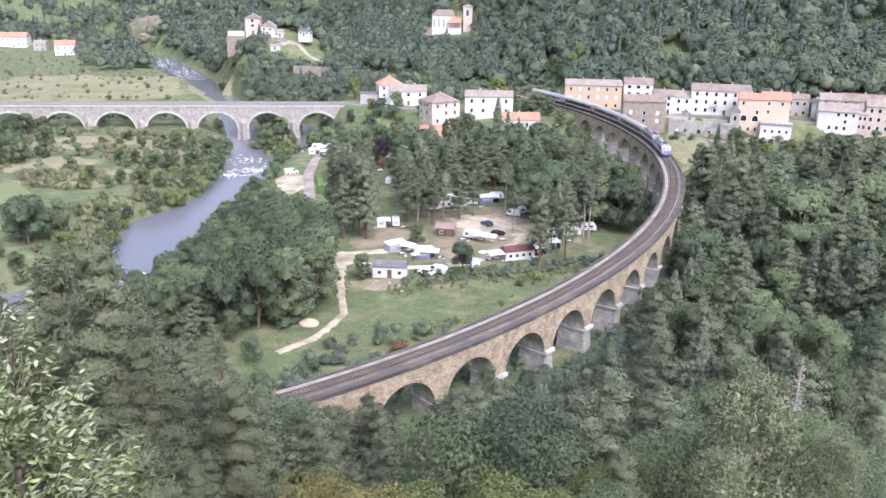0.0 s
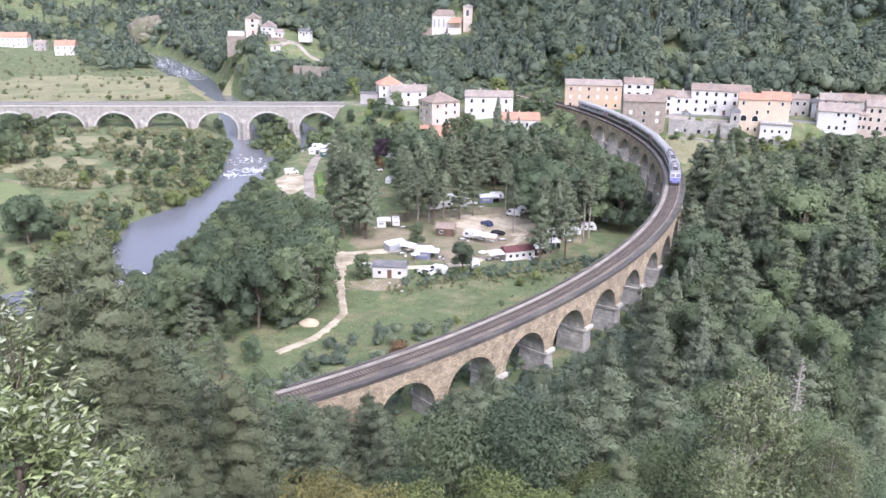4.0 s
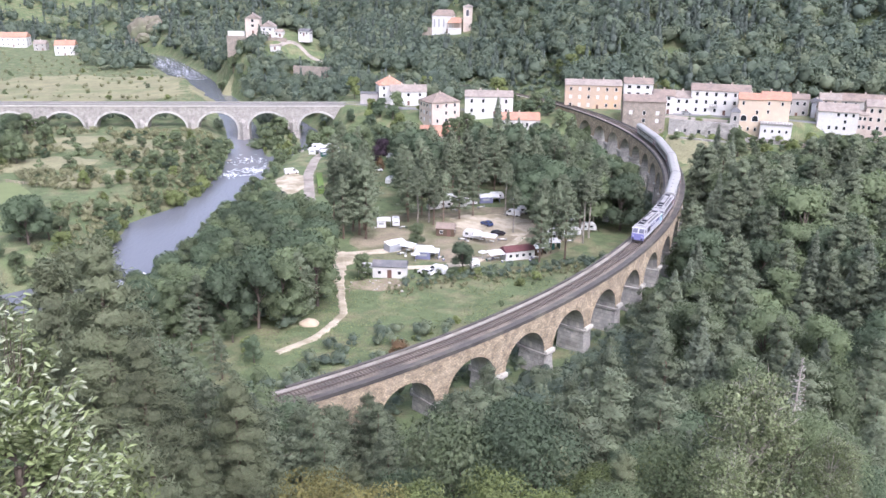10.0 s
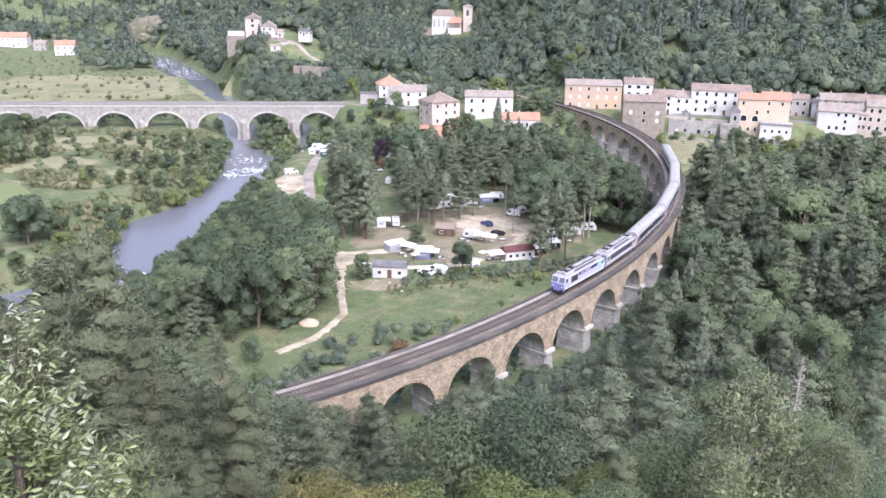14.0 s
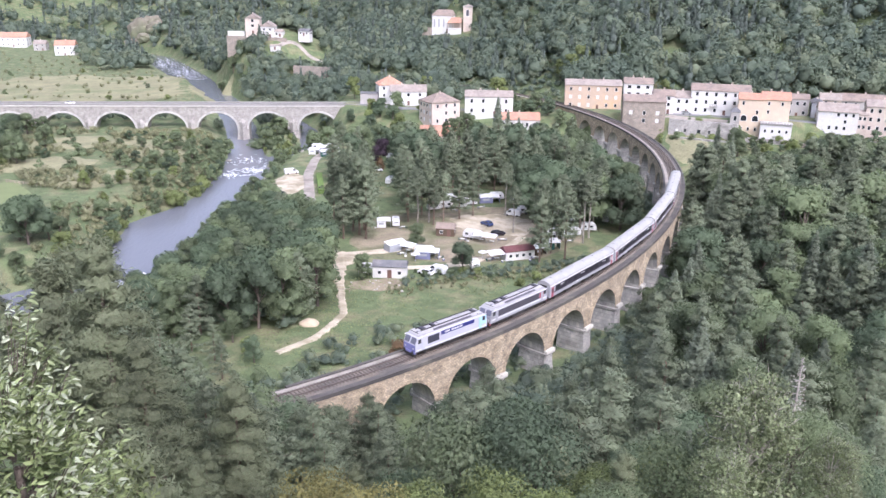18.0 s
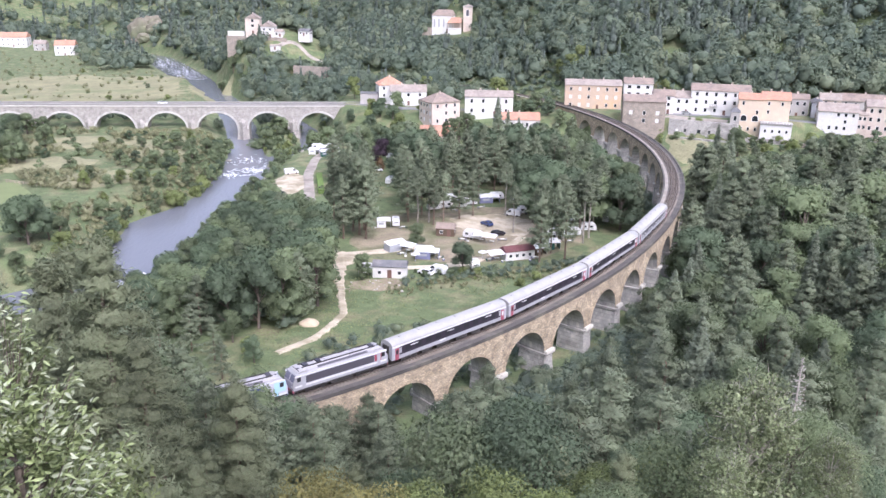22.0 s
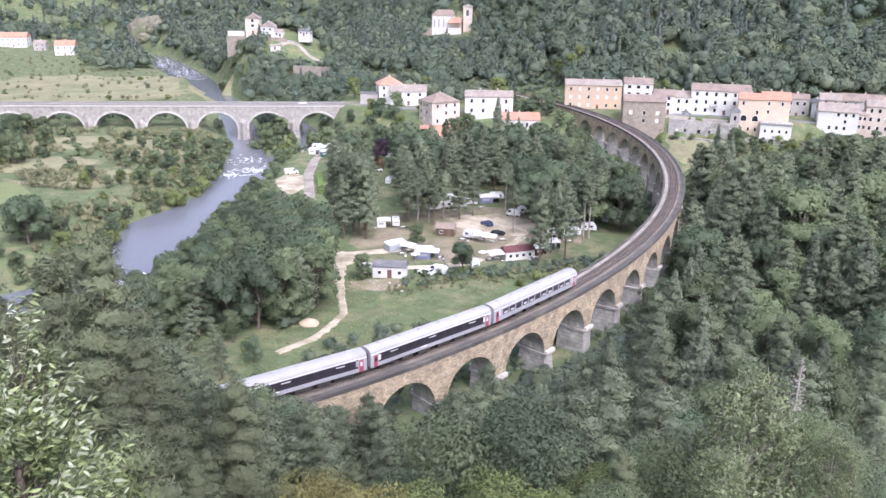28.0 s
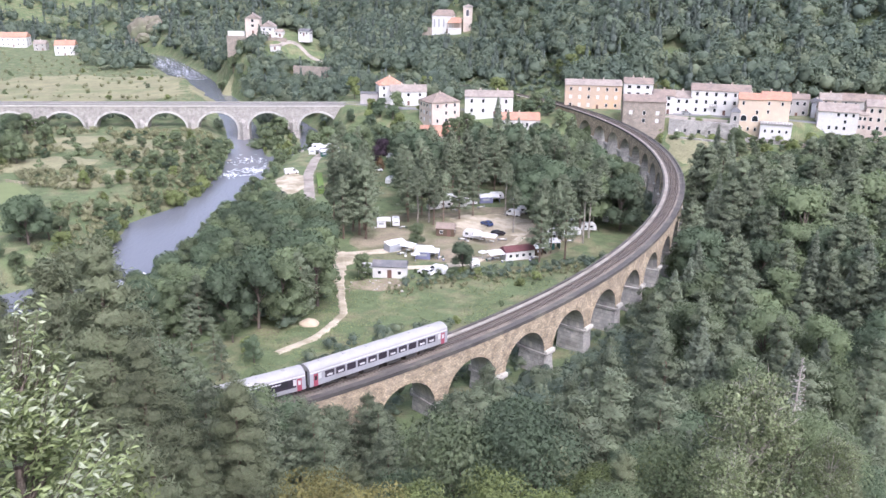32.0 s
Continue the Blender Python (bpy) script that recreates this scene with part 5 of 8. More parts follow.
def make_spruce(seed, h=18.0, n=3600, size=0.19, leaf="leaf_spruce", bark="bark", spread=0.17, bare=0.08, ragged=0.3):
    rnd = np.random.RandomState(seed)
    segs = [((0, 0, -0.6), (0, 0, h * 0.98), h * 0.014 + 0.05, 0.03)]
    C, T, cc, cr = [], [], [], []
    rows = 24
    for r in range(rows):
        f = (r + 0.5) / rows
        z = h * (bare + (0.98 - bare) * f)
        out = h * spread * (1 - f) ** 0.85 + 0.12
        arms = max(5, int(11 * (1 - f) + 4))
        per = n / rows * (1.9 - 1.6 * f) / arms
        for k in range(arms):
            a = k / arms * 6.283 + r * 1.1 + rnd.uniform(-0.25, 0.25)
            o = out * rnd.uniform(1 - ragged, 1 + ragged * 0.6)
            m = max(4, int(per))
            g = rnd.uniform(0.12, 1.0, m) ** 0.7
            side = rnd.normal(size=m) * 0.14 * o * g
            p = np.stack([math.cos(a) * o * g - math.sin(a) * side, math.sin(a) * o * g + math.cos(a) * side, z - o * 0.30 * g ** 1.4 + 0.12 * o + rnd.normal(size=m) * 0.24], 1)
            C.append(p)
            T.append(np.tile((math.cos(a) * 0.5, math.sin(a) * 0.5, 0.85), (m, 1)))
            if r % 2 == 0 and k % 2 == 0:
                cc.append((math.cos(a) * o * 0.5, math.sin(a) * o * 0.5, z))
                cr.append((o * 0.42, o * 0.42, h * 0.022))
            if k % 2 == 0:
                segs.append(((0, 0, z), (math.cos(a) * o * 0.7, math.sin(a) * o * 0.7, z - o * 0.1), 0.05, 0.015))
    C, T = np.concatenate(C), np.concatenate(T)
    return limbs_mesh("spruce_trunk", segs, M[bark]), quads_mesh("spruce_crown", C, size, M[leaf], rnd, T, 0.7, 2.0, 0.78, (np.array(cc), np.array(cr)) if leaf != "twig" else None), h


def make_bush(seed, h=2.5, w=3.2, n=1000, size=0.105, leaf="leaf_broad"):
    return make_broad(seed, h, w, n, size, leaf, "bark", 0.0, 8)


KINDS = {}


def proto(key, items, word, label, category="tree"):
    KINDS[key] = (items, word, label, category)


# pine_full is a bushy pine; dark and light are broadleaf trees of unknown species
proto("pine", [make_pine(11, 18, 4800, 0.13, bare=0.3, slim=2.8), make_pine(12, 19, 4800, 0.13, bare=0.4, slim=2.8), make_pine(13, 17, 4800, 0.13, bare=0.2, spread=0.22, slim=2.8)], "pine_tree", "tall Scots pine with reddish trunk and grey-green needles")
proto("pine_bare", [make_pine(14, 20, 2600, bare=0.6, bark="bark_pale"), make_pine(15, 20, 2400, bare=0.55, bark="bark_pale", spread=0.16)], "pine_tree", "thin pine with a long pale bare trunk")
proto("pine_full", [make_pine(16, 16, 5200, 0.16, bare=0.12, spread=0.25), make_pine(17, 15, 5000, 0.16, bare=0.15, spread=0.27), make_pine(18, 16, 5000, 0.16, bare=0.1, spread=0.22)], "fir_tree", "bushy grey-green pine with branches down to the ground")
proto("spruce", [make_spruce(21), make_spruce(22, 19, spread=0.15), make_spruce(23, 17, spread=0.2)], "spruce_tree", "dark conical spruce with drooping branches")
proto("broad", [make_broad(31), make_broad(32, 11, 9, 4800), make_broad(33, 10, 7)], "broadleaf_tree", "rounded broadleaf tree in full green leaf")
proto("dark", [make_broad(34, 10, 8, 4400, leaf="leaf_dark"), make_broad(35, 11, 9.5, 4800, leaf="leaf_dark")], "oak_tree", "dense dark-green broadleaf tree in full leaf")
proto("light", [make_broad(36, 9, 7, 3800, leaf="leaf_light"), make_broad(37, 9, 6, 3600, leaf="leaf_light")], "willow_tree", "light yellowish-green broadleaf tree in leaf")
proto("near_yellow", [make_broad(38, 13, 9, 17000, 0.085, leaf="leaf_yellow", low=0.1, lobes=34, soft=0.5)], "broadleaf_tree", "tree with yellowing leaves on the slope below")
proto("near_light", [make_broad(60, 13, 9, 17000, 0.085, leaf="leaf_light", low=0.1, lobes=34, soft=0.5)], "broadleaf_tree", "light-green leafy tree on the slope below")
proto("near_broad", [make_broad(61, 12, 10, 17000, 0.09, leaf="leaf_broad", low=0.08, lobes=34, soft=0.5), make_broad(62, 12, 10, 17000, 0.09, leaf="leaf_dark", low=0.08, lobes=34, soft=0.5)], "broadleaf_tree", "leafy green tree on the slope below the lookout")
proto("near_pine", [make_pine(63, 17, 32000, 0.055, leaf="leaf_near_pine", bare=0.1, spread=0.21, slim=3.6), make_pine(64, 18, 32000, 0.055, leaf="leaf_near_pine", bare=0.14, spread=0.19, slim=3.6)], "pine_tree", "full grey-green pine on the slope below the lookout")
proto("near_pale", [make_broad(65, 13, 10, 13000, 0.12, leaf="leaf_pale", bark="twig", low=0.1, lobes=36, soft=0.45, twigs=5)], "broadleaf_tree", "pale-leaved tree with grey twigs showing")
proto("dead", [make_spruce(84, 13, 1500, 0.05, leaf="twig", bark="twig", spread=0.15, ragged=0.6)], "dead_tree", "dead conifer with bare pale grey twigs")
proto("poplar", [make_broad(39, 14, 3.4, 2400, 0.17, leaf="leaf_broad", low=0.02, lobes=22)], "poplar_tree", "slim columnar poplar by the houses")
proto("purple", [make_broad(40, 8, 6.5, 2400, leaf="leaf_purple")], "plum_tree", "purple-leaved plum tree on the campsite")
proto("brown", [make_bush(41, 3.0, 4.0, 800, leaf="leaf_brown")], "bush", "withered brown bush in the grass", "bush")
proto("bush", [make_bush(42), make_bush(43, 2.2, 3.4), make_bush(44, 3.0, 3.0, leaf="leaf_dark")], "bush", "low green bush in rough grass", "bush")
proto("bush_light", [make_bush(45, leaf="leaf_light"), make_bush(46, 1.8, 3.2, leaf="leaf_light")], "bush", "low light-green bush in rough grass", "bush")
proto("pine_full_mid", [make_pine(66, 16, 9000, 0.085, bare=0.1, spread=0.25, slim=2.8), make_pine(67, 15, 9000, 0.085, bare=0.12, spread=0.26, slim=2.8), make_pine(68, 16, 9000, 0.085, bare=0.08, spread=0.22, slim=2.8)], "fir_tree", "bushy grey-green pine with branches down to the ground")
proto("spruce_mid", [make_spruce(69, 17, 7000, 0.125, spread=0.17), make_spruce(70, 18, 7000, 0.125, spread=0.2)], "spruce_tree", "dark conical spruce with drooping branches")
proto("broad_mid", [make_broad(71, 11, 9, 9000, 0.11, soft=0.65), make_broad(72, 11, 8, 9000, 0.11, soft=0.65)], "broadleaf_tree", "rounded broadleaf tree in full green leaf")
proto("dark_mid", [make_broad(73, 11, 9, 9000, 0.11, leaf="leaf_dark", soft=0.65)], "oak_tree", "dense dark-green broadleaf tree in full leaf")
proto("broad_far", [make_broad(74, 10, 8, 2400, 0.22, lobes=18), make_broad(75, 11, 9, 2600, 0.22, lobes=20), make_broad(76, 10, 7, 2200, 0.22)], "broadleaf_tree", "rounded broadleaf tree in full green leaf")
proto("dark_far", [make_broad(77, 10, 8, 2400, 0.22, leaf="leaf_dark", lobes=18), make_broad(78, 11, 9, 2600, 0.22, leaf="leaf_dark", lobes=20)], "oak_tree", "dense dark-green broadleaf tree in full leaf")
proto("pine_far", [make_pine(79, 18, 3000, 0.16, bare=0.3, slim=2.6), make_pine(80, 19, 3000, 0.16, bare=0.38, slim=2.6), make_pine(81, 17, 3000, 0.16, bare=0.2, spread=0.22, slim=2.6)], "pine_tree", "tall Scots pine with reddish trunk and grey-green needles")
proto("spruce_far", [make_spruce(82, 18, 2000, 0.25), make_spruce(83, 19, 2000, 0.25, spread=0.2)], "spruce_tree", "dark conical spruce with drooping branches")
COUNT = {}


def tree(kind, x, y, height, rnd=None, widen=1.0, z=None):
    away = math.hypot(x, y)
    if away < 160 and kind + "_mid" in KINDS:
        kind += "_mid"
    elif away > 265 and kind + "_far" in KINDS:
        kind += "_far"
    items, word, label, category = KINDS[kind]
    n = COUNT.get(kind, 0)
    COUNT[kind] = n + 1
    tr, cr, h = items[n % len(items)]
    s = height / h
    m = Matrix.Translation((x, y, float(G(x, y)) if z is None else z)) @ Matrix.Rotation(n * 2.4 + 0.3, 4, "Z") @ Matrix.Diagonal((s * widen, s * widen, s, 1))
    ob = thing(word, label, category, m, group="bushes" if category == "bush" else "trees")
    part("trunk", tr, ob)
    part("crown", cr, ob)
    return ob


# near-wood tops cut to fit the camera's view: bearing and fall in degrees of the highest tops
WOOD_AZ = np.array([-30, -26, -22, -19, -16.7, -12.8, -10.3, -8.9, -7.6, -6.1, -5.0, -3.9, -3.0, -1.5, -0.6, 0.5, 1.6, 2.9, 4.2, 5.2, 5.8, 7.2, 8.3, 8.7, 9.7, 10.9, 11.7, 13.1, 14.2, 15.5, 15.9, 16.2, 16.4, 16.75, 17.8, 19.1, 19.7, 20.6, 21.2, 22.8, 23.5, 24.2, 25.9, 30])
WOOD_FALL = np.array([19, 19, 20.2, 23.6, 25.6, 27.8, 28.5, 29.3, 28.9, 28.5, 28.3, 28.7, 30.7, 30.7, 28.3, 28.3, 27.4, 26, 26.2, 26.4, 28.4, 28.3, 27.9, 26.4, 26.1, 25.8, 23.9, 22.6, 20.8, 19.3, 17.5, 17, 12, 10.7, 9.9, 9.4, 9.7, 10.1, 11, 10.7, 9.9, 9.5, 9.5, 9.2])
# the same fit to the camera's view for the campsite's trees inside the bend
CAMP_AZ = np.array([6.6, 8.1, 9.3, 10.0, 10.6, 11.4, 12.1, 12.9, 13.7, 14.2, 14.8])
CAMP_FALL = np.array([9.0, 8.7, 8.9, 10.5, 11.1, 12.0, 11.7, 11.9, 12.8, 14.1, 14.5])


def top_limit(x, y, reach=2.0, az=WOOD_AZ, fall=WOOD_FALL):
    """Highest top that fits the camera's view here, for a crown that reaches so far to each side."""
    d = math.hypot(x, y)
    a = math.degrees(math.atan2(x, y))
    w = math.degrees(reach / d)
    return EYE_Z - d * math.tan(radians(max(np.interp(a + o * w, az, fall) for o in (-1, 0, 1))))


def near_wood():
    rnd = random.Random(5)
    spots = []
    for x, y, k, top in ((-27, 62, "near_pine", 17.0), (-20, 50, "near_pine", 23.5), (-38, 76, "near_pine", 18.0), (-24, 42, "near_pine", 27.0), (-44, 92, "near_pine", 17.5), (-31, 50, "near_pine", 22.0), (-37, 59, "near_pine", 19.0), (-49, 82, "near_pine", 17.0), (-16.5, 60, "near_pine", 27.0),
                         (21.5, 51, "near_pale", 25.6), (26.5, 49, "near_pale", 28.0), (18.0, 46, "near_pale", 30.5), (27, 56, "near_broad", 27.0), (22, 41, "near_broad", 33.0),
                         (-8.8, 52, "near_yellow", 33.4), (-5.0, 50, "near_yellow", 34.6), (-11.0, 49, "near_yellow", 35.4), (-15.0, 44, "near_pine", 32.0), (-13.0, 40, "near_pine", 35.0), (-2.2, 51, "near_light", 34.9), (4.0, 50, "near_light", 34.4), (8.0, 50, "near_light", 34.5), (2.0, 62, "near_broad", 30.5), (7.0, 60, "near_broad", 30.2), (-7.6, 21, "near_pine", 36.0), (-9.2, 17, "near_light", 31.5), (-6.8, 16, "near_light", 37.0), (-11.5, 27, "near_pine", 29.5)):
        base = float(G(x, y))
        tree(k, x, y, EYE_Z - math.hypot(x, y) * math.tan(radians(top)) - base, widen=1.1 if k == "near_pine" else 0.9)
        spots.append((x, y))
    for _ in range(9000):
        y = rnd.uniform(46, 345)
        x = rnd.uniform(-0.60, 0.60) * y
        d = math.hypot(x, y)
        s_gap = line_gap(x, y, -230, 300)
        if s_gap < (6.5 if y < 150 else 6.0):
            continue
        # outer side of the bend only
        i = int(np.argmin((TX - x) ** 2 + (TY - y) ** 2))
        out = (x - TX[i]) * math.sin(TH[i]) - (y - TY[i]) * math.cos(TH[i])
        if out < 0 and SS[i] > -56:
            continue
        if x < -45 and y > 130 or (out < 0 and y > 118):
            continue
        if y > 285 and x < 118 - (y - 285) * 0.1:
            continue
        if y > 346 - max(0, x - 100) * 0.42:
            continue
        gap = 3.6 + d * 0.014
        if any((x - a) ** 2 + (y - b) ** 2 < gap * gap for a, b in spots):
            continue
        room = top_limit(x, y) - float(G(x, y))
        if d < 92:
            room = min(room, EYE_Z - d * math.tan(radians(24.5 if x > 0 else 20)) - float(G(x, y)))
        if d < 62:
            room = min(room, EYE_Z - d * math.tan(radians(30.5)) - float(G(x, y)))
        if room < 3.0:
            continue
        want = rnd.uniform(11, 19) if d > 85 else rnd.uniform(7, 15)
        if x > 80 and y > 150:
            want = rnd.uniform(14, 23)
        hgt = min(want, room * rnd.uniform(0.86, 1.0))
        spots.append((x, y))
        r = rnd.random()
        if d < 78:
            kind = "near_pine" if r < (0.7 if x > -4 else 1.0) else ("near_broad" if r < 0.93 else "near_light")
            if hgt < 5 and x > -4:
                kind = "near_light" if r < 0.5 else "near_broad"
        elif x > 60 and y > 120:
            kind = "spruce" if r < 0.16 else ("pine_full" if r < 0.68 else ("pine" if r < 0.74 else ("broad" if r < 0.9 else "dark")))
        else:
            kind = "pine_full" if r < 0.66 else ("spruce" if r < 0.82 else ("broad" if r < 0.92 else "dark"))
        tree(kind, x, y, hgt, widen=rnd.uniform(1.05, 1.45) if kind in ("spruce", "pine_full", "pine") else rnd.uniform(0.9, 1.2))
    return len(spots)


near_wood()
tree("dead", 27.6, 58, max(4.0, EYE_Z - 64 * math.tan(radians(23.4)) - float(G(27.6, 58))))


def open_view(x, y):
    """Highest tree top that leaves the church, the spur and its road in the camera's sight."""
    a, d = math.degrees(math.atan2(x, y)), math.hypot(x, y)
    top = 1e3
    for a0, a1, far, z in ((-1.75, 1.95, 604, 13.2), (-14.6, -10.4, 566, 11.6), (-10.6, -7.9, 556, 3.5)):
        if a0 < a < a1 and d < far:
            top = min(top, EYE_Z + (z - EYE_Z) * d / far)
    return top


def far_wood(name, area, count, seed, label, conifer=0.35, hmin=8, hmax=16, keep=None, fine=1.0, leaf=("leaf_far", "leaf_far", "leaf_far_pale", "leaf_far_deep")):
    """Distant woodland as one mass of small clumps, tree by tree."""
    rnd = np.random.RandomState(seed)
    leaf = (leaf,) if isinstance(leaf, str) else leaf
    x0, x1, y0, y1 = area
    Cs = collections.defaultdict(lambda: ([], [], [], [], []))
    tries = made = 0
    while made < count and tries < count * 6:
        tries += 1
        x, y = rnd.uniform(x0, x1), rnd.uniform(y0, y1)
        if keep is not None and not keep(x, y):
            continue
        made += 1
        z = float(G(x, y))
        h = min(rnd.uniform(hmin, hmax), (open_view(x, y) - z) / 0.98)
        if h < 0.8:
            continue
        con = rnd.rand() < (conifer(x, y) if callable(conifer) else conifer)
        m = int((96 if not con else 70) * fine)
        d = rnd.normal(size=(m, 3))
        d /= np.linalg.norm(d, axis=1)[:, None]
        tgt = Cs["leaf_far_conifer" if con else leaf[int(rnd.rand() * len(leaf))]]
        base = np.array((x, y, z))
        if con:
            f = rnd.uniform(0.05, 1, m)
            r = h * 0.2 * (1 - f) * rnd.uniform(0.85, 1.15, m) + 0.15
            p = np.stack([d[:, 0] * r, d[:, 1] * r, f * h * 1.15], 1)
            for fz, fr in ((0.2, 0.17), (0.45, 0.125), (0.72, 0.075)):
                tgt[3].append(base + np.array((0, 0, h * 1.1 * fz)))
                tgt[4].append((h * fr, h * fr, h * 0.21))
        else:
            w = h * rnd.uniform(0.40, 0.56)
            K = 11
            cd = rnd.normal(size=(K, 3))
            cd[:, 2] = np.abs(cd[:, 2]) * 1.1 - 0.3
            cd /= np.linalg.norm(cd, axis=1)[:, None]
            lr = rnd.uniform(0.30, 0.46, K)
            shape = np.array((w, w, h * 0.46))
            which = rnd.randint(0, K, m)
            d = d + cd[which] * 0.55
            d /= np.linalg.norm(d, axis=1)[:, None]
            cen = cd * (rnd.uniform(0.55, 0.8, K))[:, None] * shape + np.array((0, 0, h * 0.5))
            p = cen[which] + d * shape * (lr[which] * rnd.uniform(0.7, 1.12, m))[:, None]
            d = d * 0.6 + cd[which] * 0.4
            tgt[3].append(base + np.array((0, 0, h * 0.48)))
            tgt[4].append(shape * 0.56)
        tgt[0].append(p + base)
        tgt[1].append(d * 0.8 + np.array((0, 0, 0.45)))
        tgt[2].append(np.full(m, h * (0.078 if not con else 0.075) / fine ** 0.42))
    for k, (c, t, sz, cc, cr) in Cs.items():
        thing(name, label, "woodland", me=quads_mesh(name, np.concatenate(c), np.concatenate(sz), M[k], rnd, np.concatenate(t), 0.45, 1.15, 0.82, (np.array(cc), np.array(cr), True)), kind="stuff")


def tufts(name, area, count, size, material, seed, label, keep):
    """Rough grass and weeds as one mass of small upright blades."""
    rnd = np.random.RandomState(seed)
    x, y = rnd.uniform(area[0], area[1], count), rnd.uniform(area[2], area[3], count)
    ok = keep(x, y)
    x, y = x[ok], y[ok]
    patch = 0.5 + 0.5 * np.sin(x * 0.35 + 2 * np.sin(y * 0.17)) * np.sin(y * 0.29 + np.sin(x * 0.21))
    ok = rnd.rand(len(x)) < patch
    x, y = x[ok], y[ok]
    c = np.stack([x, y, G(x, y) + size * 0.5], 1)
    up = np.tile((0.0, -0.25, 0.8), (len(x), 1))
    thing(name, label, "grass", me=quads_mesh(name, c, size, M[material], rnd, up, 0.9, 1.1, 0.95), kind="stuff")


# ---- church ----
def church():
    ob = thing("hillside_church", "small white hillside church with tiled roof and square belfry", "church", pose(0, 613, 14.2, 0, 0, -6))
    part("nave", box("nave", -9.3, 6.0, -5, 7, -6, 12.6, M["white_wall"], 0.03, True), ob)
    V = [(-9.8, -5.6, 12.5), (6.4, -5.6, 12.5), (6.4, 7.6, 12.5), (-9.8, 7.6, 12.5), (-6.2, 1, 16.2), (4.6, 1, 16.2)]
    me = mesh("nave_roof", V, [(0, 1, 5, 4), (2, 3, 4, 5), (1, 2, 5), (3, 0, 4), (3, 2, 1, 0)], M["roof_brown"])
    wall_uv(me)
    part("roof", me, ob)
    part("eaves_band", box("eaves", -9.5, 6.2, -5.2, 7.2, 12.0, 12.48, M["stone_pale"], 0.03), ob)
    for k, x in enumerate((-7.6, -4.4, -1.0)):
        part("buttress", box("buttress", x + 1.1, x + 1.9, -5.7, -5.0, -6, 9.5, M["white_wall"], 0.05), ob)
        part("window", box("ch_win", x - 0.45, x + 0.45, -5.12, -4.95, 4.6, 10.0, M["slate_wall"]), ob, "tall grey-glazed church window")
    part("door", box("ch_door", 0.6, 2.0, -5.14, -4.95, 0.6, 3.4, M["door_brown"]), ob)
    # open porch with an orange roof on posts, over a low white wall
    po = part("porch", box("porch_wall", 2.2, 11.6, -9.0, -5.05, -6, 3.9, M["white_wall"], 0.03), ob, "white walled church porch")
    for x in (2.5, 5.4, 8.4, 11.3):
        part("porch_post", box("porch_post", x - 0.25, x + 0.25, -8.9, -8.4, 3.9, 7.9, M["pink_wall"]), po)
    V = [(1.7, -9.5, 7.8), (12.0, -9.5, 7.8), (12.0, -5.0, 7.8), (1.7, -5.0, 7.8), (4.4, -5.0, 11.3), (11.0, -5.0, 11.3)]
    me = mesh("porch_roof", V, [(0, 1, 5, 4), (1, 2, 5), (3, 0, 4), (2, 3, 4, 5), (3, 2, 1, 0)], M["roof_orange"])
    wall_uv(me)
    part("porch_roof", me, ob)
    part("east_wing", box("wing", 6.02, 11.6, -5, 4, -6, 10.6, M["pink_wall"], 0.03), ob)
    tw = part("belfry", box("belfry", 12.6, 18.6, -4.6, 1.4, -6, 18.2, M["pink_wall"], 0.05, True), ob, "square pale stone bell tower")
    part("belfry_cap", box("cap", 12.2, 19.0, -5.0, 1.8, 18.21, 18.9, M["stone_pale"], 0.1), tw)
    V = [(12.4, -4.8, 18.92), (18.8, -4.8, 18.92), (18.8, 1.6, 18.92), (12.4, 1.6, 18.92), (15.6, -1.6, 20.2)]
    me = mesh("belfry_roof", V, [(0, 1, 4), (1, 2, 4), (2, 3, 4), (3, 0, 4), (3, 2, 1, 0)], M["roof_pale"])
    wall_uv(me)
    part("belfry_roof", me, tw)
    arch_window(ob, 15.6, -4.6, 12.4, 2.0, 4.2, "loco_dark")
    part("forecourt_wall", box("forecourt", -17.5, -9.32, -4.6, -3.9, -6, 4.2, M["stone_house"], 0.04, True), ob)
    return ob


church()


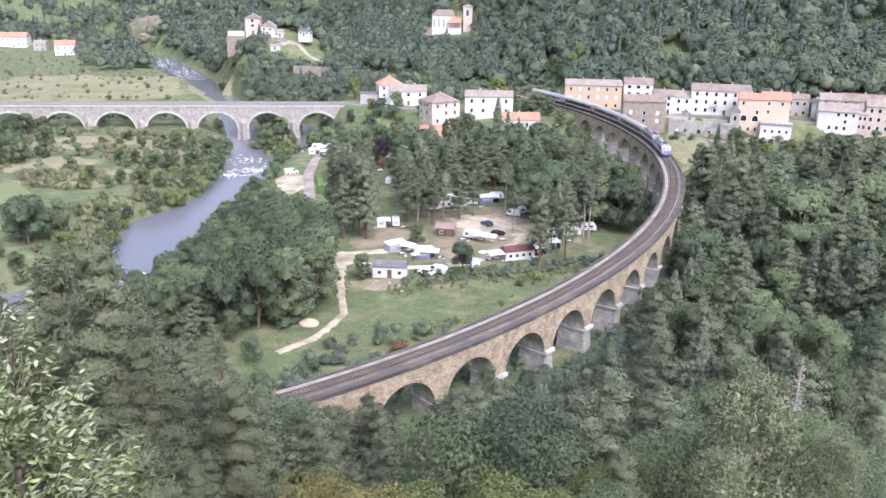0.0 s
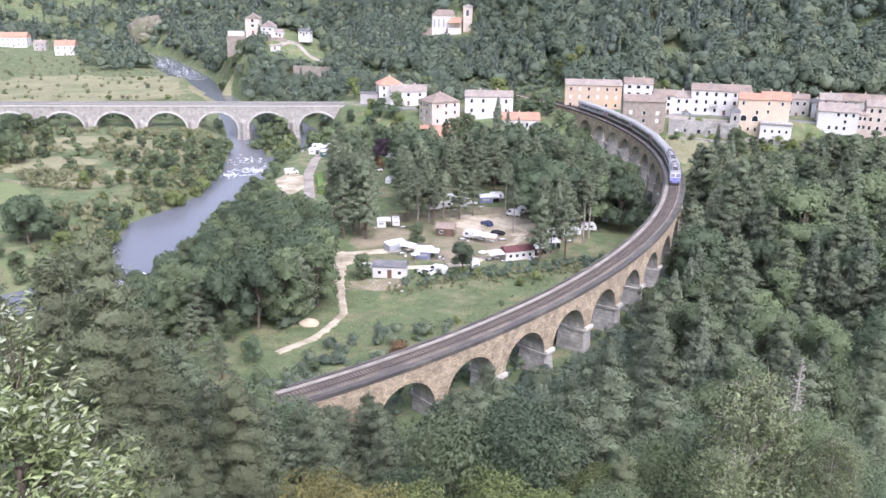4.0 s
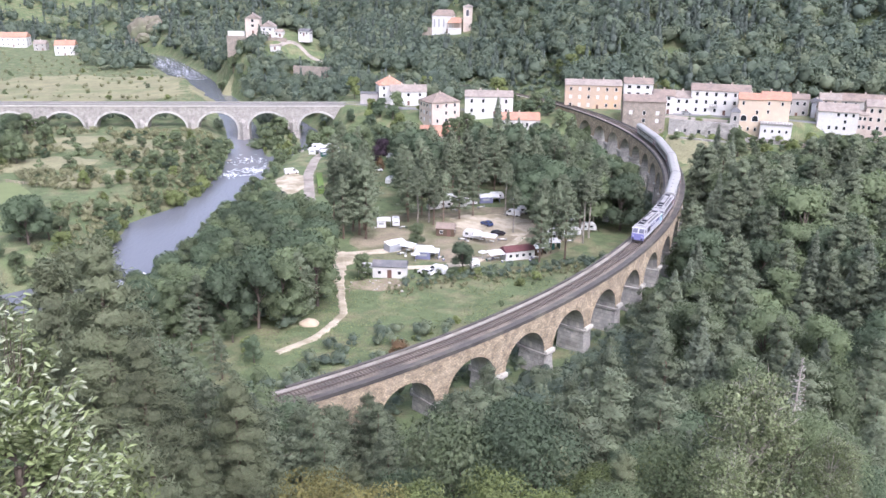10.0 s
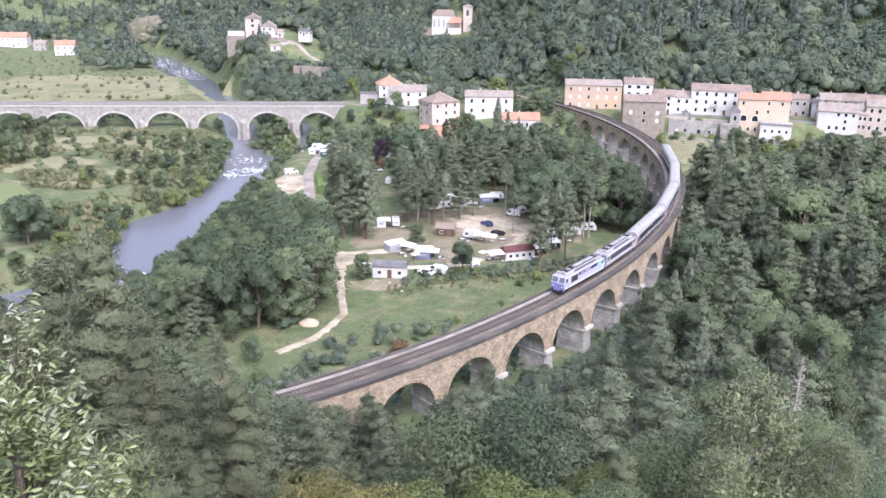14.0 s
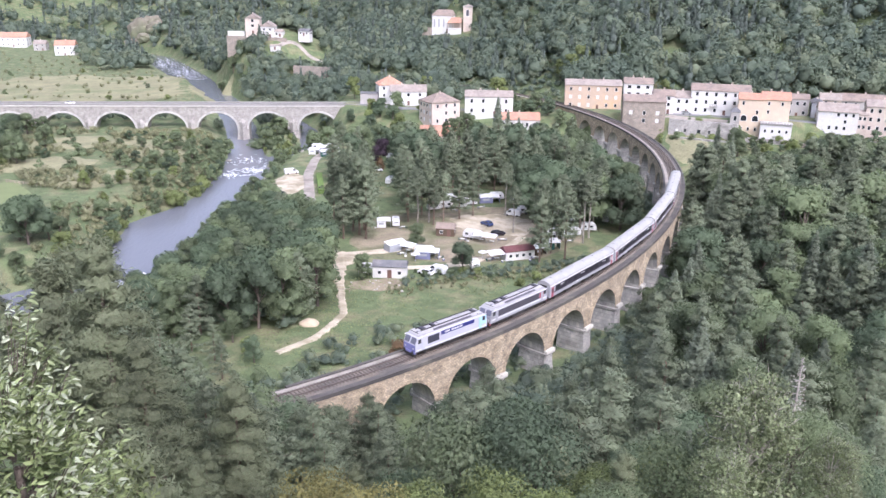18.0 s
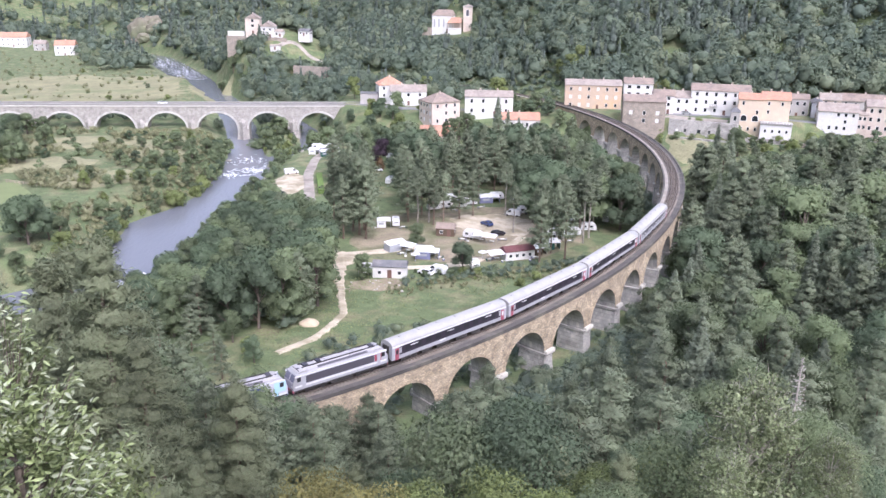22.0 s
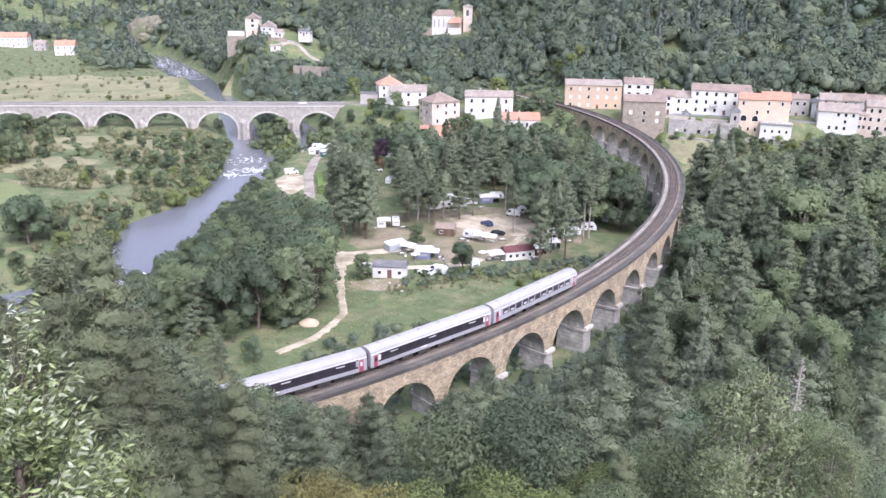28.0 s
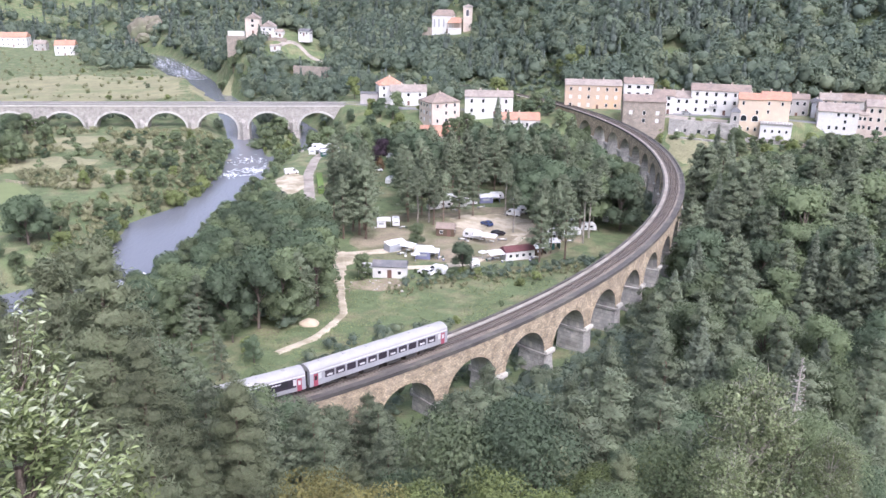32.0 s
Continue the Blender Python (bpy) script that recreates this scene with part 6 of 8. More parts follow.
# ---- vehicles and camping things ----
def car(x, y, rot, paint, label, z=None, van=False, name="parked_car", m=None):
    ob = thing(name, label, "car", m if m is not None else pose(x, y, (float(G(x, y)) + 0.12) if z is None else z, 0, 0, rot))
    L2, w = (2.15, 0.86) if not van else (2.6, 0.98)
    if van:
        prof = [(-L2, 0.3), (-L2, 1.9), (-L2 + 0.2, 2.15), (1.1, 2.1), (1.75, 1.25), (L2, 1.05), (L2, 0.3)]
    else:
        prof = [(-L2, 0.28), (-L2 - 0.02, 0.85), (-L2 + 0.35, 1.0), (-1.35, 1.45), (0.25, 1.48), (1.05, 0.98), (L2 - 0.1, 0.82), (L2, 0.6), (L2, 0.28)]
    part("body", prism("car_body", prof, -w, w, M[paint], 0.07, axis="y"), ob)
    gp = [(-1.6, 1.02), (-1.25, 1.4), (0.2, 1.43), (0.92, 1.0)] if not van else [(0.4, 1.3), (0.4, 2.0), (1.08, 2.0), (1.66, 1.28)]
    for sgn in (-1, 1):
        V = [(a, sgn * (w + 0.012), z_) for a, z_ in gp]
        part("side_window", mesh("side_window", V, [(0, 1, 2, 3) if sgn < 0 else (3, 2, 1, 0)], M["glass"]), ob)
    if not van:
        for xa, xb in (((0.98, 1.05), (0.3, 1.46)), ((-1.85, 1.12), (-1.38, 1.44))):
            d = 0.03 if xa[0] > 0 else -0.03
            V = [(xa[0] + d, -w + 0.12, xa[1]), (xa[0] + d, w - 0.12, xa[1]), (xb[0] + d, w - 0.16, xb[1]), (xb[0] + d, -w + 0.16, xb[1])]
            part("windscreen", mesh("windscreen", V, [(0, 1, 2, 3)], M["glass"]), ob)
    else:
        V = [(1.72, -w + 0.1, 1.32), (1.72, w - 0.1, 1.32), (1.16, w - 0.15, 2.06), (1.16, -w + 0.15, 2.06)]
        part("windscreen", mesh("windscreen", V, [(0, 1, 2, 3)], M["glass"]), ob)
    for sx in (-0.62, 0.64):
        for y_ in (-w, w):
            part("wheel", CAR_WHEEL, ob, m=Matrix.Translation((sx * L2, y_ * 0.97, 0.31)))
    for y_ in (-0.6, 0.6):
        part("headlight", box("headlight", L2 - 0.06, L2 + 0.03, y_ - 0.16, y_ + 0.16, 0.62, 0.78, M["lamp_glass"], 0.03), ob)
    return ob


def car_wheel():
    bm = bmesh.new()
    bmesh.ops.create_cone(bm, cap_ends=True, segments=14, radius1=0.31, radius2=0.31, depth=0.2, matrix=Matrix.Rotation(math.pi / 2, 4, "X"))
    return done(bm, "car_wheel", M["tyre"])


CAR_WHEEL = car_wheel()


def caravan(x, y, rot, L=4.6, label="white touring caravan parked on the campsite"):
    ob = thing("caravan", label, "caravan", pose(x, y, float(G(x, y)) + 0.12, 0, 0, rot), group="caravans")
    a = L / 2
    prof = [(-a, 0.5), (-a - 0.05, 1.5), (-a + 0.25, 2.35), (-a + 0.7, 2.58), (a - 0.9, 2.58), (a - 0.35, 2.3), (a + 0.05, 1.3), (a, 0.5)]
    part("shell", prism("caravan_shell", prof, -1.08, 1.08, M["white_shell"], 0.08, axis="y"), ob)
    for sgn in (-1, 1):
        for wx in (-a * 0.55, a * 0.3):
            part("window", side_panel("caravan_window", wx - 0.5, wx + 0.5, sgn * 1.08, 1.35, 1.95, M["glass"], 0.03), ob)
        part("stripe", side_panel("caravan_stripe", -a + 0.1, a - 0.1, sgn * 1.08, 0.95, 1.08, M["canvas_grey"], 0.02), ob)
        part("wheel", CAR_WHEEL, ob, m=Matrix.Translation((-0.1, sgn * 0.98, 0.31)))
    part("door", side_panel("caravan_door", a * 0.68, a * 0.68 + 0.6, -1.08, 0.6, 2.2, M["frame_white"], 0.03), ob)
    for sx in (-1, 1):
        V = [(sx * (a + 0.06), -0.75, 1.5), (sx * (a + 0.06), 0.75, 1.5), (sx * (a - 0.18), 0.7, 2.08), (sx * (a - 0.18), -0.7, 2.08)]
        part("end_window", mesh("end_window", V, [(0, 1, 2, 3)], M["glass"]), ob)
    part("roof_hatch", box("hatch", -0.35, 0.35, -0.3, 0.3, 2.57, 2.68, M["canvas_grey"], 0.03), ob)
    part("drawbar", box("drawbar", a, a + 1.1, -0.06, 0.06, 0.42, 0.54, M["steel_dark"]), ob)
    part("jockey_wheel", box("jockey", a + 0.85, a + 1.0, -0.06, 0.06, 0, 0.45, M["steel_dark"]), ob)
    return ob


def awning(x, y, rot, w=4.0, d=2.6, label="white awning tent beside a caravan", wall="canvas", open_=False, h0=2.0, h1=2.45):
    ob = thing("awning", label, "awning", pose(x, y, float(G(x, y)) + 0.1, 0, 0, rot), group="awnings")
    a, b = w / 2, d / 2
    V = [(-a, -b, h0), (0, -b, h0 + 0.12), (a, -b, h0), (-a, b, h1), (0, b, h1 + 0.12), (a, b, h1)]
    V += [(p[0], p[1], p[2] - 0.05) for p in V]
    part("canopy", mesh("canopy", V, [(0, 1, 4, 3), (1, 2, 5, 4), (6, 9, 10, 7), (7, 10, 11, 8), (0, 6, 7, 1), (1, 7, 8, 2), (3, 4, 10, 9), (4, 5, 11, 10), (0, 3, 9, 6), (2, 8, 11, 5)], M["canvas"]), ob)
    for px in (-a + 0.05, a - 0.05):
        for py, hh in ((-b + 0.05, h0), (b - 0.05, h1)):
            part("pole", tube("pole", px, py, 0, hh - 0.05, 0.03, 0.03, M["canvas_grey"], 6), ob)
    if not open_:
        part("front_wall", box("front", -a, a * 0.3, -b, -b + 0.04, 0.02, h0 - 0.06, M[wall]), ob)
        part("front_window", box("clear", -a * 0.7, 0.0, -b - 0.02, -b, 0.9, 1.6, M["canvas_grey"]), ob)
        for sx in (-1, 1):
            part("side_wall", box("side", *sorted((sx * a, sx * (a - 0.04))), -b + 0.06, b, 0.02, h0 - 0.1, M[wall]), ob)
    else:
        part("table", box("table", -0.7, 0.7, -0.4, 0.4, 0.68, 0.73, M["frame_white"]), ob)
        for px in (-0.6, 0.6):
            part("table_leg", tube("leg", px, 0, 0, 0.68, 0.03, 0.03, M["canvas_grey"], 6), ob)
    return ob


def cabin(x, y, rot, w, d, h, wall, roof, label, name="cabin", pitch=0.3, dark_door=True, cols=2):
    return house(x, y, w, d, h, rot, wall, roof, label, 1, cols, pitch, z=float(G(x, y)) + 0.1, base=0.6, chimneys=0, side_cols=1, name=name, eave=0.3, win=(0.8, 0.8), door=dark_door)


# ground of the campsite, paths and fields
blob("pavement", 8, 240, 44, 30, 14, M["dirt"], "bare trodden campsite earth", "ground", 0.05, wob=0.1)
blob("pavement", -16, 194, 8, 5, 20, M["dirt"], "bare stony earth below the shed", "ground", 0.07)
blob("pavement", 17, 249, 16, 13, 0, M["gravel"], "pale gravel parking area", "ground", 0.09)
blob("pavement", -57, 297, 8, 19, 8, M["gravel"], "pale gravel by the river", "ground", 0.08)
blob("pavement", -27.5, 214, 5, 6, 0, M["gravel"], "pale gravel junction of camp tracks", "ground", 0.085)
strip("pavement", [(-29, 217), (-27.2, 206), (-24.8, 190), (-22.1, 173.5), (-26.3, 160), (-33, 151.5)], [2.2, 1.7, 0.95, 0.95, 1.0, 0.9], M["gravel"], "pale dirt track", "track", 0.26, 1.2, 0.35)
strip("pavement", [(-32, 216), (-22, 219), (-14.8, 221.5), (-7, 226)], [2.2, 2.4, 2.4, 2.0], M["gravel"], "pale camp track", "track", 0.13, 1.2, 0.3)
strip("pavement", [(-12, 207), (-3, 208), (7, 211.5), (16.8, 222.5), (23.4, 236)], [1.5, 1.6, 1.7, 1.6, 1.5], M["gravel"], "pale camp track", "track", 0.14, 1.2, 0.3)
strip("pavement", [(-48, 380), (-53, 340), (-51.9, 311.5), (-46.1, 278.5), (-39.5, 246), (-30.4, 219.5)], [2, 2, 2.2, 2, 1.8, 1.8], M["cess"], "worn asphalt lane down to the campsite", "lane", 0.14, 1.5, 0.15)
blob("pavement", -226, 552, 84, 66, -24, M["field"], "dry tussocky field", "field", 0.45, 10, 60)
blob("pavement", -290, 520, 60, 50, -10, M["field"], "dry tussocky field", "field", 0.42, 8, 50)
blob("pavement", -143, 262, 9, 34, 27, M["lawn"], "bright mown meadow", "meadow", 0.35, wob=0.08)
blob("pavement", 101, 338, 8, 22, 8, M["field"], "yellowish grass slope below the village wall", "meadow", 0.12)
blob("pavement", -76, 512, 19, 14, 0, M["lawn"], "small bright meadow above the bridge", "meadow", 0.2)
for cx_, cy_, rx_, ry_ in ((-116, 345, 16, 18), (-128, 300, 16, 14), (-165, 365, 26, 16), (-130, 372, 22, 11), (-160, 322, 20, 14), (-112, 262, 7, 10)):
    blob("pavement", cx_, cy_, rx_, ry_, 10, M["field"], "dry grass clearing by the river", "ground", 0.4)

# camp
caravan(-14.6, 246, 96, 4.8)
awning(-18.2, 245, 4, 4.2, 3.0)
for k, (x, y, r) in enumerate(((-3.2, 264, 20), (1.0, 266.5, 8), (5.2, 267.5, -10), (9.0, 271, 14), (2.5, 275, 0), (-2.5, 272, 30))):
    caravan(x, y, r, 4.4 + 0.3 * (k % 3))
awning(15.5, 275, 5, 7.0, 3.4, "white awning with blue side walls", "canvas_blue")
caravan(18.2, 278.2, 4, 5.0)
caravan(24.3, 274, 60, 4.6)
car(22.3, 258.5, 160, "car_white", "white van parked under pines", van=True)
caravan(26.5, 261, 15, 5.0)
car(13.4, 247.4, 130, "car_blue", "blue estate car parked on gravel")
car(16.3, 237.4, 20, "car_dark", "dark car parked beside a caravan")
cabin(0.8, 237.5, -8, 5.4, 4.0, 2.3, "wood_dark", "roof_brown", "small dark wooden cabin")
caravan(8.7, 233.5, -24, 5.6, "white caravan with a long awning")
awning(11.0, 230.6, -24, 4.6, 2.6, "white open sun canopy", open_=True)
awning(14.0, 229.3, -24, 2.8, 2.4, "white open sun canopy", open_=True)
cabin(-13.4, 200.8, -3, 8.6, 3.8, 2.9, "white_wall", "roof_slate", "white shed with a slate-grey roof and brown door", "shed", cols=3)
awning(-19.6, 200.9, -3, 3.4, 3.4, "lean-to roof beside the shed", "canvas_grey", True, 2.2, 2.7)
awning(-13.2, 222.4, 35, 6.0, 3.2, "white tent canopy by the camp track", "canvas_grey", False)
awning(-9.6, 220.0, -30, 4.0, 3.0, "white tent canopy by the camp track", open_=True)
caravan(-5.0, 217.6, -6, 5.6)
awning(-4.2, 215.3, -6, 6.4, 2.8, "white awning with blue side walls", "canvas_blue")
car(-4.3, 202.2, 150, "car_white", "white car parked by the shed")
car(-1.4, 203.2, 150, "car_white", "white van parked by the shed", van=True)
caravan(8.3, 207.0, 100, 4.0)
cabin(20.4, 216.6, 20, 8.6, 3.6, 2.5, "white_wall", "roof_red", "white mobile home with a dark red roof", "mobile_home", 0.3, False, 4)
awning(14.6, 214.2, 18, 4.8, 3.2, "white open sun canopy", open_=True)
awning(26.6, 220.5, 20, 3.4, 3.2, "dark lean-to beside the mobile home", "wood_dark")
awning(30.4, 225.5, 12, 5.0, 3.2, "dark green tarpaulin shelter", "tarp_green")
for x, y, r in ((37.8, 262, 30), (33.4, 237.2, -20), (38.6, 238, 10), (57, 279, 80), (51.8, 253.2, 60), (44, 243, 0)):
    caravan(x, y, r, 4.6)
awning(39.2, 248.5, 0, 3.4, 3.2, "white square canopy on poles", open_=True)
awning(35.3, 233.8, 8, 4.6, 2.6, "white open sun canopy", open_=True)
caravan(-54.8, 357, 20, 5.2)
caravan(-49.6, 356, 95, 5.4)
awning(-49.5, 344.5, 15, 4.6, 3, "dark green tarpaulin shelter", "tarp_green")
awning(-55, 348.5, 5, 4.4, 3, "white awning tent beside a caravan")
awning(-52, 352.8, 10, 5.2, 3, "white awning with grey side walls", "canvas_grey")
caravan(-47, 351, 15, 5)
car(-58.3, 312, 28, "car_white", "white motor caravan parked beside the river", van=True)
car(-57.2, 281.6, -60, "car_silver", "silver car on the riverside gravel")
car(-55.4, 278.8, -60, "car_dark", "dark blue car on the riverside gravel")
caravan(-22.3, 338, 85, 5)
caravan(-19.6, 299, 75, 5.2)
car(-26, 318, 10, "car_white", "white car between the trees")
car(35.3, 322, 20, "car_white", "white car between the trees")
caravan(38.5, 324, 10, 4.6)
caravan(59.5, 341, 15, 4.6)
car(55.5, 340, 80, "car_silver", "silver car between the trees")
car(134, 369.5, -4, "car_red", "dark red car parked on the village street")
car(107, 371.0, -4, "car_silver", "silver car parked on the village street")

# tables, chairs, parasols and cool boxes round the pitches
def camp_table(x, y, rot):
    ob = thing("camp_table", "white folding camping table on the pitch", "table", pose(x, y, float(G(x, y)) + 0.12, 0, 0, rot), group="camping tables")
    part("tabletop", box("tabletop", -0.6, 0.6, -0.4, 0.4, 0.68, 0.73, M["frame_white"], 0.02), ob)
    for dx in (-0.5, 0.5):
        for dy in (-0.3, 0.3):
            part("leg", tube("table_leg", dx, dy, 0, 0.69, 0.02, 0.02, M["canvas_grey"], 6), ob)
    return ob


def camp_chair(x, y, rot, cloth):
    ob = thing("camp_chair", "folding camping chair beside a table", "chair", pose(x, y, float(G(x, y)) + 0.12, 0, 0, rot), group="camping chairs")
    part("seat", box("chair_seat", -0.25, 0.25, -0.25, 0.25, 0.4, 0.45, M[cloth], 0.01), ob)
    part("backrest", box("chair_back", -0.25, 0.25, 0.22, 0.28, 0.45, 0.95, M[cloth], 0.01), ob)
    for dx in (-0.22, 0.22):
        for dy in (-0.22, 0.22):
            part("leg", tube("chair_leg", dx, dy, 0, 0.41, 0.018, 0.018, M["steel_dark"], 6), ob)
    return ob


def parasol(x, y, cloth, label):
    ob = thing("parasol", label, "parasol", pose(x, y, float(G(x, y)) + 0.12), group="parasols")
    part("pole", tube("parasol_pole", 0, 0, 0, 2.2, 0.025, 0.025, M["frame_white"], 6), ob)
    part("base", tube("parasol_base", 0, 0, 0, 0.1, 0.28, 0.22, M["concrete"], 10), ob)
    bm = bmesh.new()
    bmesh.ops.create_cone(bm, cap_ends=False, segments=8, radius1=1.35, radius2=0.03, depth=0.5, matrix=Matrix.Translation((0, 0, 2.2)))
    part("canopy", done(bm, "parasol_canopy", M[cloth]), ob)
    return ob


for k, (x, y, r) in enumerate(((-11.2, 217.4, 10), (-1.0, 214.2, 30), (5.6, 231.2, -20), (17.2, 231.5, 5), (-12.2, 242.6, 15), (12.6, 213.2, 40), (25.2, 215.5, 20), (36.5, 230.8, 10), (3.4, 262.4, 0), (12.4, 266.4, 25), (41.5, 245.4, 60), (29.0, 262.5, 80))):
    camp_table(x, y, r)
    for q in (-1, 1):
        camp_chair(x + 0.95 * q * math.cos(radians(r)), y + 0.95 * q * math.sin(radians(r)), r - 90 * q, ("canvas_blue", "canvas_grey", "tarp_green")[(k + (q > 0)) % 3])
parasol(-7.4, 212.6, "canvas", "white parasol over a camping table")
parasol(10.8, 215.2, "canvas", "white parasol over a camping table")
parasol(31.2, 240.6, "canvas_blue", "blue parasol among the caravans")
for k, (x, y) in enumerate(((-10.2, 216.2), (0.2, 213.4), (-20.6, 242.8), (16.0, 212.5), (7.2, 230.6), (23.6, 213.8), (34.0, 232.0))):
    ob = thing("cool_box", "pale plastic cool box on the grass", "cool box", pose(x, y, float(G(x, y)) + 0.12, 0, 0, k * 40), group="cool boxes")
    part("box_body", box("cool_body", -0.32, 0.32, -0.2, 0.2, 0, 0.36, M["canvas_blue" if k % 2 else "frame_white"], 0.03), ob)
    part("lid", box("cool_lid", -0.33, 0.33, -0.21, 0.21, 0.36, 0.44, M["frame_white"], 0.02), ob)

# sand heap, boom gate, hedge
bm = bmesh.new()
bmesh.ops.create_icosphere(bm, subdivisions=3, radius=1.0)
for v in bm.verts:
    nn = noise.noise(v.co * 1.7) * 0.18
    v.co = Vector((v.co.x * 2.3, v.co.y * 1.7, max(v.co.z, -0.15) * 1.45 * (1 - 0.35 * math.hypot(v.co.x, v.co.y)))) * (1 + nn)
thing("sand_mound", "heap of pale orange sand in the meadow", "sand heap", pose(-28.9, 167.5, float(G(-28.9, 167.5)) + 0.1), done(bm, "sand_heap", M["sand"], smooth=True))
gate = thing("boom_gate", "white wooden boom across the dirt track", "barrier", pose(-24.9, 187.8, float(G(-24.9, 187.8)) + 0.1))
part("beam", box("beam", -2.6, 2.6, -0.06, 0.06, 0.85, 1.0, M["wood_pale"]), gate)
for x in (-2.5, 2.5):
    part("post", box("post", x - 0.09, x + 0.09, -0.09, 0.09, 0, 1.05, M["wood_pale"]), gate)
hd = thing("hedge", "bright green clipped hedge beside the lane", "hedge", pose(-45.0, 296, float(G(-45, 296)) + 0.05, 0, 0, 10))
part("hedge_body", box("hedge", -1.1, 1.1, -13, 13, 0, 1.5, M["hedge"], 0.15), hd)

# village street, walls
def village_wall(x0, y0, x1, y1, z0, z1, thick, material, label):
    d = math.hypot(x1 - x0, y1 - y0)
    me = box("village_wall", 0, d, -thick / 2, thick / 2, z0, z1, M[material], 0.0, True)
    return thing("retaining_wall", label, "wall", pose(x0, y0, 0, 0, 0, math.degrees(math.atan2(y1 - y0, x1 - x0))), me, kind="structure")


village_wall(95.5, 355.2, 121, 343.5, -10.5, -0.6, 0.9, "stone_grey", "rough stone retaining wall below the village street")
RETAIN = [ob for ob in scene.objects if ob.name.startswith("retaining_wall")][0]
for d, z0, w, h, m in ((3.0, -6.8, 1.2, 2.1, "frame_white"), (6.6, -5.6, 0.8, 1.3, "glass"), (12.0, -5.8, 1.3, 1.5, "glass"), (16.5, -5.6, 0.8, 1.2, "glass")):
    part("wall_opening", box("wall_opening", d, d + w, -0.52, -0.4, z0, z0 + h, M[m]), RETAIN, "small door or window in the wall")
village_wall(97.5, 349.5, 120, 339.3, -13, -7.2, 0.8, "stone_grey", "lower stone terrace wall")
village_wall(124.8, 344.6, 143.4, 338.9, -14, -6.3, 0.9, "stone_grey", "stone wall below the terrace house")
village_wall(143.6, 338.8, 160, 333.5, -13, -7.2, 0.9, "stone_house", "stone wall below the village houses")
strip("pavement", [(92, 372), (104, 361), (120, 354)], [4, 4.5, 4.5], M["cess"], "worn grey forecourt along the village wall", "pavement", 0.12, 2.0, 0.1)
far_wood("far_woodland", (62, 215, 372, 425), 170, 17, "bushy trees at the foot of the wooded slope", 0.0, 5, 9, lambda x, y: y > 399 - max(x - 110, 0) * 0.3 and y < 420 - max(x - 110, 0) * 0.3 and math.hypot(x - 91, y - 402) > 11 and math.hypot(x - 181, y - 378) > 14, 2.6)
strip("road", [(40, 405), (80, 384), (98, 372), (125, 366), (150, 358.5), (172, 349), (240, 325)], [2.6] * 7, M["road"], "village street", "street", 0.16, 2.0, 0.0)
strip("road", [(-42, 412), (-20, 400), (10, 398), (40, 405)], [3] * 4, M["road"], "road from the bridge to the village", "road", 0.16, 2.0, 0.0)
strip("road", [(-109, 563), (-103, 570), (-97, 569), (-90, 562), (-81, 561), (-70, 556), (-52, 520)], [1.7] * 7, M["cess"], "hill road past the houses on the spur", "road", 0.3, 2.0, 0.0)
village_wall(-144, 569.5, -133, 568.5, 14.2, 17.2, 0.8, "white_wall", "white terrace wall before the tall house on the spur")
village_wall(-145, 569.9, -132.8, 568.8, -2, 14.19, 1.4, "stone_house", "rough stone foundation of the spur terrace")
village_wall(-133, 568.4, -105, 567, 6, 13.4, 0.8, "stone_house", "low stone terrace wall below the spur houses")
village_wall(-95, 532, -70, 525, -8, -0.5, 0.8, "stone_house", "stone wall of the hill road")


# rocky outcrop above the upper river, fence of the mown meadow
for k, (x, y, a, b, c) in enumerate(((-303, 836, 10, 7, 8), (-291, 832, 8, 6, 5), (-281, 836, 9, 6, 8), (-297, 842, 12, 6, 12), (-286, 843, 9, 5, 12))):
    bm = bmesh.new()
    bmesh.ops.create_icosphere(bm, subdivisions=3, radius=1.0)
    for v in bm.verts:
        v.co *= 1 + 0.4 * noise.noise(v.co * 1.6 + Vector((k * 4.1, 2, 0))) + 0.15 * noise.noise(v.co * 5.0 + Vector((k, 0, 3)))
    thing("rock_outcrop", "pale craggy rock face among the trees", "rock", Matrix.Translation((x, y, float(G(x, y)) + c * 0.25)) @ Matrix.Diagonal((a, b, c, 1)), done(bm, "outcrop", M["crag"]), group="rocks")
fence = thing("meadow_fence", "low whitish fence along the mown meadow", "fence", pose(-158, 293.5, float(G(-150, 290)), 0, 0, -20))
for k in range(10):
    part("post", box("fence_post", k * 2.0 - 0.08, k * 2.0 + 0.08, -0.08, 0.08, -0.3, 1.25, M["wood_pale"]), fence)
for z in (0.5, 1.0):
    part("rail", box("fence_rail", -0.1, 18.1, -0.05, 0.05, z, z + 0.16, M["wood_pale"]), fence)


# ---- far woods ----
def clear_of_houses(x, y):
    for a, b, r in ((-395, 806, 26), (-365, 790, 14), (-337, 772, 20), (-293, 762, 14), (-130, 576, 9), (-116, 574, 9), (-98, 570, 14), (4, 612, 19), (-290, 832, 17), (-90, 560, 14), (-111, 558, 7)):
        dx, dy = x - a, y - b
        # the house and the ground before it
        if math.hypot(dx, dy) < r or (abs(dx) < r * 0.8 and -r * 1.3 < dy < 0):
            return False
    return True


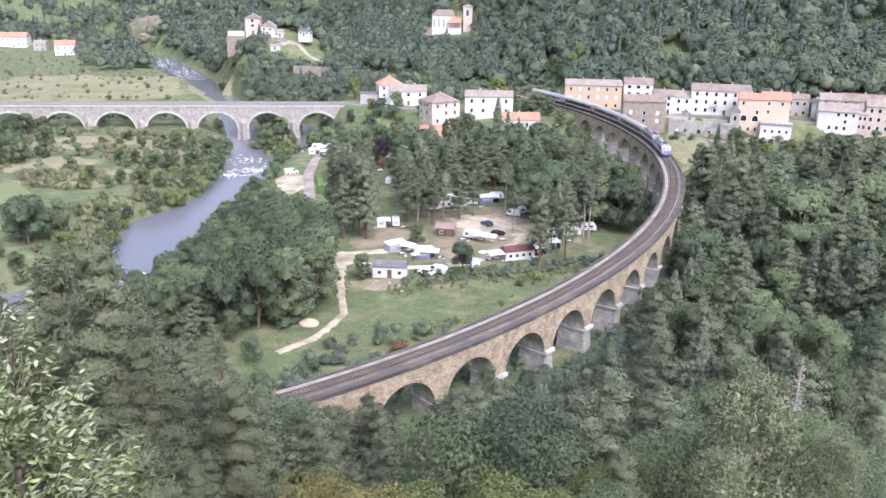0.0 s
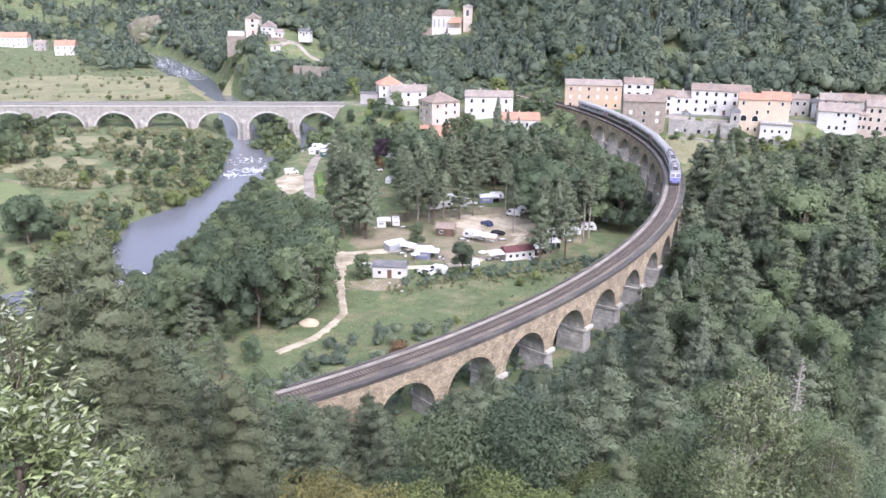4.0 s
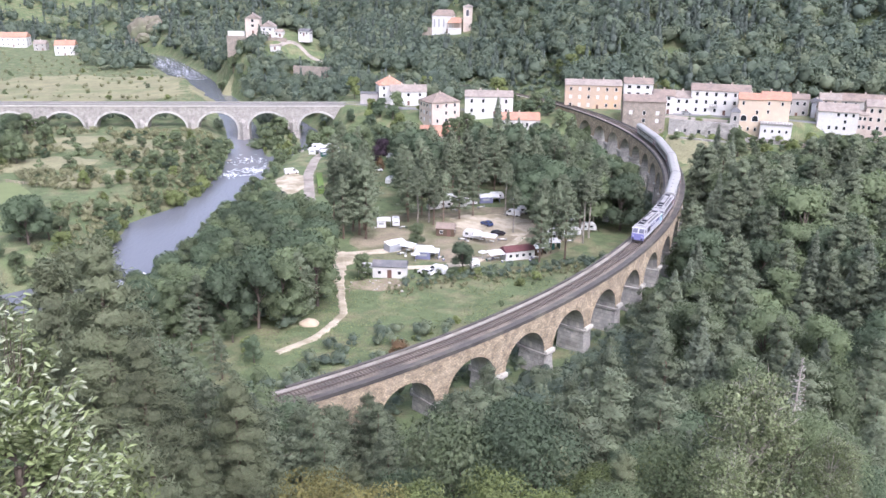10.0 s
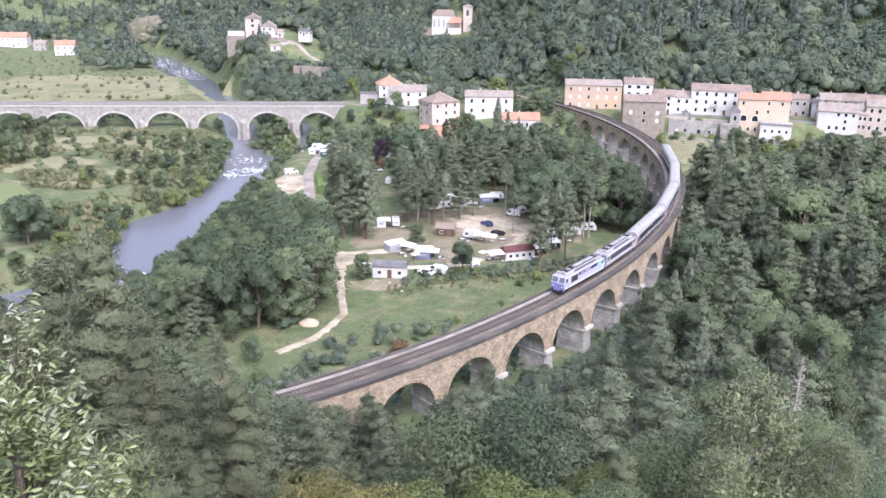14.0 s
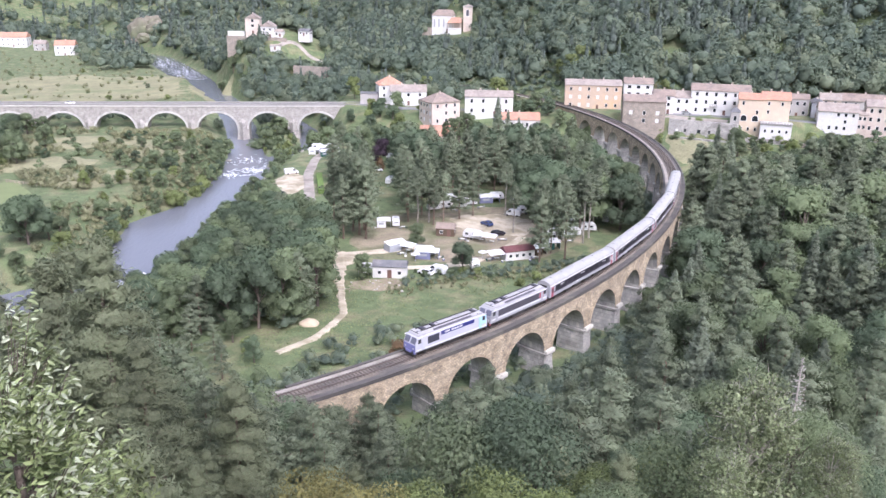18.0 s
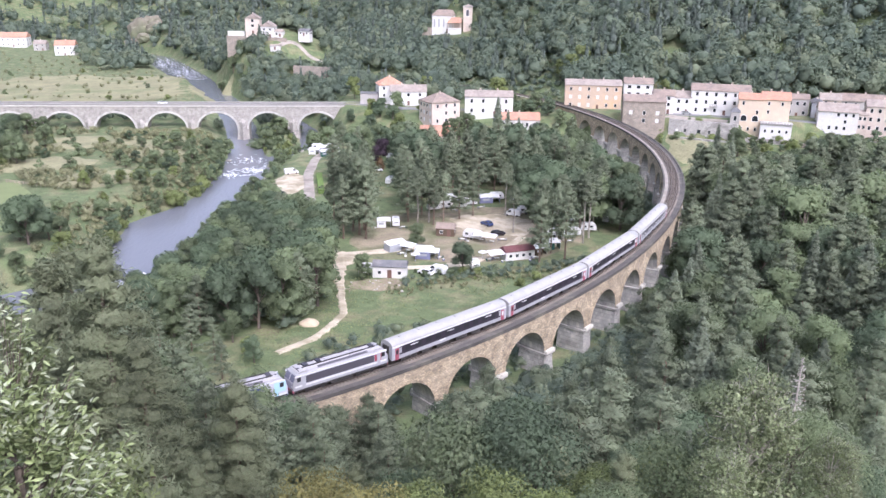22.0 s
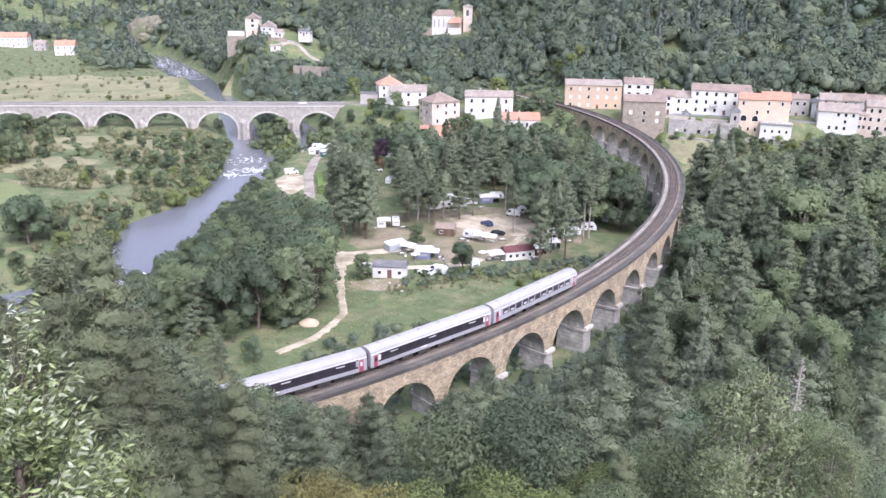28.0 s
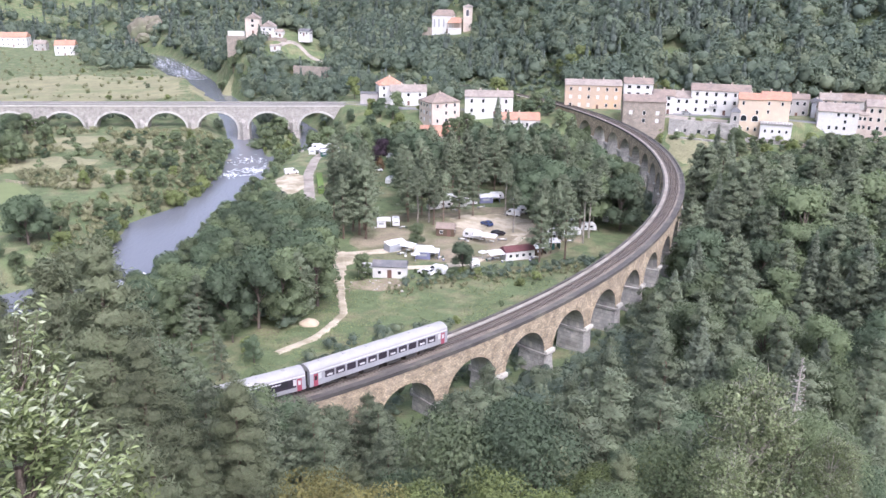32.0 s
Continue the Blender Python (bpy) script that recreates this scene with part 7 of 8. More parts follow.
def hill_keep(x, y):
    yh = 398 + min(max(60 - x, 0), 420) * 0.95 - min(max(x - 110, 0), 110) * 0.3
    if y < yh + (9 if x > 60 else 24) - (0 if x > -60 else 40):
        return False
    return clear_of_houses(x, y) and rg(x, y) > 5


far_wood("far_woodland", (60, 330, 382, 525), 1450, 1, "dense mixed wood on the steep hillside behind the village", lambda x, y: 0.6 if 70 < x - (y - 430) * 0.25 < 160 and y > 428 else 0.1, 8.5, 14, hill_keep, 2.5)
far_wood("far_woodland", (-130, 60, 440, 760), 1250, 2, "green wood on the hill around the church", 0.2, 8, 13, hill_keep, 2.4)
far_wood("far_woodland", (-560, -130, 600, 1100), 1500, 3, "wooded slopes up the valley", 0.3, 8, 15, hill_keep)
far_wood("far_woodland", (-300, 330, 560, 900), 900, 4, "wooded hilltop", 0.4, 9, 15, lambda x, y: hill_keep(x, y) and y > 640)


# broadleaf trees by the river, round the bridge and in the village
def scatter(n, area, kinds, hmin, hmax, gap, seed, keep, limit=None):
    rnd = random.Random(seed)
    spots = []
    for _ in range(n * 14):
        if len(spots) >= n:
            break
        x, y = rnd.uniform(area[0], area[1]), rnd.uniform(area[2], area[3])
        if not keep(x, y) or any((x - a) ** 2 + (y - b) ** 2 < gap * gap for a, b in spots):
            continue
        tall = rnd.uniform(hmin, hmax)
        if limit is not None:
            tall = min(tall, limit(x, y) - float(G(x, y)))
            if tall < 3.5:
                continue
        spots.append((x, y))
        tree(rnd.choice(kinds), x, y, tall, widen=rnd.uniform(0.9, 1.25))


# right bank of the river up to the dirt track
def bank_wood():
    rnd = random.Random(1)
    spots = []
    for _ in range(1600):
        x, y = rnd.uniform(-76, -24), rnd.uniform(160, 262)
        lim = np.interp(y, [160, 176, 210, 228, 240, 262], [-37, -28, -31.5, -36, -45, -54])
        if x > lim or rg(x, y) < 12 or any((x - a) ** 2 + (y - b) ** 2 < 24 for a, b in spots):
            continue
        spots.append((x, y))
        tree(rnd.choice(["broad", "dark", "broad", "dark", "broad", "pine_full", "broad", "dark"]), x, y, min(6.0 + (x + 78) / 45 * 10 + rnd.uniform(-1.5, 1.5), 15 if y < 205 else 13) * (0.8 if y > 235 else 1), widen=rnd.uniform(0.9, 1.2))


bank_wood()
# trees hiding the foot of the spur terrace
for x, y, h in ((-146, 562, 9), (-140, 561, 11), (-134, 559, 8), (-150, 566, 8), (-128, 556, 5)):
    tree("broad", x, y, h)
for x, y, h in ((25, 428, 12), (29, 432, 10), (63, 424, 12), (68, 428, 13), (58, 427, 10), (104, 402, 9), (-10, 436, 11), (-46, 428, 11)):
    tree("light", x, y, h)
# dense pines behind the caravans
scatter(34, (-30, 28, 277, 336), ["pine", "pine", "pine", "dark"], 15, 20, 5.5, 72, lambda x, y: math.hypot(x - 18, y - 277) > 6 and math.hypot(x - 25, y - 274) > 5 and math.hypot(x + 20, y - 299) > 5 and math.hypot(x + 24, y - 326) > 9 and not -0.094 < x / y < -0.054 and not (y > 322 and x > -4))
# trees between the river wood and the end of the dirt track
for k, x, y, h in (("pine_full", -44, 147, 9), ("pine_full", -50, 152, 10), ("broad", -56, 160, 9), ("pine_full", -40.5, 139, 8), ("pine_full", -47, 137, 9), ("dark", -36.3, 146.5, 5.6), ("broad", -43, 157, 7), ("pine_full", -53, 143, 10), ("dark", -59, 150, 10), ("pine_full", -35.5, 129, 6), ("pine_full", -41, 128, 8), ("broad", -31.5, 132, 4.5), ("light", -46, 168, 6), ("broad", -51, 168, 8), ("dark", -62, 164, 9), ("broad", -66, 172, 9), ("pine_full", -48, 126, 9), ("bush", -33.5, 138, 3), ("bush", -29.5, 127, 3), ("bush_light", -38.5, 152, 3), ("bush", -27, 138.5, 2.6), ("bush", -24, 142.5, 2.2)):
    tree(k, x, y, h)
scatter(26, (-84, -58, 205, 262), ["bush", "broad", "bush"], 2.5, 4.5, 3.6, 22, lambda x, y: 1.5 < rg(x, y) < 12)
scatter(16, (-80, -62, 262, 330), ["broad", "dark", "bush"], 3, 5, 4.5, 2, lambda x, y: 1.5 < rg(x, y) < 9)
# left bank
scatter(70, (-125, -84, 205, 380), ["bush", "bush_light", "bush", "broad"], 2.2, 5.0, 2.6, 61, lambda x, y: 0.6 < rg(x, y) < 4 and x < np.interp(y, RIVER[:, 1], RIVER[:, 0]))
scatter(46, (-165, -92, 200, 380), ["broad", "light", "light", "broad", "bush"], 4, 7.5, 5.5, 3, lambda x, y: 1.5 < rg(x, y) < 40 and not (x < -125 and y < 285) and rg(x, y) < 12 + (y % 37))
scatter(60, (-230, -95, 290, 392), ["bush", "bush_light", "broad", "bush", "light"], 2, 6, 4.2, 4, lambda x, y: rg(x, y) > 3)
scatter(14, (-200, -165, 300, 385), ["dark", "broad"], 8, 13, 7, 14, lambda x, y: True)
for x, y, h in ((-121, 227, 12), (-116.5, 223, 13.5), (-112.5, 227, 10), (-119, 233, 11)):
    tree("dark", x, y, h)
# far side of the bridge
far_wood("far_woodland", (-125, -48, 424, 545), 130, 5, "broadleaf trees on the far bank above the bridge", 0.08, 7, 12, lambda x, y: rg(x, y) > 4 and math.hypot(x + 76, y - 505) > 17 and not (x > -62 and y < 440), 4.0)
far_wood("far_woodland", (-285, -185, 640, 765), 50, 6, "broadleaf trees along the upper river", 0.08, 8, 13, lambda x, y: rg(x, y) > 6 and clear_of_houses(x, y), 2.5)
scatter(24, (-330, -140, 480, 700), ["bush", "bush_light"], 1.5, 3.5, 10, 7, lambda x, y: rg(x, y) > 6)
# island and bushes before the bridge
scatter(46, (-88, -60, 342, 425), ["bush", "broad", "bush", "light", "bush_light"], 2.2, 5.5, 3.2, 73, lambda x, y: 0.4 < rg(x, y) < 9 and x > np.interp(y, RIVER[:, 1], RIVER[:, 0]))
scatter(10, (-98, -78, 380, 415), ["broad", "bush"], 5, 8, 5, 8, lambda x, y: rg(x, y) > 1)
scatter(26, (-62, -8, 352, 402), ["broad", "dark", "light"], 6, 10, 6, 9, lambda x, y: rg(x, y) > 3 and math.hypot(x + 51, y - 354) > 9 and math.hypot(x + 1, y - 372) > 15)
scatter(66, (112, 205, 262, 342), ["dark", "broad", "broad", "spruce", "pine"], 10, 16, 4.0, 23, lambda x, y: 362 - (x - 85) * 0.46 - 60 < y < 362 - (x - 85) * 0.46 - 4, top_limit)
scatter(46, (146, 225, 296, 346), ["bush", "bush", "bush_light"], 2.5, 5.5, 3.4, 41, lambda x, y: np.interp(x, [147, 170, 190, 215], [349, 350, 346, 326]) - 20 < y < np.interp(x, [147, 170, 190, 215], [349, 350, 346, 326]))
scatter(14, (126, 152, 333, 342), ["bush", "bush_light", "broad"], 2.5, 4.5, 3, 74, lambda x, y: True)
scatter(9, (118, 137, 325, 348), ["bush", "bush_light"], 1.6, 3, 4, 42, lambda x, y: y < 352 - (x - 118) * 0.3)
scatter(10, (85, 112, 345, 358), ["bush", "bush_light"], 1.5, 3, 4, 24, lambda x, y: float(line_gap(x, y, 100, 300)) > 6)
far_wood("scrub", (-235, -92, 215, 392), 900, 8, "low scrub in thickets on the river's left bank", 0.0, 1.0, 3.6, lambda x, y: rg(x, y) > 2 and (rg(x, y) < 14 or math.sin(x * 0.13 + 1.1 * math.sin(y * 0.09)) + math.sin(y * 0.15 + x * 0.04) > 0.1) and not (x < -122 and y < 282), 1.8, "leaf_scrub")
far_wood("far_woodland", (-235, -108, 440, 740), 340, 21, "trees along the right bank of the upper river", 0.05, 5, 10, lambda x, y: 5 < rg(x, y) < 45 and clear_of_houses(x, y) and x > np.interp(y, RIVER[:, 1], RIVER[:, 0]), 2.0)
far_wood("scrub", (-400, -150, 480, 760), 260, 9, "scattered low scrub in the upper field", 0.0, 1.2, 3.5, lambda x, y: rg(x, y) > 4 and clear_of_houses(x, y), 1.0, "leaf_scrub")
far_wood("scrub", (-34, 80, 98, 350), 420, 10, "low scrub and tall weeds under the viaduct", 0.0, 1.2, 3.6, lambda x, y: (1.0 if y > 122 else 4.6) < float(line_gap(x, y, -64, 300, 3)) < 9.5, 2.8)
far_wood("scrub", (18, 66, 385, 442), 130, 15, "low bushes beside the far end of the line", 0.0, 1.6, 4.0, lambda x, y: line_gap(x, y, 180, 330) > 5 and y > 392, 2.2)
far_wood("scrub", (-22, 60, 96, 240), 260, 16, "young trees and brambles between the piers", 0.0, 2.0, 5.0, lambda x, y: 4.2 < line_gap(x, y, -50, 120) < 14 and (x - TX[int(np.argmin((TX - x) ** 2 + (TY - y) ** 2))]) > 0 and y > 118, 4.0)
far_wood("scrub", (-10, 48, 190, 225), 120, 11, "row of low bushes below the campsite", 0.0, 0.9, 2.4, lambda x, y: 195 + 0.36 * x < y < 202 + 0.36 * x, 3.0)
far_wood("scrub", (-36, 34, 112, 200), 190, 12, "straggling bushes along the railway bank", 0.0, 0.9, 2.6, lambda x, y: 5 < float(line_gap(x, y, -62, 60, 3)) < 9 and (x - TX[int(np.argmin((TX - x) ** 2 + (TY - y) ** 2))]) < 0, 3.4)
far_wood("scrub", (-76, -24, 160, 262), 220, 13, "undergrowth beneath the riverside trees", 0.0, 1.8, 4.2, lambda x, y: rg(x, y) > 3 and x < np.interp(y, [160, 176, 210, 228, 262], [-35, -27, -30.5, -35, -42]), 2.8)
far_wood("scrub", (-216, -50, 412, 432), 90, 14, "bushes behind the road bridge", 0.0, 3, 7, lambda x, y: rg(x, y) > 2 and y > 410 + (x + 215) * 0.1, 2.2)
# behind the houses and along the far end of the line
far_wood("far_woodland", (-60, 140, 396, 475), 150, 7, "leafy trees behind the village houses", 0.12, 7, 12, lambda x, y: y > 415 + 0.35 * max(0, -x) and not (20 < x < 60 and y < 440) and float(line_gap(x, y, 200, 330)) > 7 and math.hypot(x + 36, y - 417) > 14 and math.hypot(x - 96, y - 402) > 13, 4.0)
scatter(22, (30, 66, 345, 400), ["broad", "dark"], 5, 8, 5, 11, lambda x, y: float(line_gap(x, y, 150, 330)) > 7 and not (abs(x - 35) < 11 and 355 < y < 384))
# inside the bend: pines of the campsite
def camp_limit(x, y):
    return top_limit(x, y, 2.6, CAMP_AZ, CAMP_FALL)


for x, y, h in ((-22.5, 232, 22), (-24.8, 236, 24), (-23.8, 241, 22), (-27, 240, 22), (-30, 246, 23), (-23, 248, 23), (-29, 232, 18), (-34, 250, 20), (-12, 262, 21), (-7, 258, 20), (-3, 254, 19), (-14, 272, 20), (-8, 280, 21), (2, 284, 20), (8, 290, 22), (14, 300, 22), (20, 310, 23), (-4, 296, 21), (28, 304, 20), (32, 290, 20), (40, 300, 19), (0, 251, 16), (5, 254, 17), (9.5, 258, 16), (-3, 247, 15), (-11, 250, 19)):
    tree("pine", x, y, min(h, camp_limit(x, y) - float(G(x, y))) if x > 24 else h)
for x, y, h in ((-7.6, 238, 20), (-4.5, 250, 19), (19.8, 258, 18), (29, 232, 19), (32.5, 229, 18), (35, 233, 20), (40.5, 231, 21), (43, 236, 20), (21, 240, 15), (46, 246, 19), (49, 256, 20)):
    tree("pine_bare", x, y, min(h, camp_limit(x, y) - float(G(x, y))) if x > 24 else h)
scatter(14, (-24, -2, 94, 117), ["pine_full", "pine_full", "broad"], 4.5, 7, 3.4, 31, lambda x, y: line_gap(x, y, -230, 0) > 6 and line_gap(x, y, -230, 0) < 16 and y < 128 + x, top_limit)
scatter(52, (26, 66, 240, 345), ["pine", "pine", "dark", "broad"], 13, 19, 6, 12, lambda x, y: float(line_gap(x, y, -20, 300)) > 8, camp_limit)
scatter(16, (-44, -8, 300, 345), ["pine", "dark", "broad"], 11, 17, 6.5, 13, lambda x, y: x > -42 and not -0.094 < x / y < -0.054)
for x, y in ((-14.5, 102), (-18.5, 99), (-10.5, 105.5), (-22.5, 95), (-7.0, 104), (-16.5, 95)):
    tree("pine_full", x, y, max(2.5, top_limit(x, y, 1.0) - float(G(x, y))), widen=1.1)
for x, y, h in ((21.5, 338, 27), (26, 343, 21), (31, 348, 17), (35, 341, 15)):
    tree("spruce", x, y, h)
for x, y, h in ((6, 335, 20), (9, 337, 21.5), (3, 338, 19), (13, 333, 19), (0.5, 340, 17), (11, 340, 20), (15.5, 336, 17)):
    tree("poplar", x, y, h)
tree("purple", -25.5, 330, 10)
tree("brown", -25, 322, 4)
for x, y, h in ((-20.2, 197, 7), (5.2, 204.0, 8.5), (-7.5, 226, 7)):
    tree("dark" if h > 7.5 else "broad", x, y, h)
for x, y, h in ((106, 322, 16.5), (110, 316, 15)):
    tree("spruce", x, y, h)
scatter(46, (-34, 36, 158, 214), ["bush", "bush_light", "bush_light", "bush"], 0.8, 2.4, 3.0, 16, lambda x, y: (float(line_gap(x, y, -60, 60, 3)) < 9 and float(line_gap(x, y, -60, 60, 3)) > 5) or (198 < y + 0.2 * x < 205 and x > -8) or (x * 0.8 + 170 > y and random.Random(int(x * 10)).random() < 0.12 and float(line_gap(x, y, -60, 60, 3)) > 5))
tree("brown", -8.5, 148, 4.2)
for x, y, h in ((26, 213, 19), (33.2, 216, 21), (30, 221, 17)):
    tree("pine", x, y, h, widen=0.9)
far_wood("scrub", (-14, 36, 182, 214), 170, 51, "tall weeds and brambles below the campsite", 0.0, 0.5, 1.5, lambda x, y: 190 + 0.42 * x < y < 199 + 0.42 * x, 1.2, "leaf_scrub")
far_wood("scrub", (-30, 2, 132, 172), 60, 52, "young bushes beside the railway bank", 0.0, 1.2, 3.4, lambda x, y: 126 + (x + 30) * 0.95 < y < 152 + (x + 30) * 0.6 and float(line_gap(x, y, -62, 60, 3)) > 8 and math.sin(x * 0.9) + math.sin(y * 0.7) > -0.2, 3.4)

BRIDGE_CAR = car(0, 0, 0, "car_white", "white car driving over the road bridge", name="moving_car")


def bridge_car_pose(t):
    """Along the road bridge, then round behind the houses."""
    a = np.interp(t, [0, 19, 23, 28, 32], [-161.0, 45.8, 89.3, 145.8, 191.0])
    p = BR_A + BR_DIR * a - BR_N * 1.4
    return Matrix.Translation((p.x, p.y, ROAD_Z + 0.04)) @ Matrix.Rotation(math.atan2(BR_DIR.y, BR_DIR.x), 4, "Z")



tufts("meadow_grass", (-40, 60, 130, 235), 46000, 0.2, "grass_blade", 1, "rough meadow grass inside the bend", lambda x, y: (line_gap(x, y, -60, 90, 4) > 5) & (y < 204 + x * 0.15))
tufts("meadow_grass", (-330, -130, 440, 720), 9000, 0.5, "grass_dry", 2, "dry tussocks in the upper field", lambda x, y: (river_gap(x, y) > 5) & (y > 425))
tufts("meadow_grass", (-200, -90, 215, 390), 9000, 0.25, "grass_dry", 3, "dry grass on the left bank", lambda x, y: river_gap(x, y) > 3)


# ---- leafy tree at the lookout, stirred by the wind ----
def leaf_mesh(name, length=0.13, width=0.042):
    V = [(0, 0, 0), (length * 0.3, width * 0.5, 0.012), (length * 0.65, width * 0.45, 0.008), (length, 0, -0.015), (length * 0.65, -width * 0.45, 0.008), (length * 0.3, -width * 0.5, 0.012), (length * 0.45, 0, -0.004)]
    return mesh(name, V, [(0, 6, 1), (1, 6, 2), (2, 6, 3), (3, 6, 4), (4, 6, 5), (5, 6, 0)], M["leaf_near"], True)


LEAF = leaf_mesh("leaf")
LEAF_V = np.array([v.co for v in LEAF.vertices])
LEAF_F = np.array([p.vertices for p in LEAF.polygons])


def lookout_tree():
    rnd = random.Random(77)
    bx, by = -6.7, 11.2
    bz = float(G(bx, by))
    ob = thing("leafy_tree", "pale-leaved tree beside the lookout, stirred by wind", "tree", pose(bx, by, bz))
    top = 54.6 - bz
    part("trunk", limbs_mesh("leafy_trunk", [((0, 0, -0.5), (0.1, 0.1, top * 0.45), 0.16, 0.11), ((0.1, 0.1, top * 0.45), (0.2, -0.1, top * 0.8), 0.11, 0.06)], M["bark"], 8), ob)
    sway = []
    boughs = 17
    for k in range(boughs):
        a = k * 2.4 + 0.4
        zf = 48.2 - bz + 5.0 * (k / boughs)
        reach = 0.5 + 2.1 * (1 - k / boughs)
        rise = rnd.uniform(1.2, 2.0)
        m = Matrix.Translation((0.12, 0, zf)) @ Matrix.Rotation(a, 4, "Z")
        stems, spots = [], []
        for j in range(18):
            t = rnd.uniform(-0.8, 0.8)
            ln = rnd.uniform(0.65, 1.1)
            tip = (reach * ln * math.cos(t), reach * ln * math.sin(t), rise * rnd.uniform(0.35, 1.05))
            mid = (tip[0] * 0.55, tip[1] * 0.55, tip[2] * 0.42)
            stems += [((0, 0, 0), mid, 0.018, 0.011), (mid, tip, 0.011, 0.004)]
            for _ in range(46):
                f = rnd.uniform(-0.5, 1.05)
                spots.append([mid[i] + (tip[i] - mid[i]) * f + rnd.uniform(-0.12, 0.12) for i in range(3)])
        bough = part("bough", limbs_mesh("bough", stems, M["bark"], 5), ob, m=m)
        V, F, V2, F2 = [], [], [], []
        for n, p in enumerate(spots):
            # leaves turned by wind; whiter ones higher up hold pale backs and painted highlights
            turn = Matrix.Rotation(-a + rnd.gauss(0.2, 0.8), 4, "Z") @ Matrix.Rotation(rnd.gauss(-0.35, 0.5), 4, "Y") @ Matrix.Rotation(rnd.gauss(0.2, 0.7), 4, "X")
            lm = Matrix.Translation(p) @ turn @ Matrix.Scale(rnd.uniform(0.75, 1.5), 4)
            if n % 40 == 0:
                part("leaf", LEAF, bough, m=lm)
                continue
            A = np.array(lm)
            VV, FF = (V2, F2) if rnd.random() < 0.3 and p[2] > rise * 0.35 else (V, F)
            b = len(VV)
            VV += list(LEAF_V @ A[:3, :3].T + A[:3, 3])
            FF += [tuple(b + i for i in f) for f in LEAF_F]
        fo = part("foliage", mesh("foliage", V, F, M["leaf_near"], True), bough)
        fo["kind"] = "stuff"
        fo = part("pale_foliage", mesh("pale_foliage", V2, F2, M["leaf_whitish"], True), bough, "whiter leaves, pale backs and highlights put into the colour")
        fo["kind"] = "stuff"
        ph, sp = rnd.uniform(0, 6.28), rnd.uniform(0.75, 1.15)
        rows = []
        for t in np.arange(0, 32.4, 0.4):
            g = 0.6 + 0.4 * math.sin(t * 0.43 + 1.0)
            rx = g * (4.0 * math.sin(t * sp * 2.1 + ph) + 2.0 * math.sin(t * 4.3 * sp + ph * 2))
            ry = g * (4.0 * math.sin(t * sp * 1.7 + ph * 1.7) + 2.0)
            rows.append((min(t, 32.0), m @ pose(0, 0, 0, rx, ry, 0)))
        sway.append((bough, rows))
    return sway


SWAY = lookout_tree()

# ---- white water and boulders in the river ----
def foam(cx_, cy_, w, l, n, seed, turn=0.0):
    rnd = np.random.RandomState(seed)
    c = np.stack([rnd.normal(0, w, n), rnd.normal(0, l, n), rnd.uniform(0.0, 0.09, n)], 1)
    ca, sa = math.cos(turn), math.sin(turn)
    c[:, 0], c[:, 1] = cx_ + c[:, 0] * ca - c[:, 1] * sa, cy_ + c[:, 0] * sa + c[:, 1] * ca
    c[:, 2] += WATER_Z + 0.03
    keep = river_gap(c[:, 0], c[:, 1]) < -0.3
    c = c[keep]
    thing("white_water", "foaming white rapids on the river", "rapids", me=quads_mesh("white_water", c, 0.55, M["foam"], rnd, np.tile((0, 0, 1.0), (len(c), 1)), 0.12, 1.7), kind="stuff")


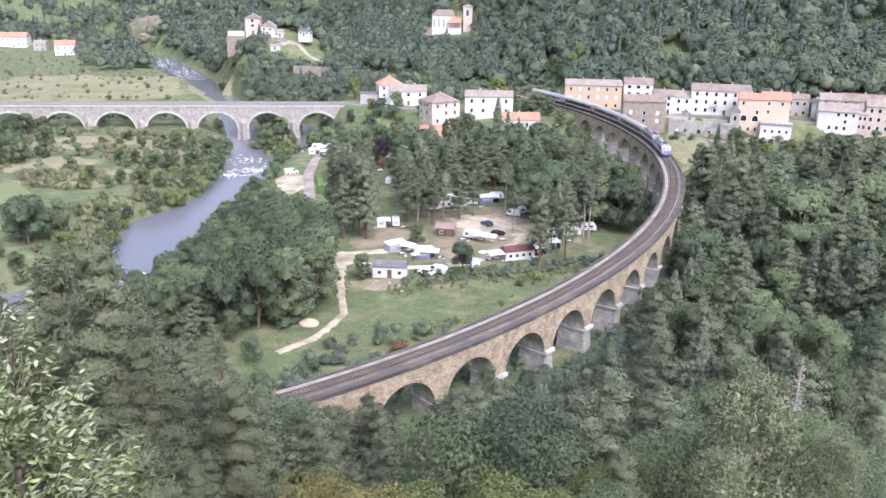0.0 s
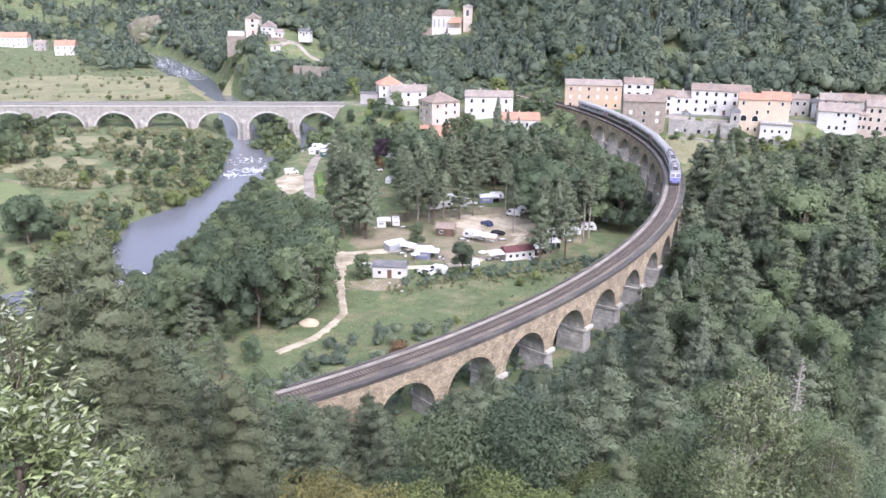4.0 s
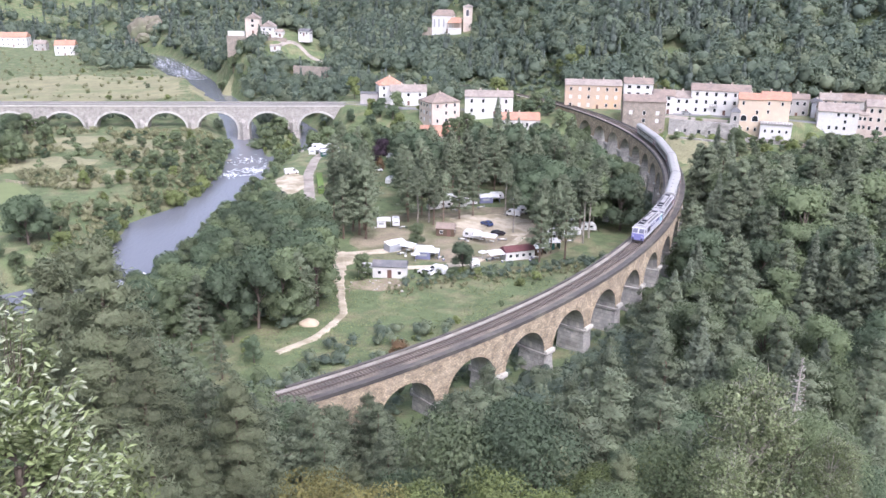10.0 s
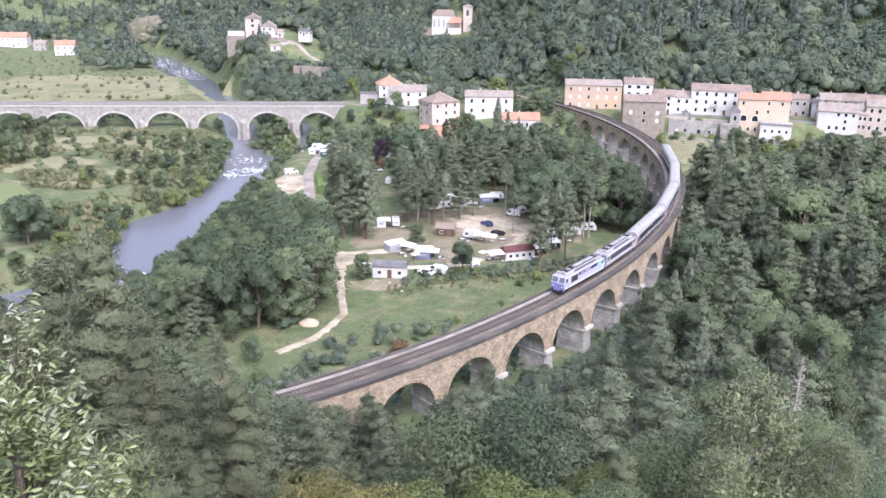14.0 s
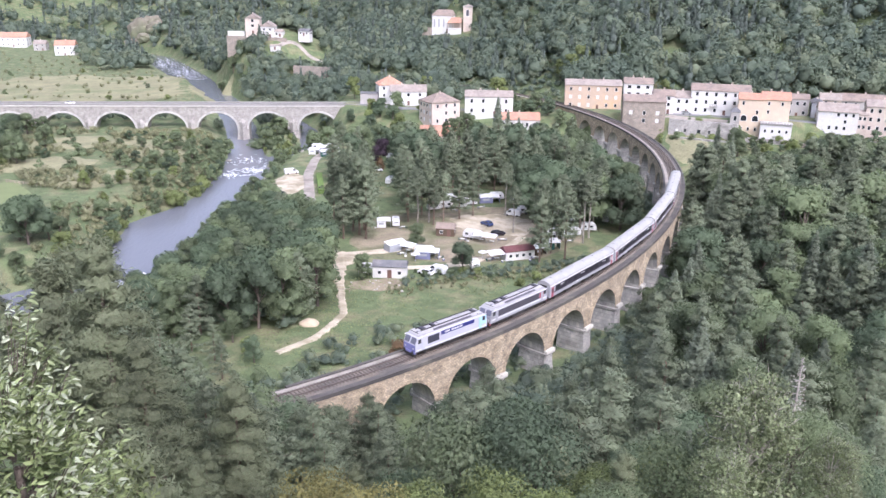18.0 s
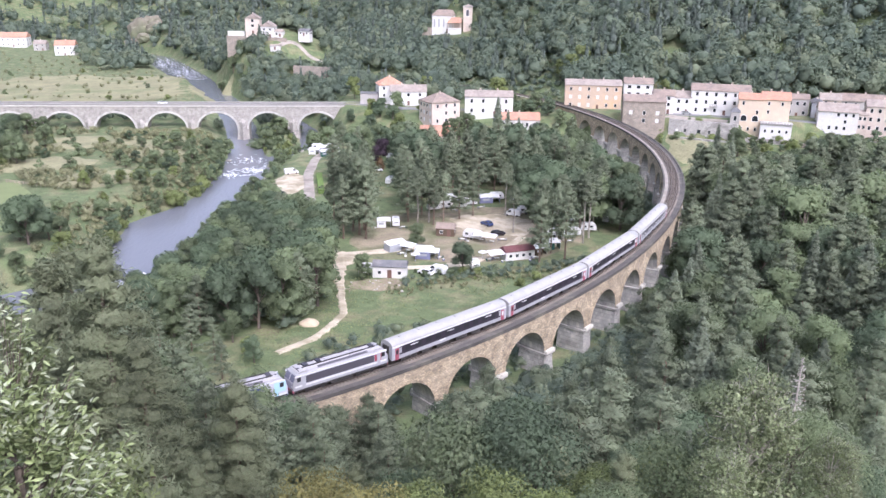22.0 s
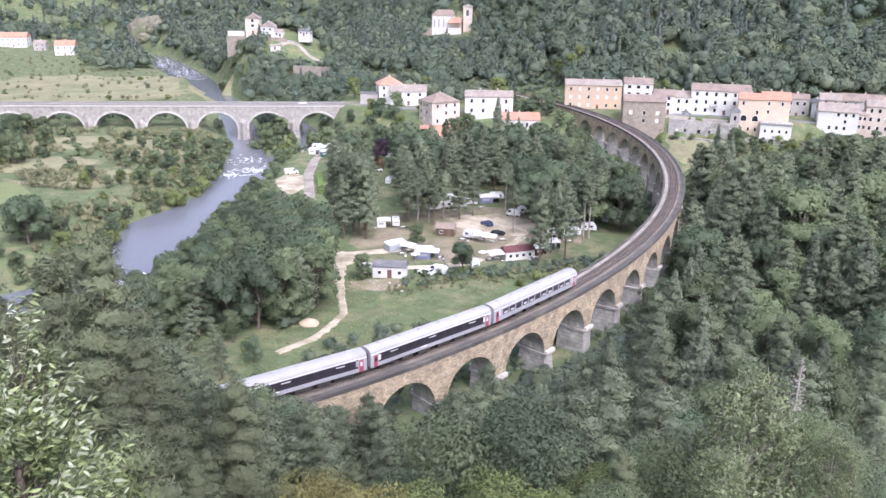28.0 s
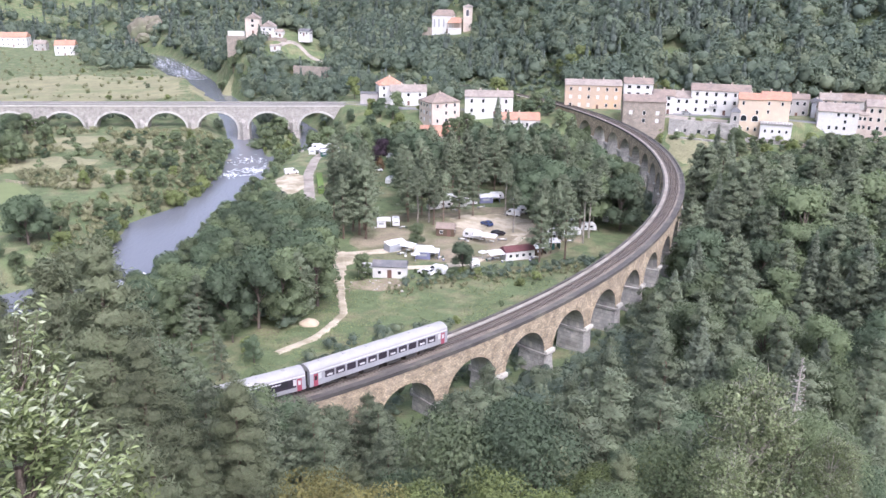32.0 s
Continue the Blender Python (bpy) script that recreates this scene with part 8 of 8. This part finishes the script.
foam(-78, 340, 4.5, 2.5, 170, 1)
foam(-86, 331, 3.0, 2.0, 60, 2)
foam(-84, 358, 4.0, 6.0, 70, 3)
foam(-202, 660, 7.0, 26.0, 420, 4, 0.5)
foam(-238, 722, 7.0, 18.0, 340, 5, 0.4)
foam(-90, 210, 5, 3, 60, 6)
rr = random.Random(9)
for k in range(46):
    if k < 16:
        x, y = -93.5 + rr.uniform(-2, 1.5), 300 + rr.uniform(0, 62)
    elif k < 26:
        x, y = -72 + rr.uniform(-3, 5), 335 + rr.uniform(-14, 10)
    else:
        x, y = -62 + rr.uniform(-3, 3), 385 + rr.uniform(-18, 14)
    bm = bmesh.new()
    bmesh.ops.create_icosphere(bm, subdivisions=2, radius=1.0)
    for v in bm.verts:
        v.co *= 1 + 0.35 * noise.noise(v.co * 1.3 + Vector((k * 3.1, 0, 0)))
    r = rr.uniform(0.5, 1.3)
    thing("boulder", "pale boulder at the river's edge", "boulder", Matrix.Translation((x, y, max(float(G(x, y)), WATER_Z - 0.2) + r * 0.1)) @ Matrix.Rotation(k, 4, "Z") @ Matrix.Diagonal((r * 1.3, r, r * 0.6, 1)), done(bm, "boulder", M["rock"]), group="boulders")
for k in range(14):
    x, y = -17 + rr.uniform(-7, 8), 193 + rr.uniform(-4, 4)
    bm = bmesh.new()
    bmesh.ops.create_icosphere(bm, subdivisions=1, radius=1.0)
    for v in bm.verts:
        v.co *= 1 + 0.35 * noise.noise(v.co * 1.3 + Vector((k * 2.3, 5, 0)))
    r = rr.uniform(0.18, 0.4)
    thing("stone", "pale loose stone on the bare earth", "stone", Matrix.Translation((x, y, float(G(x, y)) + 0.1)) @ Matrix.Diagonal((r * 1.3, r, r * 0.7, 1)), done(bm, "stone", M["stone_pale"]), group="loose stones")


def motions():
    """All that moves: the train on its line and the car on the road bridge."""
    for ob, mid, half in TRAIN:
        walk(ob, [(t, on_rails(front_at(t) + mid, half)) for t in np.arange(0, 32.5, 1.0)])
    walk(BRIDGE_CAR, [(t, bridge_car_pose(t)) for t in np.arange(0, 32.5, 1.0)])
    for ob, rows in SWAY:
        walk(ob, rows)


motions()
